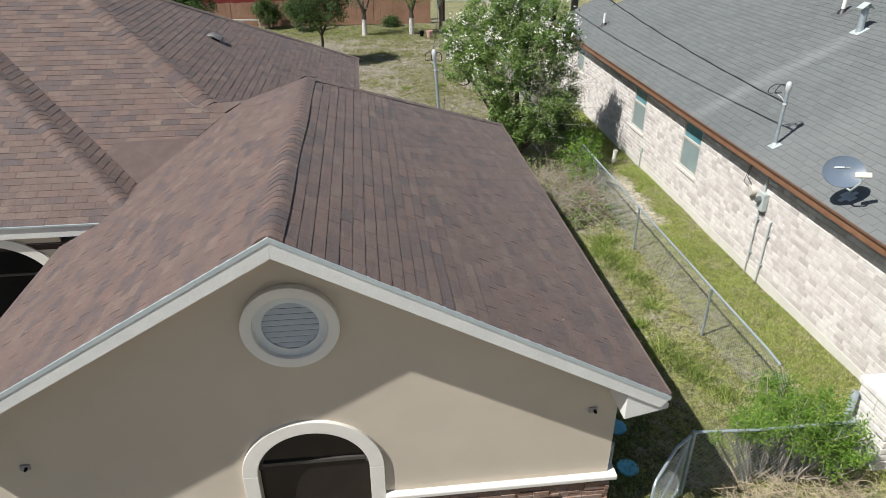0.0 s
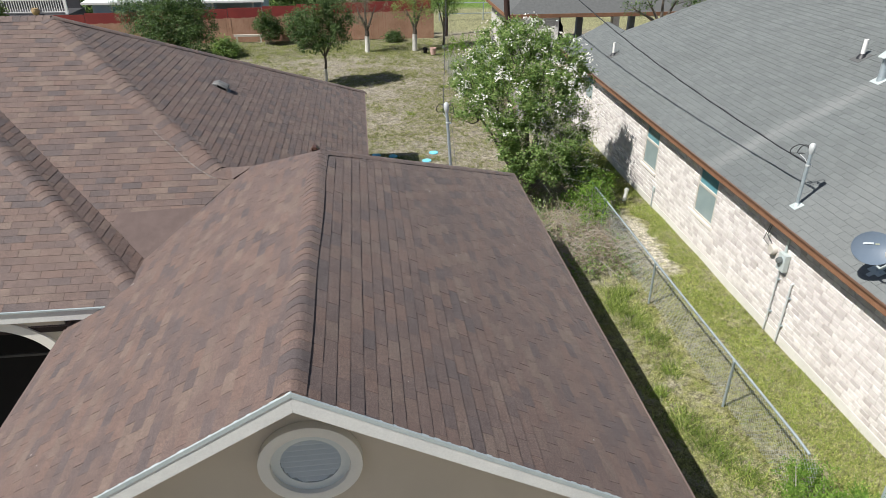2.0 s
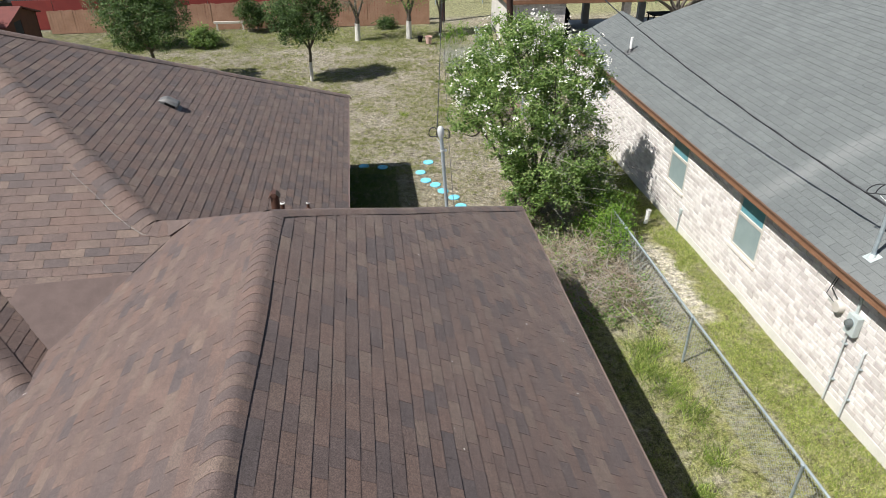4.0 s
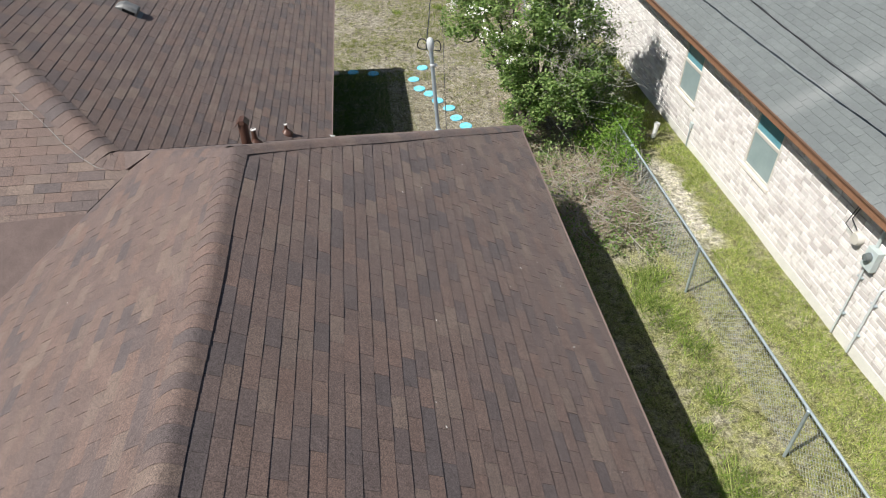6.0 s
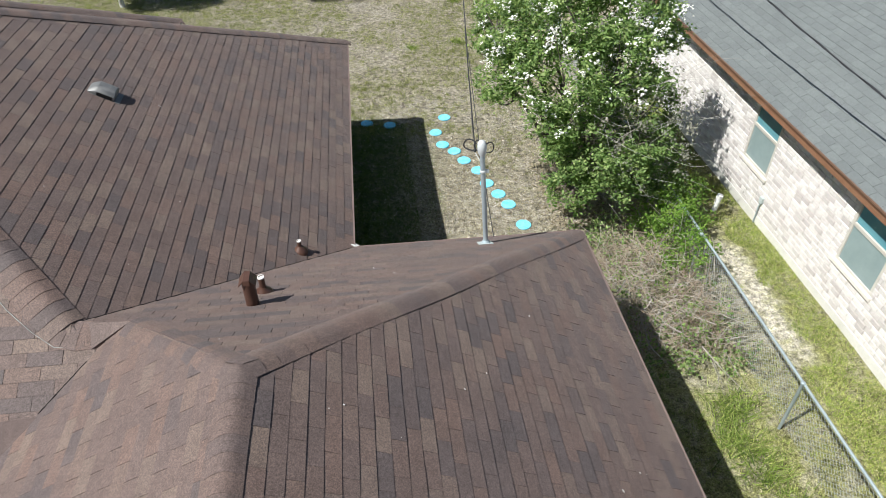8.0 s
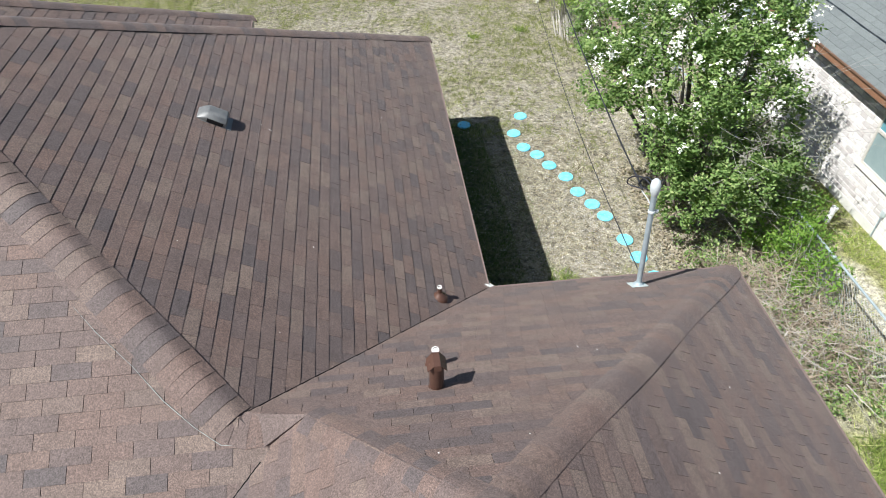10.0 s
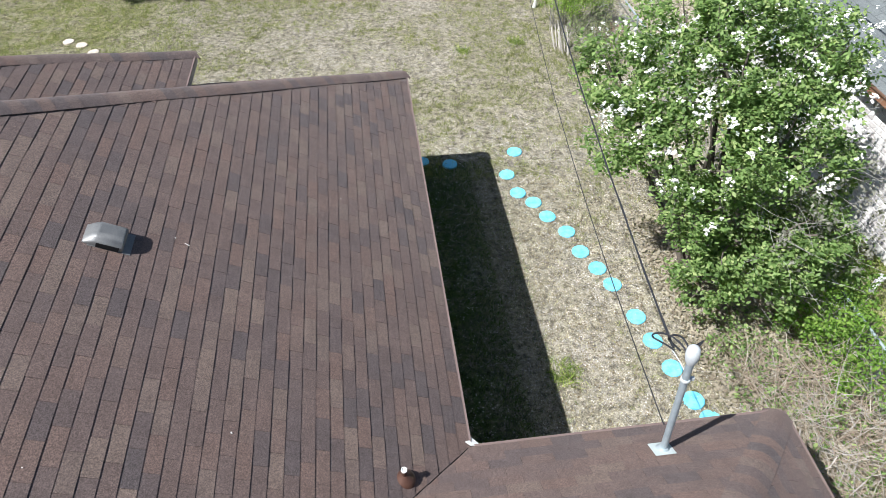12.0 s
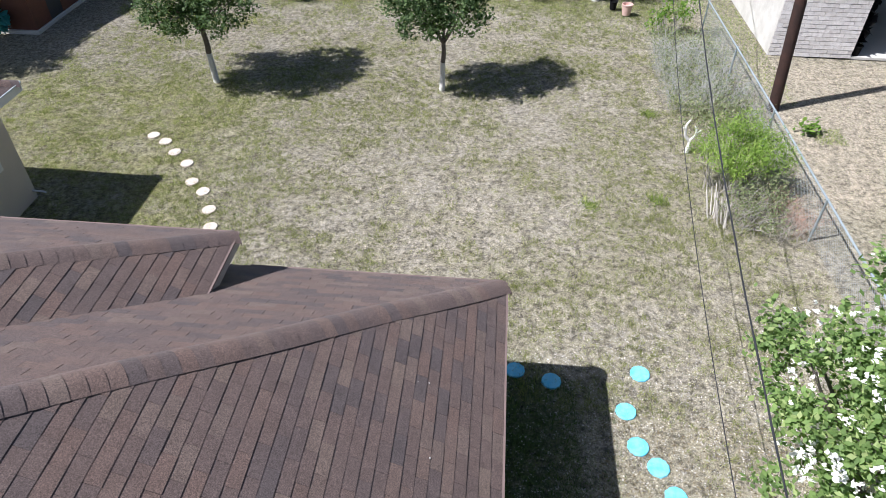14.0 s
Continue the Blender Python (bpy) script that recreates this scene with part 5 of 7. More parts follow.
Build().box(-0.15, 0.15, -0.16, 0.15, 0.008, 0.014, m).done("flashing_plate", GREY_PAINT, gf)


def dish(p):
    """A satellite dish on a bent arm, facing up and to the house across."""
    d = thing("satellite_dish", "grey-blue satellite dish on a short arm at the roof edge", "satellite dish", at=p)
    aim = look((0, 0, 0), (-0.35, -0.75, 0.62)) @ pose(0, 0, 0, 0, 0, -6)
    head = Matrix.Translation((-0.3, -0.08, 0.48))
    m = head @ aim
    b, n = Build(), 40
    rings = [0.02, 0.35, 0.7, 0.94, 1.0]
    pts = [m @ Vector((0.315 * r * math.cos(2 * math.pi * k / n), 0.265 * r * math.sin(2 * math.pi * k / n), -0.07 * r * r)) for r in rings for k in range(n)]
    back = [m @ Vector((0.315 * r * math.cos(2 * math.pi * k / n), 0.265 * r * math.sin(2 * math.pi * k / n), -0.07 * r * r + 0.012)) for r in rings for k in range(n)]
    q = len(rings) * n
    f = [(i * n + k, i * n + (k + 1) % n, (i + 1) * n + (k + 1) % n, (i + 1) * n + k) for i in range(len(rings) - 1) for k in range(n)]
    f += [tuple(q + v for v in reversed(s)) for s in f]
    e = (len(rings) - 1) * n
    f += [(e + k, q + e + k, q + e + (k + 1) % n, e + (k + 1) % n) for k in range(n)] + [tuple(range(n)), tuple(q + k for k in range(n))]
    b.add(pts + back, f).done("reflector", DISH_BLUE, d, smooth=True)
    # plain bars in place of the maker's mark
    for x0, x1, y0, y1, mt in ((-0.02, 0.13, 0.07, 0.1, DISH_MARK), (-0.1, -0.04, 0.068, 0.085, plain("mark_gold", (0.34, 0.36, 0.26), (0.4, 0.41, 0.3)))):
        Build().box(x0, x1, y0, y1, -0.022, -0.018, m).done("mark", mt, d)
    arm = [m @ Vector((-0.02, -0.22, 0.02)), m @ Vector((-0.08, -0.32, -0.1)), m @ Vector((-0.15, -0.26, -0.32)), m @ Vector((-0.17, -0.16, -0.38))]
    Build().tube(arm, 0.018, 8).done("feed_arm", GREY_PAINT, d, smooth=True)
    Build().box(-0.3, -0.06, -0.19, -0.1, -0.4, -0.34, m).done("feed_horn", plain("feed_beige", (0.55, 0.54, 0.48), (0.62, 0.6, 0.55)), d, bevel=0.02)
    Build().tube([(0, 0, -0.05), (0, 0, 0.12), (-0.06, -0.04, 0.32), m @ Vector((0, -0.05, 0.03))], 0.022, 10).done("mast", STEEL, d, smooth=True)
    foot = Matrix((n_l.u, n_l.v, n_l.n)).transposed().to_4x4()
    Build().box(-0.13, 0.13, -0.07, 0.07, 0.008, 0.022, foot).box(-0.04, 0.04, -0.16, 0.16, 0.008, 0.02, foot).done("foot", GREY_PAINT, d, bevel=0.004)
    for s in (-0.09, 0.09):
        Build().lathe([(0.014, 0.0), (0.014, 0.03)], 8, foot @ Matrix.Translation((s, 0, 0.01))).done("bolt", STEEL, d)


dish(on(n_l, 8.72, 9.5))

meter = thing("electric_meter", "grey electric meter box and cable box on brick wall", "meter", at=(BXW, 11.6, 1.66))
meter.scale = (0.8, 0.72, 0.75)
Build().box(-0.16, -0.02, -0.17, 0.15, -0.28, 0.2).done("box", GREY_PAINT, meter, bevel=0.012)
Build().lathe([(0.095, 0), (0.09, 0.06), (0.07, 0.11), (0.0, 0.12)], 20, pose(-0.16, -0.01, 0.02, 0, -90)).done("dial_glass", GLASS, meter, smooth=True)
Build().lathe([(0.1, 0), (0.1, 0.012)], 20, pose(-0.158, -0.01, 0.02, 0, -90)).done("ring", STEEL, meter, smooth=True)
jb = thing("cable_box", "round pale grey junction box on brick wall", "junction box", at=(BXW, 12.02, 1.68))
Build().lathe([(0.11, 0), (0.11, 0.07), (0.09, 0.1), (0, 0.1)], 20, pose(-0.01, 0, 0, 0, -90)).done("lid", FRAME_TAN, jb, smooth=True)
Build().tube([(-0.05, 0.08, 0.1), (-0.09, 0.22, 0.22), (-0.06, 0.18, 0.5), (-0.03, 0.1, 0.68)], 0.01, 6).tube([(-0.05, 0.1, 0.0), (-0.12, 0.27, 0.1), (-0.08, 0.22, 0.45), (-0.03, 0.14, 0.68)], 0.008, 6).done("wires", CABLE, jb, smooth=True)
for y, z1, r in ((11.66, 1.5, 0.016), (11.22, 1.28, 0.021)):
    pts = [(BXW - 0.06, y, 0.0), (BXW - 0.05, y, z1 * 0.5), (BXW - 0.05, y, z1)] + ([(BXW - 0.05, y, z1 + 0.05), (BXW + 0.02, y, z1 + 0.08)] if y < 11.5 else [])
    cd = tagged(Build().tube(pts, r, 12).done("conduit", EGG, smooth=True), "grey metal conduit running down brick wall to ground", "conduit", "wall conduits")
    for k in (0.3, 0.8):
        Build().box(BXW - 0.06, BXW, y - 0.05, y + 0.05, z1 * k, z1 * k + 0.02).done("strap", STEEL, cd)
Build().tube([(-0.05, 0.06, 0.2), (-0.05, 0.06, 1.0)], 0.035, 12).done("riser", GREY_PAINT, meter, smooth=True)
ob = thing("outdoor_socket", "small grey outdoor box with conduit on brick", "outlet", at=(BXW, 17.7, 0.5))
Build().box(-0.06, 0.0, -0.05, 0.05, -0.02, 0.11).done("box", GREY_PAINT, ob, bevel=0.008)
Build().tube([(-0.045, 0, -0.02), (-0.045, 0, -0.5)], 0.014, 8).done("conduit", STEEL, ob, smooth=True)
cl = thing("cleanout_pipe", "short white plastic cleanout pipe standing in grass", "pipe", at=(8.05, 18.2, 0))
Build().lathe([(0.055, -0.1), (0.055, 0.3), (0.065, 0.3), (0.065, 0.37), (0.05, 0.38), (0.0, 0.38)], 18, pose(0, 0, 0, 0, 6)).done("pipe", PVC, cl, smooth=True)

# ---- stepping stones ----


def stones(places, material, label, group, seed, big=0.165):
    r = random.Random(seed)
    n = 22
    base = None
    for x, y in places:
        if base is None:
            b = Build()
            rad = [big + 0.006 * math.sin(3 * t) + r.uniform(-0.003, 0.003) for t in range(n)]
            ring_ = lambda s, z: [(rad[k] * s * math.cos(2 * math.pi * k / n), rad[k] * s * math.sin(2 * math.pi * k / n), z) for k in range(n)]
            v = ring_(1.0, -0.03) + ring_(1.0, 0.022) + ring_(0.94, 0.032)
            f = [(i * n + k, i * n + (k + 1) % n, (i + 1) * n + (k + 1) % n, (i + 1) * n + k) for i in range(2) for k in range(n)] + [tuple(2 * n + k for k in range(n))]
            base = tagged(b.add(v, f).done("stepping_stone", material, smooth=True), label, "stepping stone", group)
            base.matrix_basis = pose(x, y, float(lie(x, y)), 0, 0, r.uniform(0, 360))
        else:
            copy_thing(base, pose(x, y, float(lie(x, y)), r.uniform(-2, 2), r.uniform(-2, 2), r.uniform(0, 360)))


BLUE = [(1.54, 22.55), (2.95, 22.85), (2.64, 22.1), (2.74, 21.5), (2.98, 21.19), (3.15, 20.76), (3.4, 20.3), (3.51, 19.76), (3.69, 19.33), (3.83, 18.92), (3.99, 18.18), (4.09, 17.68), (4.2, 17.14), (4.3, 16.56), (4.42, 16.23), (4.24, 6.66), (4.34, 7.44), (0.98, 22.72)]
PALE = [(-7.64, 29.1), (-7.25, 28.85), (-6.86, 28.43), (-6.4, 28.0), (-6.02, 27.3), (-5.65, 26.97), (-5.29, 26.34), (-5.06, 25.78), (0.45, 22.75)]
stones(BLUE, BLUE_STONE, "round sky-blue painted concrete stepping stone in lawn", "blue stepping stones", 3, 0.155)
stones(PALE, PALE_STONE, "round pale weathered concrete stepping stone in dry grass", "pale stepping stones", 4, 0.145)

# ---- chain-link fence along the boundary ----


def link_mesh(b, a, c, z0, z1, gap=0.062, r=0.0022):
    """Diagonal wires between two posts."""
    a, c = Vector((*a, 0)), Vector((*c, 0))
    d, high = (c - a), z1 - z0
    long = d.length
    d.normalize()
    side = Vector((-d.y, d.x, 0))
    step = gap * 1.41
    for s in (-1, 1):
        k = -int(high / step) - 1
        while k * step < long + high:
            t0 = k * step
            p, q = (t0, 0.0), (t0 + s * high, high)
            lo, hi = 0.0, 1.0
            if abs(q[0] - p[0]) > 1e-9:
                ts = sorted(((0 - p[0]) / (q[0] - p[0]), (long - p[0]) / (q[0] - p[0])))
                lo, hi = max(lo, ts[0]), min(hi, ts[1])
            if hi - lo > 0.02:
                e = [a + d * (p[0] + (q[0] - p[0]) * t) + Vector((0, 0, z0 + high * t)) + side * s * 0.002 for t in (lo, hi)]
                w = (e[1] - e[0]).normalized().cross(side)
                v = [pt + off for pt in e for off in (w * r, -w * r * 0.5 + side * r, -w * r * 0.5 - side * r)]
                b.add(v, [(0, 1, 4, 3), (1, 2, 5, 4), (2, 0, 3, 5)])
            k += 1
    return b


FX, FZ = 6.72, 0.95
fence = thing("chain_link_fence", "galvanised chain-link fence with round steel posts", "fence")
posts = [6.2, 9.55, 12.95, 16.3, 19.7, 23.1, 26.5, 29.9, 33.3, 36.7]
for y in posts:
    Build().lathe([(0.024, -0.2), (0.024, FZ - 0.02), (0.034, FZ), (0.034, FZ + 0.03), (0.0, FZ + 0.05)], 12, Matrix.Translation((FX - 0.02 if y > 6.3 else FX + 0.3, y, 0))).done("post", STEEL, fence, smooth=True)
Build().tube([(FX + 0.03, 7.45, FZ - 0.03), (FX + 0.02, 7.75, FZ), (FX, 9.5, FZ + 0.01), (FX, 12.9, FZ), (FX + 0.02, 16.3, FZ - 0.02), (FX, 23, FZ), (FX, 30, FZ), (FX - 0.05, 36.7, FZ)], 0.021, 12).done("top_rail", STEEL, fence, smooth=True)
mesh_b = Build()
for a, c in zip(posts, posts[1:]):
    link_mesh(mesh_b, (FX + 0.01, a + (1.0 if a < 7 else 0)), (FX + 0.01, c), 0.03, FZ - 0.01, 0.062 if a < 17 or a > 22 else 0.12)
tagged(mesh_b.done("wire_mesh", WIRE, fence), kind="stuff")

# gate and side panel at the front
side_gate = thing("chain_link_gate", "galvanised chain-link gate, open, beside the house", "gate")
Build().tube([(3.69, 6.1, -0.1), (3.69, 6.1, 1.02)], 0.028, 12).done("latch_post", STEEL, side_gate, smooth=True)
Build().tube([(4.78, 6.14, -0.1), (4.78, 6.14, 1.07)], 0.03, 12).tube([(4.7, 6.1, 0.05), (4.7, 6.1, 1.05)], 0.018, 10).done("hinge_post", STEEL, side_gate, smooth=True)
leaf = [(4.7, 6.08, 1.05), (4.43, 5.9, 1.05), (4.0, 5.46, 1.03), (3.97, 5.43, 0.98), (3.97, 5.43, 0.08), (4.7, 6.08, 0.08)]
Build().tube(leaf, 0.02, 10).done("gate_frame", STEEL, side_gate, smooth=True)
Build().tube([(4.0, 5.46, 0.12), (4.7, 6.08, 0.98)], 0.014, 8).done("brace", STEEL, side_gate, smooth=True)
link_mesh(Build(), (3.97, 5.43), (4.7, 6.08), 0.08, 1.04, 0.062, 0.0032).done("wire_mesh", WIRE, side_gate)
panel = thing("side_fence", "short chain-link panel overgrown with green vine", "fence")
Build().tube([(4.8, 6.14, 1.05), (5.6, 6.1, 1.04), (7.0, 6.15, 0.98)], 0.02, 10).done("top_rail", STEEL, panel, smooth=True)
link_mesh(Build(), (4.8, 6.14), (7.0, 6.15), 0.04, 1.03, 0.062, 0.003).done("wire_mesh", WIRE, panel)
Build().tube([(7.2, 6.5, -0.1), (7.45, 6.75, 0.95)], 0.05, 12).done("leaning_post", STEEL, panel, smooth=True)
Build().tube([(6.7, 6.5, 0.6), (6.95, 6.7, 0.85), (7.05, 6.55, 0.5)], 0.022, 10).done("loose_rail", STEEL, panel, smooth=True)

# white brick gate pillar and rusty gate
pillar = thing("brick_pillar", "white-painted brick gate pillar with flat cap", "pillar", at=(7.9, 6.5, -0.06))
LIMED = brick_material("limewashed_block", True, ((0.0, (0.72, 0.7, 0.67)), (1.0, (0.82, 0.81, 0.78))))
core = Build().box(-0.3, 0.55, -0.3, 0.3, 0, 1.08).done("core", CAST, pillar)
Build().box(-0.37, 0.62, -0.37, 0.37, 1.08, 1.2).done("cap", LIMED, pillar, bevel=0.03)
r = random.Random(8)
for i in range(9):
    z0 = 0.01 + i * 0.12
    for x0, x1, y0, y1 in ((-0.33, -0.05, -0.34, -0.29), (-0.04, 0.24, -0.34, -0.29), (0.25, 0.56, -0.34, -0.29), (-0.345, -0.29, -0.33, -0.02), (-0.345, -0.29, -0.01, 0.32)):
        o = r.uniform(-0.012, 0.012)
        Build().box(x0 + o, x1 + o, y0 + o, y1 + o, z0, z0 + 0.108).done("brick", LIMED, core, bevel=0.016)
rg = thing("iron_gate", "rusty brown iron gate beside the white pillar", "gate", at=(7.75, 6.05, 0))
Build().tube([(0, 0, 0.02), (0.12, -0.06, 1.0), (0.9, -0.1, 1.05), (0.9, -0.1, 0.05), (0, 0, 0.06)], 0.022, 8).done("gate_frame", RUST, rg, smooth=True)
for k in range(1, 6):
    Build().tube([(0.15 * k, -0.1, 0.05), (0.1 + 0.15 * k, -0.1, 1.02)], 0.01, 6).done("bar", RUST, rg)

# ---- plants ----


def scatter(n, x0, x1, y0, y1, least=0.0):
    """Plan points on open ground, thinning out where the lawn is poorer than least."""
    p = np.stack([R.uniform(x0, x1, n), R.uniform(y0, y1, n)], 1)
    if least:
        p = p[richness(p[:, 0], p[:, 1]) + R.normal(0, 0.09, len(p)) > least]
    x, y = p[:, 0], p[:, 1]
    inside = ((x < 3.5) & (y < 14.4) & (x > -3.4)) | ((x < 0.15) & (y < 21.7)) | ((x < -8.95) & (y < 26.4)) | (x > BXW - 0.05) & (y < 27)
    sandy = (np.abs(x - 7.75) < 0.3 + 0.15 * np.sin(y * 5)) & (y > 14.0) & (y < 17.6)
    return p[~(inside | sandy)]


R = np.random.default_rng(7)


def limb(b, a, c, r0, r1, bend, n=6, sides=7):
    a, c = Vector(a), Vector(c)
    off = Vector(bend)
    pts = [a.lerp(c, k / n) + off * math.sin(math.pi * k / n) for k in range(n + 1)]
    b.tube(pts, [r0 + (r1 - r0) * k / n for k in range(n + 1)], sides)
    return pts


def lobe_points(lobes, per, shell=0.55):
    """Clump centres spread over and within overlapping lobes (x, y, z, radius), denser at the outside."""
    out = []
    for x, y, z, q in lobes:
        n = int(per * q * q)
        d = R.normal(0, 1, (n, 3))
        d /= np.linalg.norm(d, axis=1)[:, None]
        s = q * (shell + (1 - shell) * R.uniform(0, 1, n) ** 0.6) * R.uniform(0.85, 1.08, n)
        out.append(np.array([x, y, z]) + d * s[:, None] * np.array([1, 1, 0.85]))
    p = np.concatenate(out)
    return p[p[:, 2] > 0.12]


LOBES = [(4.05, 19.7, 3.35, 0.95), (5.1, 19.3, 3.95, 1.05), (4.6, 18.65, 2.95, 0.95), (5.55, 18.5, 3.15, 0.95), (6.0, 19.4, 3.75, 1.0), (3.75, 20.35, 3.2, 0.75), (4.6, 20.3, 4.1, 0.8), (5.05, 17.9, 1.75, 0.8), (5.65, 17.85, 1.45, 0.8),
         (6.25, 18.6, 2.2, 0.75), (4.75, 17.95, 0.95, 0.5), (3.55, 19.3, 2.65, 0.5), (5.4, 20.2, 4.2, 0.8), (6.6, 19.8, 3.3, 0.7), (4.3, 18.2, 2.3, 0.5), (4.75, 18.5, 1.5, 0.55), (6.2, 18.0, 1.2, 0.55), (5.9, 19.3, 2.4, 0.7), (6.3, 18.0, 1.9, 0.5), (6.45, 17.7, 1.3, 0.42), (5.9, 17.6, 2.1, 0.45)]


def flowering_tree():
    t = thing("flowering_tree", "large green tree covered in white blossom clusters", "tree", at=(0, 0, 0))
    b = Build()
    base = Vector((5.3, 19.2, -0.05))
    for k, (x, y, z, q) in enumerate(LOBES):
        mid = base.lerp(Vector((x, y, z)), 0.35) + Vector((0.1 * math.sin(k * 2.1), 0.1 * math.cos(k * 1.7), 0.25))
        limb(b, base + Vector((0.12 * math.sin(k), 0.12 * math.cos(k), 0)), mid, 0.06, 0.045, (0.06, 0.04, 0), 4)
        limb(b, mid, (x, y, z), 0.045, 0.016, (0.08 * math.sin(k * 3), 0.08, 0.05), 5)
        for j in range(5):
            e = Vector((x, y, z)) + Vector(R.normal(0, 1, 3)).normalized() * q * 0.85
            limb(b, Vector((x, y, z)) * 0.7 + mid * 0.3, e, 0.022, 0.006, tuple(R.normal(0, 0.06, 3)), 4, 5)
    b.done("trunk", BARK, t, "several grey-brown stems", smooth=True)
    c = lobe_points(LOBES, 90)
    soup("crown", leaves(R, c, 0.037, 0.075, 58, 0.6), 4, LEAF, t)
    # blossom on the upper, sunny side
    top = lobe_points([l for l in LOBES if l[2] > 2.2], 60, 0.97)
    keep = [p for p in top if any(p[2] > l[2] - 0.1 * l[3] and (p[0] - l[0]) ** 2 + (p[1] - l[1]) ** 2 < (1.15 * l[3]) ** 2 for l in LOBES)]
    keep = np.array(keep)
    keep = keep[R.random(len(keep)) < 0.85]
    petals = []
    for p in keep:
        n = int(R.integers(2, 8))
        heads = p + R.normal(0, 0.055, (n, 3)) + np.array([0, 0, 0.07])
        petals.append(leaves(R, heads, 0.022, 0.012, 6, 0.35))
    soup("blossom", np.concatenate(petals), 4, PETAL, t, label="white five-petalled blossom clusters")
    # bare grey shoots on the neighbour's side
    b = Build()
    for k in range(260):
        a = Vector((R.uniform(4.9, 6.9), R.uniform(17.3, 19.2), R.uniform(1.0, 3.2)))
        e = a + Vector((R.normal(0.35, 0.35), R.normal(-0.25, 0.35), R.normal(0.05, 0.3)))
        limb(b, a, e, 0.0036, 0.0015, tuple(R.normal(0, 0.06, 3)), 4, 3)
    b.done("twig_tangle", plain("pale_twigs", (0.26, 0.25, 0.225), (0.4, 0.385, 0.355), 4, 0.95, 0, 0.2), t, "grey bare twigs", smooth=True)
    dry = np.stack([R.uniform(5.4, 6.8, 160), R.uniform(17.3, 18.8, 160), R.uniform(1.3, 3.0, 160)], 1)
    dry = np.concatenate([dry, c[R.random(len(c)) < 0.12]])
    soup("withered_leaves", leaves(R, dry, 0.032, 0.06, 12, 0.9), 4, leaf_material("withered_leaves", (0.17, 0.165, 0.135), (0.34, 0.33, 0.29)), t, label="withered grey leaves")


flowering_tree()


def small_tree(x, y, lobes, trunk_top, lime, r, label, material, per=60, size=0.06, group="", clump=24, lean=(0, 0)):
    t = thing("tree", label, "tree", group, at=(x, y, 0))
    z0 = float(lie(x, y))
    fork = Vector((lean[0], lean[1], trunk_top))
    b = Build()
    limb(b, (0, 0, z0 - 0.1), fork.lerp(Vector((0, 0, 0)), 1 - lime / trunk_top), r * 1.15, r, (0, 0, 0), 4, 10)
    b.done("limewashed_trunk", LIME, t, "white limewashed lower trunk", smooth=True)
    b = Build()
    limb(b, fork.lerp(Vector((0, 0, 0)), 1 - lime / trunk_top), fork, r, r * 0.85, (0.02, 0, 0), 3, 10)
    for k, (lx, ly, lz, q) in enumerate(lobes):
        limb(b, fork, (lx, ly, lz), r * 0.6, 0.012, (0.05 * math.sin(k * 2), 0.05 * math.cos(k), 0.08), 5)
        for j in range(6):
            e = Vector((lx, ly, lz)) + Vector(R.normal(0, 1, 3)).normalized() * q * 0.8
            limb(b, Vector((lx, ly, lz)).lerp(fork, 0.35), e, 0.014, 0.004, tuple(R.normal(0, 0.05, 3)), 3, 5)
    b.done("branch_frame", BARK, t, "grey-brown limbs", smooth=True)
    c = lobe_points(lobes, per)
    c = c[c[:, 2] > trunk_top * 0.8]
    soup("crown", leaves(R, c, size, 0.1, clump, 0.6), 4, material, t)
    return t


small_tree(-7.05, 31.85, [(-0.2, 0, 2.6, 1.15), (0.7, 0.2, 3.0, 1.0), (-1.1, 0.3, 2.9, 0.95), (0.1, 0.6, 3.6, 1.0), (-0.5, -0.6, 2.2, 0.8), (0.8, -0.5, 2.3, 0.8)], 1.35, 0.8, 0.075, "young broad-leaved tree with limewashed trunk on lawn", LEAF_DARK, 85, 0.045, "orchard trees", 44, lean=(-0.08, 0.02))
small_tree(-1.0, 32.05, [(0, 0, 2.5, 1.0), (0.6, 0.2, 2.9, 0.85), (-0.8, 0.1, 2.7, 0.9), (0, 0.4, 3.5, 0.8), (0.5, -0.4, 2.2, 0.7), (-0.5, -0.3, 2.1, 0.7)], 1.25, 0.75, 0.065, "young broad-leaved tree with limewashed trunk on lawn", LEAF_DARK, 85, 0.045, "orchard trees", 44, lean=(0.03, 0.0))
small_tree(1.0, 38.75, [(-0.5, 0, 2.3, 0.85), (0.55, 0, 2.5, 0.9), (0, 0.3, 3.1, 1.0), (-0.2, -0.2, 1.9, 0.6)], 1.1, 0.85, 0.13, "sparse grey-twigged tree with whitewashed trunk by fence", LEAF_GREY, 55, 0.035, "trees by the board fence", 16)
small_tree(3.62, 39.05, [(-0.5, 0, 2.2, 0.85), (0.5, 0.1, 2.5, 0.9), (0.1, 0.2, 3.1, 0.95), (0.2, -0.2, 1.9, 0.6)], 1.1, 0.85, 0.13, "thinly leaved tree with whitewashed trunk by fence", LEAF, 70, 0.04, "trees by the board fence", 18)
small_tree(5.3, 39.6, [(0, 0, 2.3, 0.9), (0.4, 0, 3.0, 0.9), (-0.4, 0.2, 2.8, 0.8)], 1.0, 0.1, 0.08, "leafy green tree beside the boundary fence", LEAF, 80, 0.05, "trees by the board fence", 26)


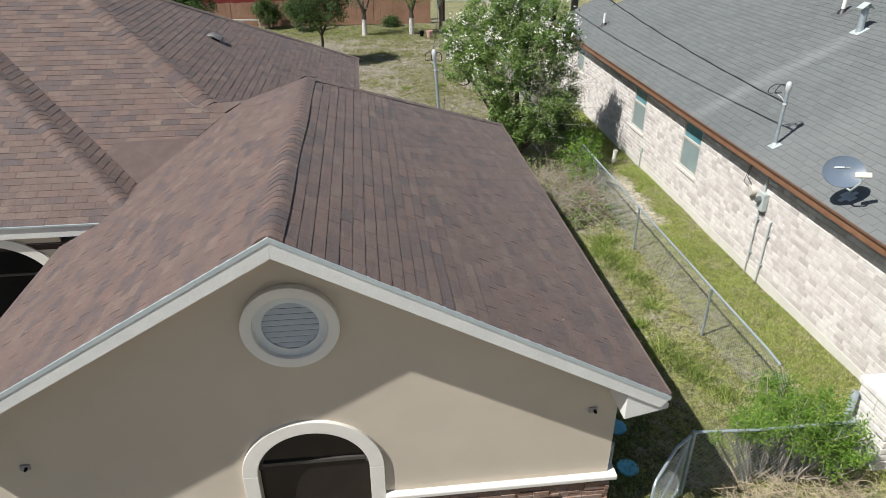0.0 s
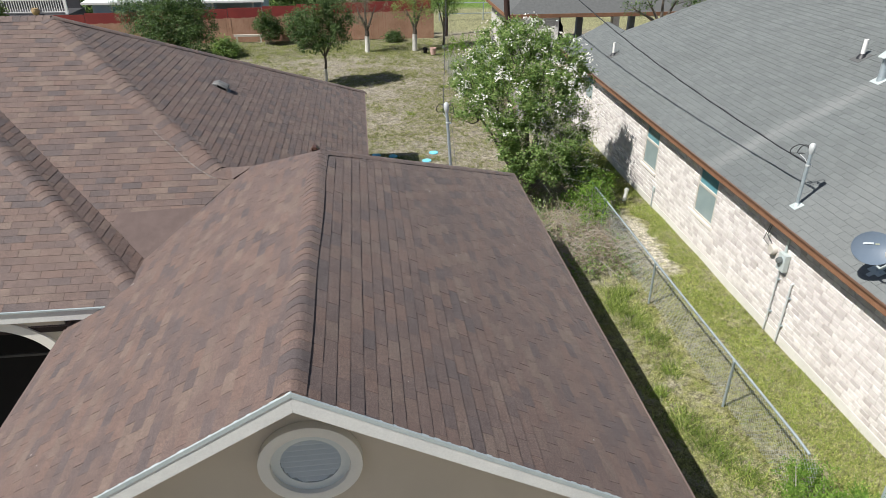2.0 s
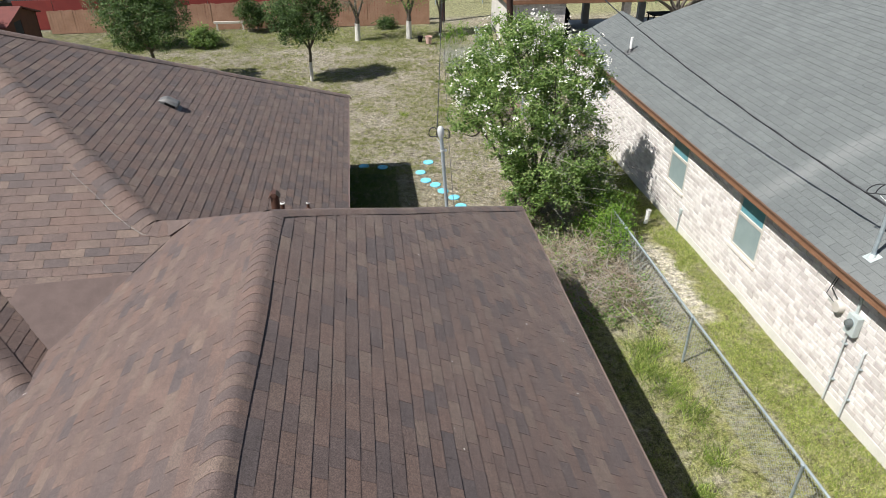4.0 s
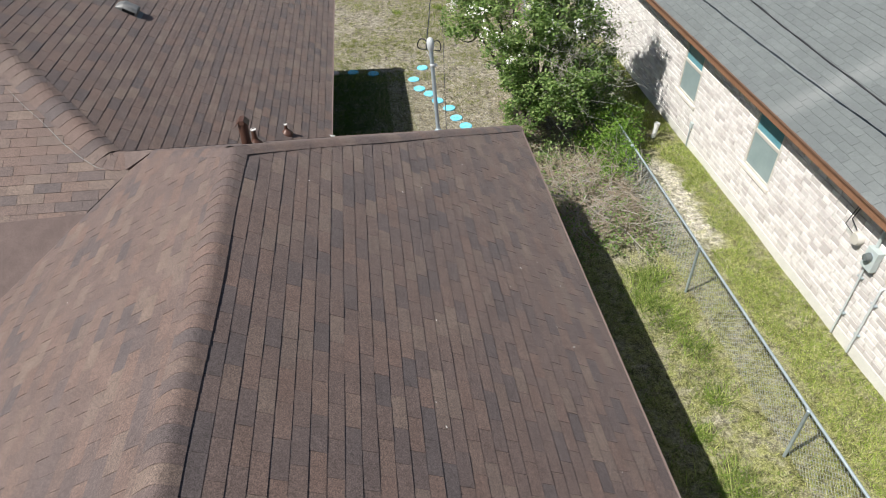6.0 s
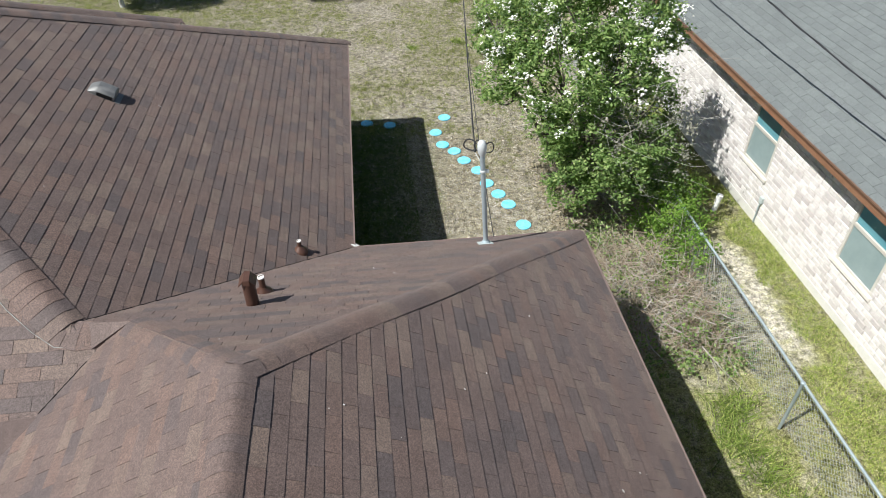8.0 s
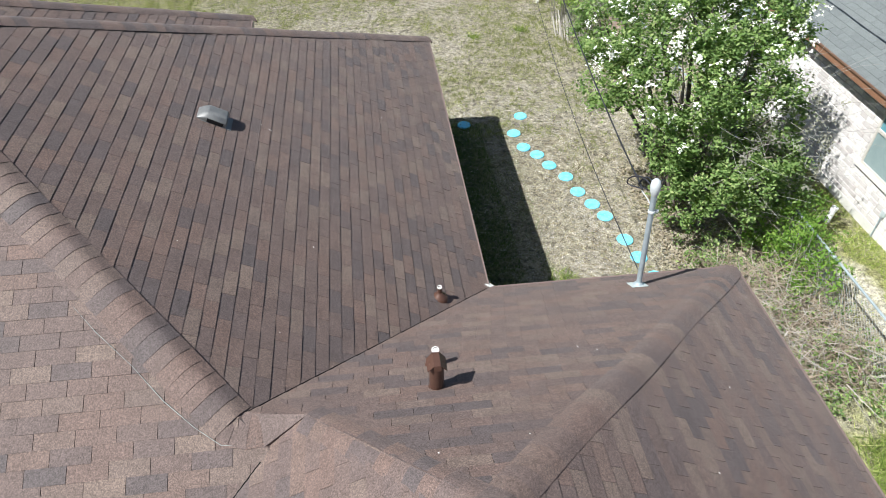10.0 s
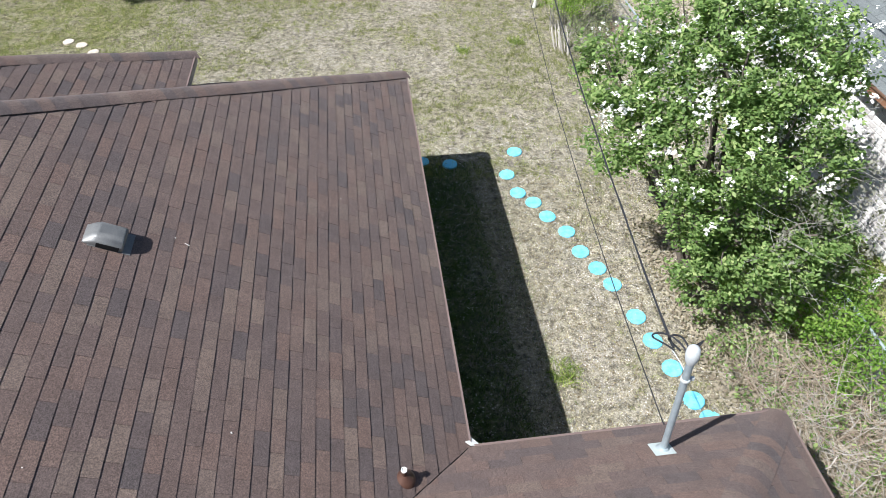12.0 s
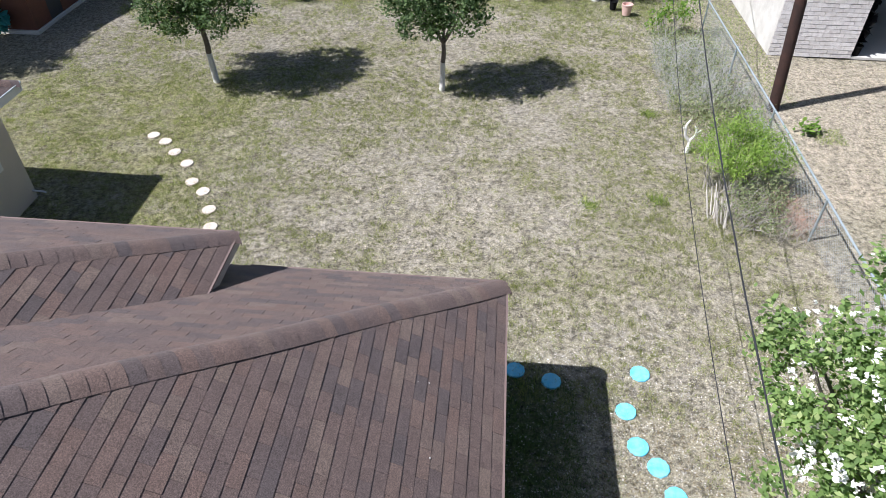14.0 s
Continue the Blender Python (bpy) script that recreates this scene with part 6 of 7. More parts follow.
def shrub(name, label, lobes, material, per, size, clump, at=(0, 0), stems=None, twig=TWIG, spread=0.09, slim=0.5):
    t = thing(name, label, "shrub", at=(at[0], at[1], 0))
    b = Build()
    for k, (x, y, z, q) in enumerate(lobes):
        for j in range(4):
            e = Vector((x, y, z)) + Vector(R.normal(0, 1, 3)).normalized() * q * 0.8
            e.z = max(e.z, 0.15)
            limb(b, (x * 0.5 + R.normal(0, 0.06), y * 0.5 + R.normal(0, 0.06), -0.02), e, 0.016, 0.004, tuple(R.normal(0, 0.07, 3)), 4, 5)
    b.done("branchwork", stems or twig, t, smooth=True)
    soup("foliage", leaves(R, lobe_points(lobes, per, 0.3), size, spread, clump, 0.7, slim), 4, material, t)
    return t


# behind, against the board fence
for x, y, h, w, mt, lab in ((-4.5, 41.4, 1.5, 0.95, LEAF_DARK, "dense climbing green bush in front of board fence"), (-2.6, 40.6, 1.6, 0.9, LEAF_DARK, "tall dark green bush against board fence"), (2.6, 41.5, 0.25, 0.7, LEAF_DARK, "low dark green plants along board fence"), (-6.5, 38.2, 0.75, 0.85, LEAF, "rounded yellow-green bush on lawn")):
    shrub("bush", lab, [(0, 0, h * 0.5, w * 0.7), (w * 0.4, 0.2, h * 0.6, w * 0.55), (-w * 0.4, 0.1, h * 0.7, w * 0.55), (0, 0, h, w * 0.5)], mt, 170, 0.055, 26, (x, y), spread=0.1)
shrub("bush", "large many-stemmed blue-green tree by the fence", [(0, 0, 1.1, 1.0), (-1.2, 0.1, 1.7, 0.9), (1.1, 0, 1.3, 0.9), (0.1, 0.3, 2.4, 1.2), (-0.9, 0, 3.1, 1.0), (0.8, 0.1, 2.9, 1.0), (-0.1, 0, 3.8, 1.0), (1.4, 0.2, 2.1, 0.8), (-1.7, 0.2, 2.5, 0.8)], BLUE_LEAF, 120, 0.06, 22, (-9.5, 38.6), stems=BARK, spread=0.14, slim=0.3)
shrub("bush", "feathery yellow-green shrub with pale cut stems", [(-0.55, 0.2, 1.0, 0.36), (-0.2, 0.15, 1.3, 0.42), (0.2, 0.3, 1.35, 0.42), (0.6, 0.1, 1.15, 0.4), (0.85, 0.0, 0.85, 0.38), (0.3, -0.3, 1.05, 0.4), (-0.2, -0.35, 0.95, 0.4), (0.1, 0.0, 0.7, 0.45), (0.55, 0.5, 0.95, 0.4)], FEATHER, 230, 0.045, 24, (5.4, 28.05), spread=0.085, slim=0.2)
shrub("bush", "leafy yellow-green shrub beside the chain-link fence", [(-0.35, 0, 0.55, 0.42), (0.1, 0.1, 0.85, 0.45), (0.35, 0.3, 0.6, 0.45), (0.5, -0.1, 0.95, 0.4)], LEAF_LIGHT, 55, 0.055, 16, (5.45, 36.3))
shrub("bush", "ragged grey-green weeds at the feathery shrub's foot", [(0, 0, 0.4, 0.36), (0.4, 0.1, 0.55, 0.4), (0.75, -0.1, 0.4, 0.36), (0.2, -0.35, 0.3, 0.3), (0.6, -0.5, 0.3, 0.3), (0.9, 0.5, 0.5, 0.4)], WEED, 170, 0.032, 14, (5.35, 27.0), slim=0.4)
for y, h in ((29.2, 0.45), (30.3, 0.6), (31.3, 0.7), (32.4, 0.5), (33.8, 0.4)):
    shrub("bush", "thin grey-green weeds along chain-link fence", [(0, 0, h * 0.6, 0.32), (0.12, 0.5, h * 0.5, 0.3), (-0.15, -0.4, h * 0.5, 0.3), (0.45, 0.1, h * 0.4, 0.26)], WEED, 46, 0.03, 12, (6.6, y), slim=0.4)
shrub("bush", "bright green shrub leaning on chain-link fence", [(0, 0, 0.65, 0.6), (0.35, 0.5, 0.7, 0.5), (-0.35, -0.4, 0.6, 0.5), (0.1, 0.9, 0.5, 0.5), (-0.5, 0.3, 0.45, 0.4), (-0.1, -0.5, 0.95, 0.42), (0.0, 0.2, 1.1, 0.45), (0.0, -1.1, 0.7, 0.4), (-0.25, -0.9, 0.45, 0.4)], LEAF_LIGHT, 120, 0.032, 24, (6.75, 17.3), spread=0.07)
shrub("vine", "mass of bright green vine over chain-link fence", [(-1.15, -0.28, 1.0, 0.13), (-0.85, -0.3, 1.02, 0.17), (-0.5, -0.32, 1.03, 0.2), (-0.1, -0.34, 1.03, 0.22), (0.3, -0.34, 1.02, 0.22), (-0.55, 0.0, 0.9, 0.3), (-0.1, 0.05, 0.92, 0.34), (0.4, 0.0, 0.9, 0.36), (0.7, -0.2, 0.78, 0.36), (0.4, 0.6, 0.5, 0.42), (0.65, 1.0, 0.45, 0.36), (0.0, 0.55, 0.42, 0.36), (0.45, 0.95, 0.5, 0.36), (0.6, 0.1, 0.95, 0.36), (-0.2, 0.35, 0.45, 0.32), (-0.7, -0.2, 0.98, 0.2), (-0.1, -0.28, 0.95, 0.3), (0.45, -0.3, 0.88, 0.32), (0.2, -0.36, 0.8, 0.3), (0.75, -0.35, 0.6, 0.3), (0.5, -0.5, 0.55, 0.3)], LEAF_LIGHT, 200, 0.03, 34, (6.25, 6.4), spread=0.05, slim=0.26)


def brush(name, label, cx, cy, sx, sy, high, count, long, r0=0.006, material=TWIG):
    """A tangle of dry twigs."""
    b = Build()
    for k in range(count):
        x, y = cx + R.uniform(-1, 1) * sx, cy + R.uniform(-1, 1) * sy
        z = abs(R.normal(0, 0.45)) * high
        a = R.uniform(0, 2 * math.pi)
        l = long * R.uniform(0.5, 1.4)
        e = (x + math.cos(a) * l, y + math.sin(a) * l, max(0.02, z + R.normal(0.05, 0.3) * high))
        limb(b, (x, y, max(0.0, z - 0.1)), e, r0 * R.uniform(0.6, 1.5), 0.002, tuple(R.normal(0, 0.1 * long, 3)), 4, 4)
    return tagged(b.done(name, material, smooth=True), label, "brush", kind="stuff")


brush("dry_brush", "tangled heap of dry brown twigs beside the fence", 5.85, 15.7, 0.85, 1.25, 0.65, 800, 0.5, 0.005, plain("brown_twigs", (0.25, 0.19, 0.135), (0.38, 0.31, 0.23), 4, 0.95, 0, 0.2))
brush("dry_brush", "grey dead stems lying over the twig heap", 5.9, 15.6, 0.9, 1.3, 0.75, 360, 0.6, 0.0045, plain("dead_stems", (0.34, 0.31, 0.255), (0.48, 0.445, 0.375), 4, 0.95, 0, 0.2))


def scrub(label, cx, cy, sx, sy, high, count, material, fork=5, r0=0.004):
    """Leafless plants whose thin stems fork upwards."""
    b = Build()
    for k in range(count):
        x, y = cx + R.uniform(-1, 1) * sx, cy + R.uniform(-1, 1) * sy
        g, h = float(lie(x, y)), high * R.uniform(0.5, 1.15)
        top = Vector((x + R.normal(0, 0.16), y + R.normal(0, 0.16), g + h * 0.6))
        limb(b, (x, y, g - 0.02), top, r0 * 1.3, r0 * 0.8, tuple(R.normal(0, 0.03, 3)), 3, 4)
        for j in range(fork):
            a = Vector((x, y, g)).lerp(top, R.uniform(0.35, 1.0))
            e = a + Vector((R.normal(0, 0.2), R.normal(0, 0.2), R.uniform(0.05, 0.5) * h))
            limb(b, a, e, r0 * 0.7, 0.0012, tuple(R.normal(0, 0.03, 3)), 3, 3)
    return tagged(b.done("dry_scrub", material, smooth=True), label, "scrub", kind="stuff")


scrub("thin grey leafless scrub along the fence", 5.7, 33.2, 0.9, 1.75, 0.85, 280, plain("grey_twigs", (0.34, 0.345, 0.315), (0.48, 0.485, 0.45), 4, 0.95), 7, 0.0032)
scrub("grey dead stalks among weeds below the shrub", 5.8, 26.9, 0.75, 0.7, 0.75, 70, plain("bleached_stalks", (0.34, 0.31, 0.27), (0.46, 0.43, 0.38), 4, 0.95), 5, 0.0032)
scrub("reddish-brown dry twigs against chain-link fence", 6.5, 27.0, 0.24, 0.5, 0.75, 34, plain("red_twigs", (0.34, 0.2, 0.15), (0.48, 0.31, 0.24), 4, 0.95), 6, 0.0045)
brush("dry_brush", "thick pale dead sticks on the twig heap", 5.8, 15.3, 0.8, 1.0, 0.75, 90, 0.75, 0.009, TWIG)
brush("dry_stalks", "flattened dry tan stalks below the vine", 6.2, 5.75, 0.95, 0.4, 0.4, 500, 0.35, 0.004, plain("tan_stalks", (0.4, 0.33, 0.23), (0.5, 0.42, 0.3), 4, 0.95))
soup("fallen_leaves", leaves(R, np.stack([R.uniform(4.6, 6.9, 2200), R.uniform(14.4, 20.5, 2200), np.full(2200, 0.02)], 1), 0.035, (0.1, 0.1, 0.012), 4, 0.15), 4, leaf_material("leaf_litter", (0.2, 0.16, 0.12), (0.46, 0.4, 0.33)), kind="stuff", label="dry brown fallen leaves under tree", category="leaf litter")
chips = scatter(3400, 1.3, 5.4, 15.0, 23.6)
soup("shell_chips", leaves(R, np.column_stack([chips, lie(chips[:, 0], chips[:, 1]) + 0.012]), 0.0095, (0.05, 0.05, 0.003), 1, 0.2, 0.8), 4, plain("bleached_shell", (0.52, 0.49, 0.44), (0.72, 0.69, 0.63), 9, 0.8), kind="stuff", label="small white shell and stone chips on soil", category="chips")
chips = scatter(2600, 2.2, 5.8, 14.6, 22.0)
soup("leaf_litter", leaves(R, np.column_stack([chips, lie(chips[:, 0], chips[:, 1]) + 0.014]), 0.02, (0.06, 0.06, 0.004), 2, 0.2, 0.5), 4, leaf_material("brown_litter", (0.14, 0.1, 0.07), (0.36, 0.29, 0.22)), kind="stuff", label="brown dry leaf litter beside the tree", category="leaf litter")
soup("weeds", leaves(R, np.stack([R.uniform(4.7, 6.9, 420), R.uniform(13.9, 18.0, 420), np.abs(R.normal(0, 0.28, 420))], 1), 0.03, 0.06, 9, 0.8), 4, LEAF, kind="stuff", label="scattered green weeds among dry twigs", category="weeds")

soup("weeds", leaves(R, np.stack([R.uniform(4.9, 6.7, 900), R.uniform(30.5, 36.0, 900), R.uniform(0.02, 0.4, 900)], 1), 0.03, 0.08, 9, 0.8), 4, WEED, kind="stuff", label="green weeds growing through grey scrub", category="weeds")

# stump and cut pale stems
st = thing("cut_stump", "pale cut branching stump standing in lawn", "stump", at=(4.9, 29.55, 0))
for a, e, q, r0 in (((0, 0, -0.05), (0.02, 0.02, 0.3), (0.02, 0, 0), 0.055), ((0.02, 0.02, 0.26), (-0.12, 0.03, 0.52), (-0.05, 0, 0), 0.04), ((-0.12, 0.03, 0.5), (-0.07, 0.05, 0.78), (-0.04, 0, 0), 0.03), ((0.02, 0.02, 0.28), (0.1, 0.0, 0.55), (0.05, 0, 0), 0.036),
                    ((0.1, 0.0, 0.53), (0.05, 0.0, 0.66), (0.02, 0, 0), 0.026), ((0.1, 0, 0.5), (0.2, -0.02, 0.58), (0, 0, -0.02), 0.022), ((-0.12, 0.03, 0.5), (-0.2, 0.0, 0.62), (0, 0, 0), 0.02)):
    b = Build()
    limb(b, a, e, r0, r0 * 0.7, q, 5, 8)
    b.done("stem", LIME, st, smooth=True)
for bx, by, tx, ty, n in ((4.96, 27.08, -0.03, 0.22, 7), (5.1, 26.78, -0.05, 0.16, 8)):
    st = thing("cut_stump", "bundle of pale cut stems at the shrub's foot", "stump", "cut stem bundles", at=(bx, by, 0))
    for k in range(n):
        x, y = 0.07 * math.sin(k * 2.2), 0.07 * math.cos(k * 3.1)
        b = Build()
        limb(b, (x, y, -0.06), (x * 1.4 + tx + 0.07 * math.sin(k * 4.7), y * 1.8 + ty + 0.05 * math.cos(k * 2.9), 0.46 + 0.12 * math.sin(k * 1.9)), 0.016, 0.011, (0.03 * math.sin(k * 3.3), 0, 0), 3, 7)
        b.done("stem", CUT_STEM, st, smooth=True)

# ---- grass ----


def lawn(name, label, parts, material):
    v = np.concatenate([blades(R, scatter(n, *area, least), h, w, 0.8, lie) for n, area, least, h, w in parts])
    soup(name, v, 3, material, kind="stuff", label=label, category="grass")


def clumps(count, per, area, least, spread, high, wide):
    p = np.repeat(scatter(count, *area, least), per, axis=0)
    return blades(R, p + R.normal(0, spread, p.shape), high, wide, 0.9, lie)


lawn("green_grass", "short green grass tufts beside the walls and fence", [
    (9000, (7.6, 8.75, 4.0, 24.0), 0.45, 0.06, 0.006), (46000, (3.6, 6.6, 4.0, 15.0), 0.48, 0.045, 0.006),
    (12000, (-12, 6.6, 36.0, 42.0), 0.4, 0.09, 0.008), (5000, (6.9, 8.2, 32.0, 41.0), 0.35, 0.07, 0.006), (700, (8.1, 8.8, 30.2, 30.9), 0.0, 0.06, 0.006), (16000, (-12, -4.5, 24.0, 33.0), 0.45, 0.05, 0.006)], BLADE)
# darker blades where the eaves' shadow falls, shade carried by their colour
lawn("damp_grass", "deep green grass beside the walls, darkened for eave shade", [(34000, (0.3, 1.9, 14.6, 22.6), 0.3, 0.05, 0.006), (7000, (1.5, 2.5, 14.6, 22.6), 0.45, 0.04, 0.006), (26000, (3.6, 4.8, 4.0, 14.6), 0.35, 0.06, 0.006)], SHADE_BLADE)
lawn("sunny_grass", "bright yellow-green grass strip along the brick wall", [(60000, (7.6, 8.75, 4.0, 24.0), 0.4, 0.055, 0.006), (20000, (6.4, 8.0, 4.0, 24.0), 0.5, 0.055, 0.006)], SUNNY)
lawn("dry_grass", "short dry straw-coloured grass", [
    (44000, (3.6, 8.7, 4.0, 22.0), 0.0, 0.05, 0.005), (42000, (-12, 6.6, 22.0, 41.0), 0.3, 0.04, 0.006), (12000, (6.8, 14, 27.5, 36.0), 0.0, 0.04, 0.006), (4000, (1.6, 3.2, 14.8, 22.4), 0.0, 0.04, 0.008)], STRAW)
soup("grass_clumps", np.concatenate([clumps(16000, 20, (-12, 6.6, 22.0, 41.0), 0.53, 0.05, 0.06, 0.006), clumps(15000, 12, (-12, 6.6, 22.0, 41.0), 0.42, 0.028, 0.04, 0.006), clumps(2600, 14, (3.4, 6.6, 4.0, 22.0), 0.5, 0.035, 0.05, 0.006)]), 3, OLIVE,
     kind="stuff", label="small dull green grass clumps scattered over dry lawn", category="grass")
tufts = [(6.0, 12.6, 0.35), (6.15, 12.2, 0.3), (6.35, 11.6, 0.3), (6.3, 13.4, 0.28), (6.05, 13.3, 0.3), (5.9, 12.9, 0.25), (6.2, 10.6, 0.22), (5.75, 9.2, 0.3), (5.9, 8.8, 0.3), (6.1, 8.4, 0.3), (6.3, 7.9, 0.28), (2.5, 27.2, 0.16), (3.9, 27.5, 0.18), (5.7, 10.0, 0.2), (2.55, 17.2, 0.22), (4.3, 31.3, 0.16)]
v = []
for x, y, h in tufts:
    p = np.array([x, y]) + R.normal(0, 0.45 * h + 0.03, (240, 2))
    v.append(blades(R, p, h * 0.55, 0.008, 1.2, lie))
soup("grass_tufts", np.concatenate(v), 3, BLADE, kind="stuff", label="long green grass tufts beside the fence", category="grass")

# ---- beyond the lawn ----
board = None
bf = thing("board_fence", "tall brown cedar board fence at the back of the lawn", "fence")
r = random.Random(3)
x = -15.0
while x < 5.0:
    if board is None:
        board = Build().add([(0, 0, 0), (0.138, 0, 0), (0.138, 0, 1.78), (0.11, 0, 1.82), (0.028, 0, 1.82), (0, 0, 1.78), (0, 0.018, 0), (0.138, 0.018, 0), (0.138, 0.018, 1.78), (0.11, 0.018, 1.82), (0.028, 0.018, 1.82), (0, 0.018, 1.78)],
                            [(0, 1, 2, 3, 4, 5), (11, 10, 9, 8, 7, 6)] + [(k, k + 6, (k + 1) % 6 + 6, (k + 1) % 6) for k in range(6)]).mesh("board", FENCE_WOOD)
    ob = new("board", board)
    ob.parent = bf
    ob.matrix_basis = pose(x, 42.3 + r.uniform(-0.004, 0.004), -0.02, r.uniform(-0.3, 0.3), r.uniform(-0.25, 0.25), 0) @ Matrix.Diagonal((1, 1, 0.63 + 0.0132 * (x + 15) + r.uniform(-0.015, 0.015), 1))
    x += 0.143
for z in (0.4, 0.95):
    Build().beam((-15, 42.36, z), (5.0, 42.36, z), 0.04, 0.09).done("rail", BROWN_WOOD, bf)
rf = thing("red_fence", "long dark red board fence behind the brown one", "fence")
for k in range(11):
    Build().box(-17 + 2.0 * k, -17 + 2.0 * k + 1.97, 43.3, 43.34, 0, 1.5 + 0.05 * k + 0.02 * math.sin(k)).done("panel", RED_WOOD, rf)
tagged(Build().box(-6.6, -4.95, 41.95, 42.05, 0.34, 0.46).box(-6.5, -6.4, 41.96, 42.04, -0.02, 0.34).box(-5.15, -5.05, 41.96, 42.04, -0.02, 0.34).done("fence_plank", CUT_STEM, bevel=0.01), "pale weathered plank low on the board fence", "plank")
for px, py, rad, mt, lab in ((4.5, 37.75, 0.17, plain("pink_pot", (0.55, 0.36, 0.32), (0.62, 0.43, 0.38)), "pale pink plastic plant pot on lawn"), (4.12, 38.2, 0.13, DARK, "small black plastic pot on lawn")):
    pot = tagged(Build().lathe([(rad * 0.75, 0), (rad, rad * 1.9), (rad * 1.08, rad * 1.9), (rad * 1.08, rad * 2.1), (rad * 0.92, rad * 2.1), (rad * 0.9, rad * 1.6), (0.0, rad * 1.6)], 20, Matrix.Translation((px, py, 0))).done("plant_pot", mt, smooth=True), lab, "pot")


WHITE_ROOF = plain("white_metal_roof", (0.66, 0.7, 0.71), (0.74, 0.78, 0.79), 2, 0.45)
BLUE_WALL = plain("pale_blue_siding", (0.4, 0.5, 0.6), (0.47, 0.57, 0.66), 3, 0.8)
fh = thing("far_house", "pale blue house with white ribbed metal roof behind fences", "building")
Build().box(-15.0, -8.2, 44.8, 50.0, -0.05, 1.98).box(-8.2, -5.4, 46.6, 50.0, -0.05, 1.98).done("wall", BLUE_WALL, fh)
b = Build().slab([(-15.45, 44.4, 1.98), (-5.0, 44.4, 1.98), (-6.6, 47.4, 3.0), (-13.8, 47.4, 3.0)], (0, 0, -0.05)).slab([(-13.8, 47.4, 3.0), (-6.6, 47.4, 3.0), (-5.0, 50.4, 1.98), (-15.45, 50.4, 1.98)], (0, 0, -0.05))
b.slab([(-15.45, 44.4, 1.98), (-13.8, 47.4, 3.0), (-15.45, 50.4, 1.98)], (0, 0, -0.05)).slab([(-5.0, 44.4, 1.98), (-5.0, 50.4, 1.98), (-6.6, 47.4, 3.0)], (0, 0, -0.05))
far_roof = b.done("roof", WHITE_ROOF, fh, "white ribbed metal roof")
for k in range(20):
    x = -13.7 + 0.37 * k
    Build().beam((x, 44.4, 2.0), (x, 47.35, 3.0), 0.03, 0.04).done("rib", WHITE_ROOF, far_roof)
Build().beam((-15.45, 44.38, 1.93), (-5.0, 44.38, 1.93), 0.03, 0.12).done("fascia", PVC, fh)
for x in (-8.1, -5.75, -5.2):
    Build().box(x, x + 0.1, 44.6, 44.7, -0.05, 1.93).done("porch_post", PVC, fh)
for x in (-13.9, -11.4):
    wd = Build().box(x, x + 1.0, 44.76, 44.8, 0.85, 1.75).done("window", TRIM, fh)
    Build().box(x + 0.06, x + 0.94, 44.75, 44.76, 0.91, 1.69).done("pane", TEAL_BLIND, wd)
pr = thing("porch", "dark raised porch with white metal railing", "porch")
# deck and back wall take the near-black shade colour
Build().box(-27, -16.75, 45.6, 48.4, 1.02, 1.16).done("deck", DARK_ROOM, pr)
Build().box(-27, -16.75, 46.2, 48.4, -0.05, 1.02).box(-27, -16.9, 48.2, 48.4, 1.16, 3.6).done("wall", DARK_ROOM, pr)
Build().box(-16.95, -16.8, 45.75, 45.9, 1.16, 3.4).done("post", PVC, pr)
Build().beam((-27, 45.85, 1.98), (-16.9, 45.85, 1.98), 0.05, 0.06).beam((-27, 45.85, 1.3), (-16.9, 45.85, 1.3), 0.04, 0.05).done("rail", PVC, pr)
for k in range(70):
    Build().box(-26.8 + 0.14 * k, -26.765 + 0.14 * k, 45.835, 45.865, 1.28, 1.97).done("picket", PVC, pr)
tagged(Build().lathe([(0.13, 0), (0.22, 0.14), (0.22, 0.26), (0.17, 0.36), (0.19, 0.38), (0.15, 0.38), (0.0, 0.3)], 18, pose(-18.6, 45.7, 1.16)).done("plant_pot", plain("ochre_pot", (0.3, 0.2, 0.09), (0.42, 0.3, 0.15)), smooth=True), "round ochre ceramic pot on the porch edge", "pot")
pf = thing("pipe_fence", "low grey pipe fence across the field", "fence")
for z in (0.42, 1.1):
    Build().tube([(6.0, 48.0, z), (30.0, 48.0, z)], 0.03, 8).done("rail", STEEL, pf, smooth=True)
for k in range(9):
    Build().tube([(6.0 + 3 * k, 48.0, -0.1), (6.0 + 3 * k, 48.0, 1.14)], 0.035, 8).done("post", STEEL, pf, smooth=True)

for x, y, h in ((-16.2, 52.5, 2.4), (-4.0, 52.0, 1.6), (-1.0, 53.5, 1.9), (2.4, 54.0, 1.5)):
    shrub("bush", "dark leafy trees beyond the red fence", [(0, 0, h * 0.5, 1.2), (1.2, 0.3, h * 0.7, 1.1), (-1.2, 0.2, h * 0.6, 1.1), (0.1, 0, h, 1.1)], LEAF_DARK, 60, 0.11, 14, (x, y), spread=0.25)
shrub("bush", "dark trees beyond the white railing", [(0, 0, 1.8, 2.0), (3.0, 0.5, 2.0, 2.2), (-3.0, 0.5, 1.6, 2.0), (6.0, 0, 1.4, 1.7)], LEAF_DARK, 30, 0.14, 16, (-23.5, 52.0), spread=0.3)

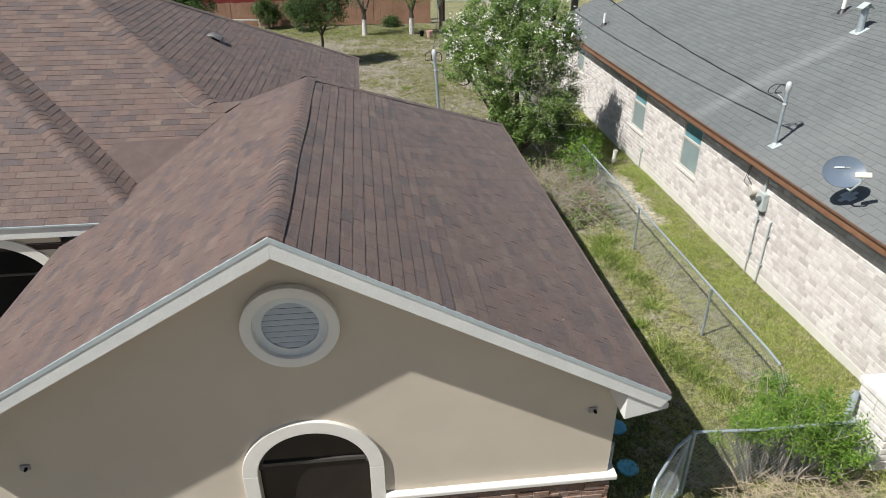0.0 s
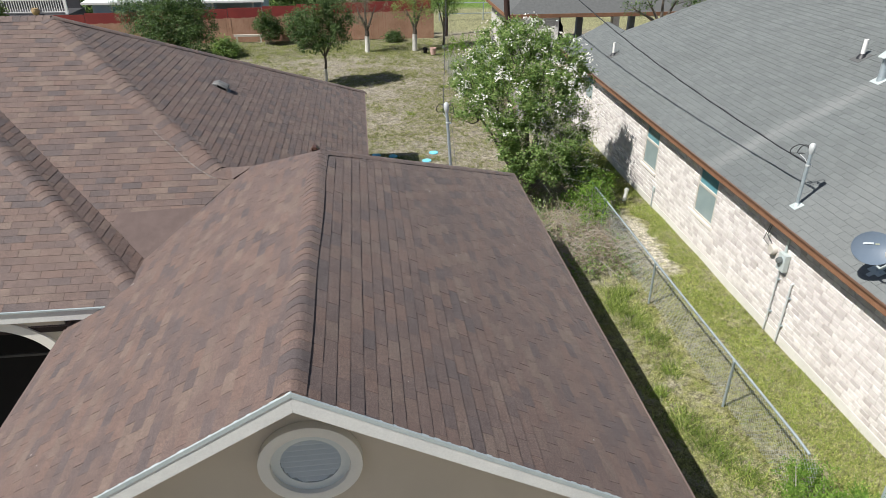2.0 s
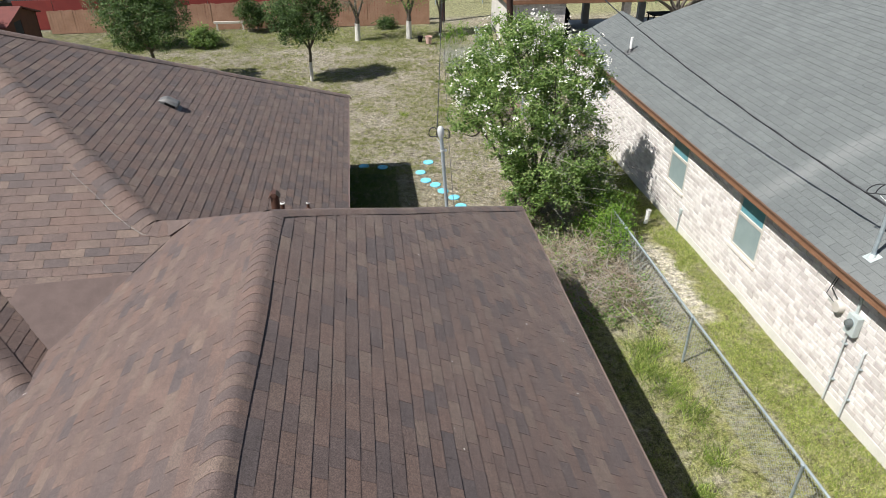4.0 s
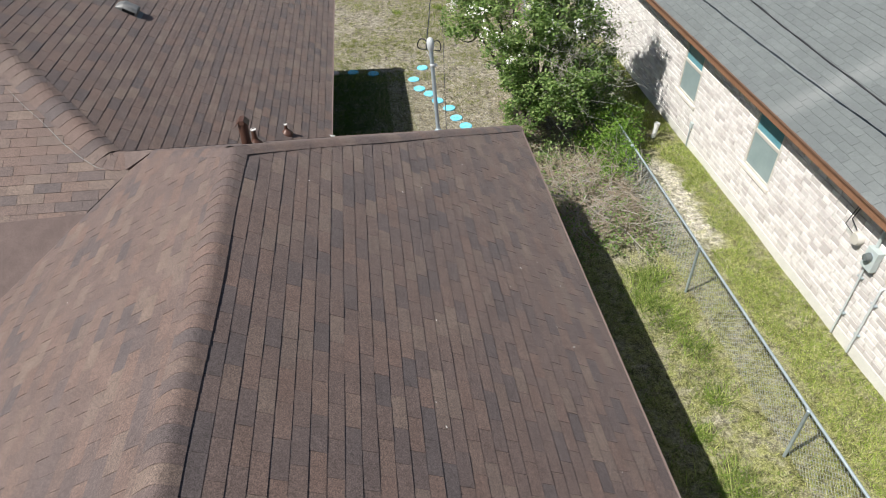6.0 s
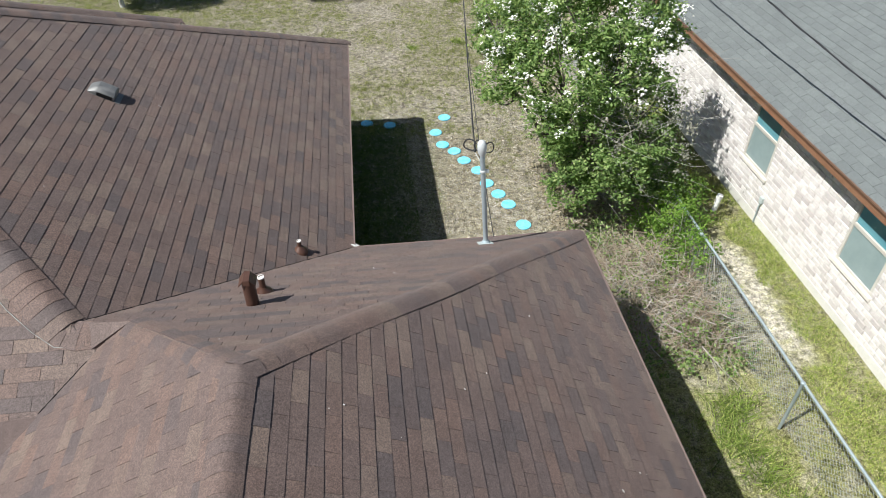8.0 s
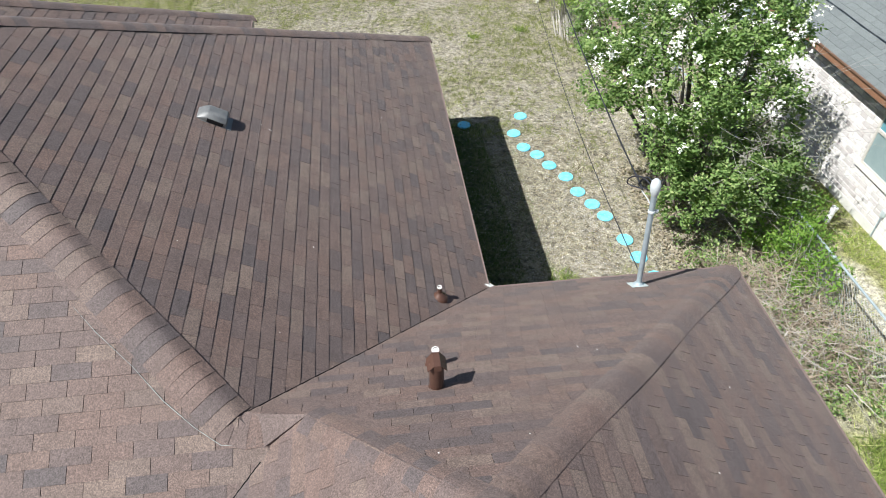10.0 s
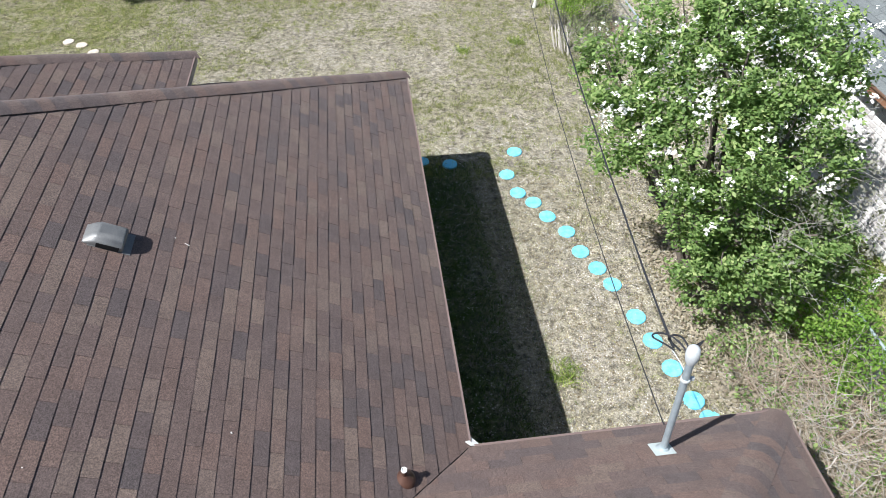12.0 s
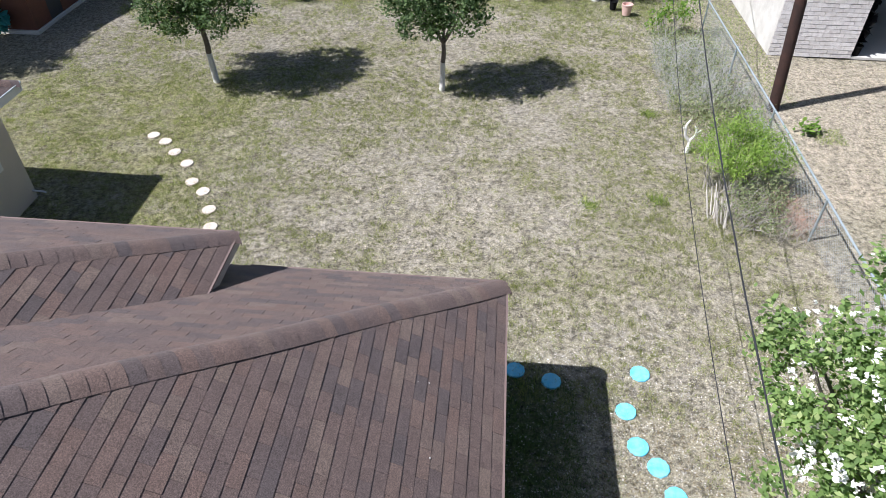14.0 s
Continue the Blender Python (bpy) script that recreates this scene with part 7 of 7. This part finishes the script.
# tree over the shed, its crown shading the ground in front
small_tree(-16.2, 31.9, [(0, 0, 3.2, 1.3), (0.9, -0.4, 3.3, 1.0), (-0.9, 0.3, 3.2, 1.1), (0.5, 0.9, 3.6, 1.1), (0.1, 0.2, 4.3, 1.0), (0.8, 1.6, 3.4, 1.0)], 1.7, 0.9, 0.13, "broad-leaved tree beside the brown shed", LEAF, 95, 0.06, "", 34)

# red-brown shed
shed = thing("garden_shed", "dark reddish-brown wooden shed on pale footing", "shed")
SHED = plain("brown_siding", (0.12, 0.045, 0.028), (0.17, 0.065, 0.04), 3, 0.8, 0, 0.3, 40)
Build().box(-17.0, -13.45, 34.35, 34.43, 0.08, 2.0).box(-13.53, -13.45, 34.43, 35.2, 0.08, 2.0).box(-13.53, -13.45, 35.9, 37.5, 0.08, 2.0).box(-17, -13.45, 37.42, 37.5, 0.08, 2.0).done("wall", SHED, shed)
Build().slab([(-13.45, 34.35, 1.98), (-13.45, 37.5, 1.98), (-13.45, 35.95, 2.45)], (-0.08, 0, 0)).done("gable", SHED, shed)
Build().box(-17.1, -13.38, 34.28, 37.57, -0.05, 0.1).done("footing", CONCRETE, shed, bevel=0.01)
# near-black panel fills the door gap in place of the shade inside
Build().box(-13.5, -13.46, 35.2, 35.9, 0.1, 2.0).done("doorway", DARK_ROOM, shed)
Build().slab([(-17.2, 34.2, 2.0), (-13.3, 34.2, 2.0), (-13.3, 35.95, 2.52), (-17.2, 35.95, 2.52)], (0, 0, -0.06)).slab([(-17.2, 35.95, 2.52), (-13.3, 35.95, 2.52), (-13.3, 37.7, 2.0), (-17.2, 37.7, 2.0)], (0, 0, -0.06)).done("roof", plain("maroon_roofing", (0.12, 0.035, 0.03), (0.17, 0.05, 0.042), 3, 0.8), shed)
tagged(soup("tarp", leaves(R, np.array([[-14.35, 34.1, 0.4], [-14.5, 34.0, 0.7], [-14.3, 34.05, 0.6]]), 0.22, 0.1, 40, 1.0), 4, plain("teal_sheet", (0.05, 0.3, 0.28), (0.08, 0.38, 0.35))), "crumpled teal plastic sheet beside shed", "tarp")

# carport house across the fence
cp = thing("carport_house", "pale grey brick building with grey hip roof and open carport", "building")
Build().box(8.25, 8.45, 35.1, 41.0, 0, 2.45).done("wall", plain("old_render", (0.52, 0.5, 0.46), (0.68, 0.66, 0.61), 2.5, 0.9, 0, 0.25, 60, 0.3), cp, "pale rendered side wall")
fw = Build().box(8.26, 10.58, 35.12, 35.3, 0, 2.45).done("wall", MORTAR, cp)
r = random.Random(13)
SPLIT = brick_material("split_block", True, ((0.0, (0.66, 0.63, 0.61)), (1.0, (0.84, 0.81, 0.79))))
for i in range(20):
    z0 = 0.01 + i * 0.12
    xx = 8.25 - (0.14 if i % 2 else 0)
    while xx < 10.58:
        a, c = max(xx, 8.25), min(xx + 0.285, 10.58)
        xx += 0.295
        if c - a > 0.03:
            o = r.uniform(0, 0.012)
            Build().box(a, c, 35.085 - o, 35.12, z0, z0 + 0.108).done("brick", SPLIT, fw)
Build().box(10.58, 24, 35.1, 42.0, -0.02, 0.05).done("slab", CONCRETE, cp, "pale concrete carport slab")
# added near-black back wall stands in for the carport's deep shade
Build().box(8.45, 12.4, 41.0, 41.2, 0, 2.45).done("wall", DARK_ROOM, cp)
for px, py in ((13.4, 35.15), (19.5, 35.15), (23.6, 35.15), (13.4, 41.0), (16.6, 41.0), (20.0, 41.0)):
    Build().box(px, px + 0.34, py, py + 0.34, 0.05, 2.45).done("pillar", BRICK_ONE, cp)
e = [(7.85, 34.95, 2.45), (24.4, 34.95, 2.45), (24.4, 42.0, 2.45), (7.85, 42.0, 2.45)]
b = Build().add(e + [(11.0, 38.3, 4.2), (21, 38.3, 4.2)] + [(p[0], p[1], 2.27) for p in e], [(0, 1, 5, 4), (1, 2, 5), (2, 3, 4, 5), (3, 0, 4), (9, 8, 7, 6)])
b.done("roof", GREY_DECK, cp, "grey hip roof")
Build().beam((7.84, 34.94, 2.37), (24.4, 34.94, 2.37), 0.03, 0.18).beam((7.84, 34.94, 2.37), (7.84, 42, 2.37), 0.03, 0.18).done("fascia", BROWN_WOOD, cp, "brown fascia")
bk = thing("bucket", "dark plastic bucket on carport slab", "bucket", at=(10.75, 35.25, 0.05))
Build().lathe([(0.1, 0), (0.14, 0.28), (0.15, 0.28), (0.15, 0.3), (0.13, 0.3), (0.11, 0.05), (0.0, 0.05)], 18).done("pail", DARK, bk, smooth=True)
Build().tube([(0.15 * math.cos(a), 0.0, 0.29 + 0.08 * math.sin(a)) for a in [math.pi * k / 10 for k in range(11)]], 0.005, 5).done("handle", STEEL, bk)
tagged(soup("hanging_cloth", leaves(R, np.array([[10.7, 35.35, z] for z in (0.5, 0.8, 1.1, 1.4, 1.7)]), 0.25, (0.05, 0.08, 0.08), 12, 1.2), 4, DARK), "black cloth hung at the carport corner", "cloth")
table = thing("garden_table", "dark garden table in the open carport", "table", at=(17.5, 39.6, 0.05))
Build().box(-0.9, 0.9, -0.45, 0.45, 0.7, 0.76).done("tabletop", DARK, table, bevel=0.01)
for x in (-0.8, 0.74):
    for y in (-0.4, 0.34):
        Build().box(x, x + 0.06, y, y + 0.06, 0, 0.7).done("leg", DARK, table)
small_tree(15.0, 33.0, [(-0.9, 0, 3.4, 0.7), (0.9, 0.2, 3.6, 0.8), (0.1, 0.3, 4.2, 0.9), (2.3, 0.3, 3.0, 0.7), (3.2, 0.5, 3.3, 0.8), (-1.6, -0.2, 3.0, 0.5), (1.6, 0, 3.0, 0.5)], 2.1, 0.2, 0.16, "open-crowned tree with grey limbs behind the grey-roofed house", LEAF_DARK, 46, 0.06, "", 14)
soup("low_plant", leaves(R, np.array([[8.0, 30.6, 0.15], [8.1, 30.7, 0.2], [7.9, 30.65, 0.12]]), 0.07, 0.08, 25, 0.6), 4, LEAF_LIGHT, kind="stuff", label="small leafy weed on dry soil", category="weeds")
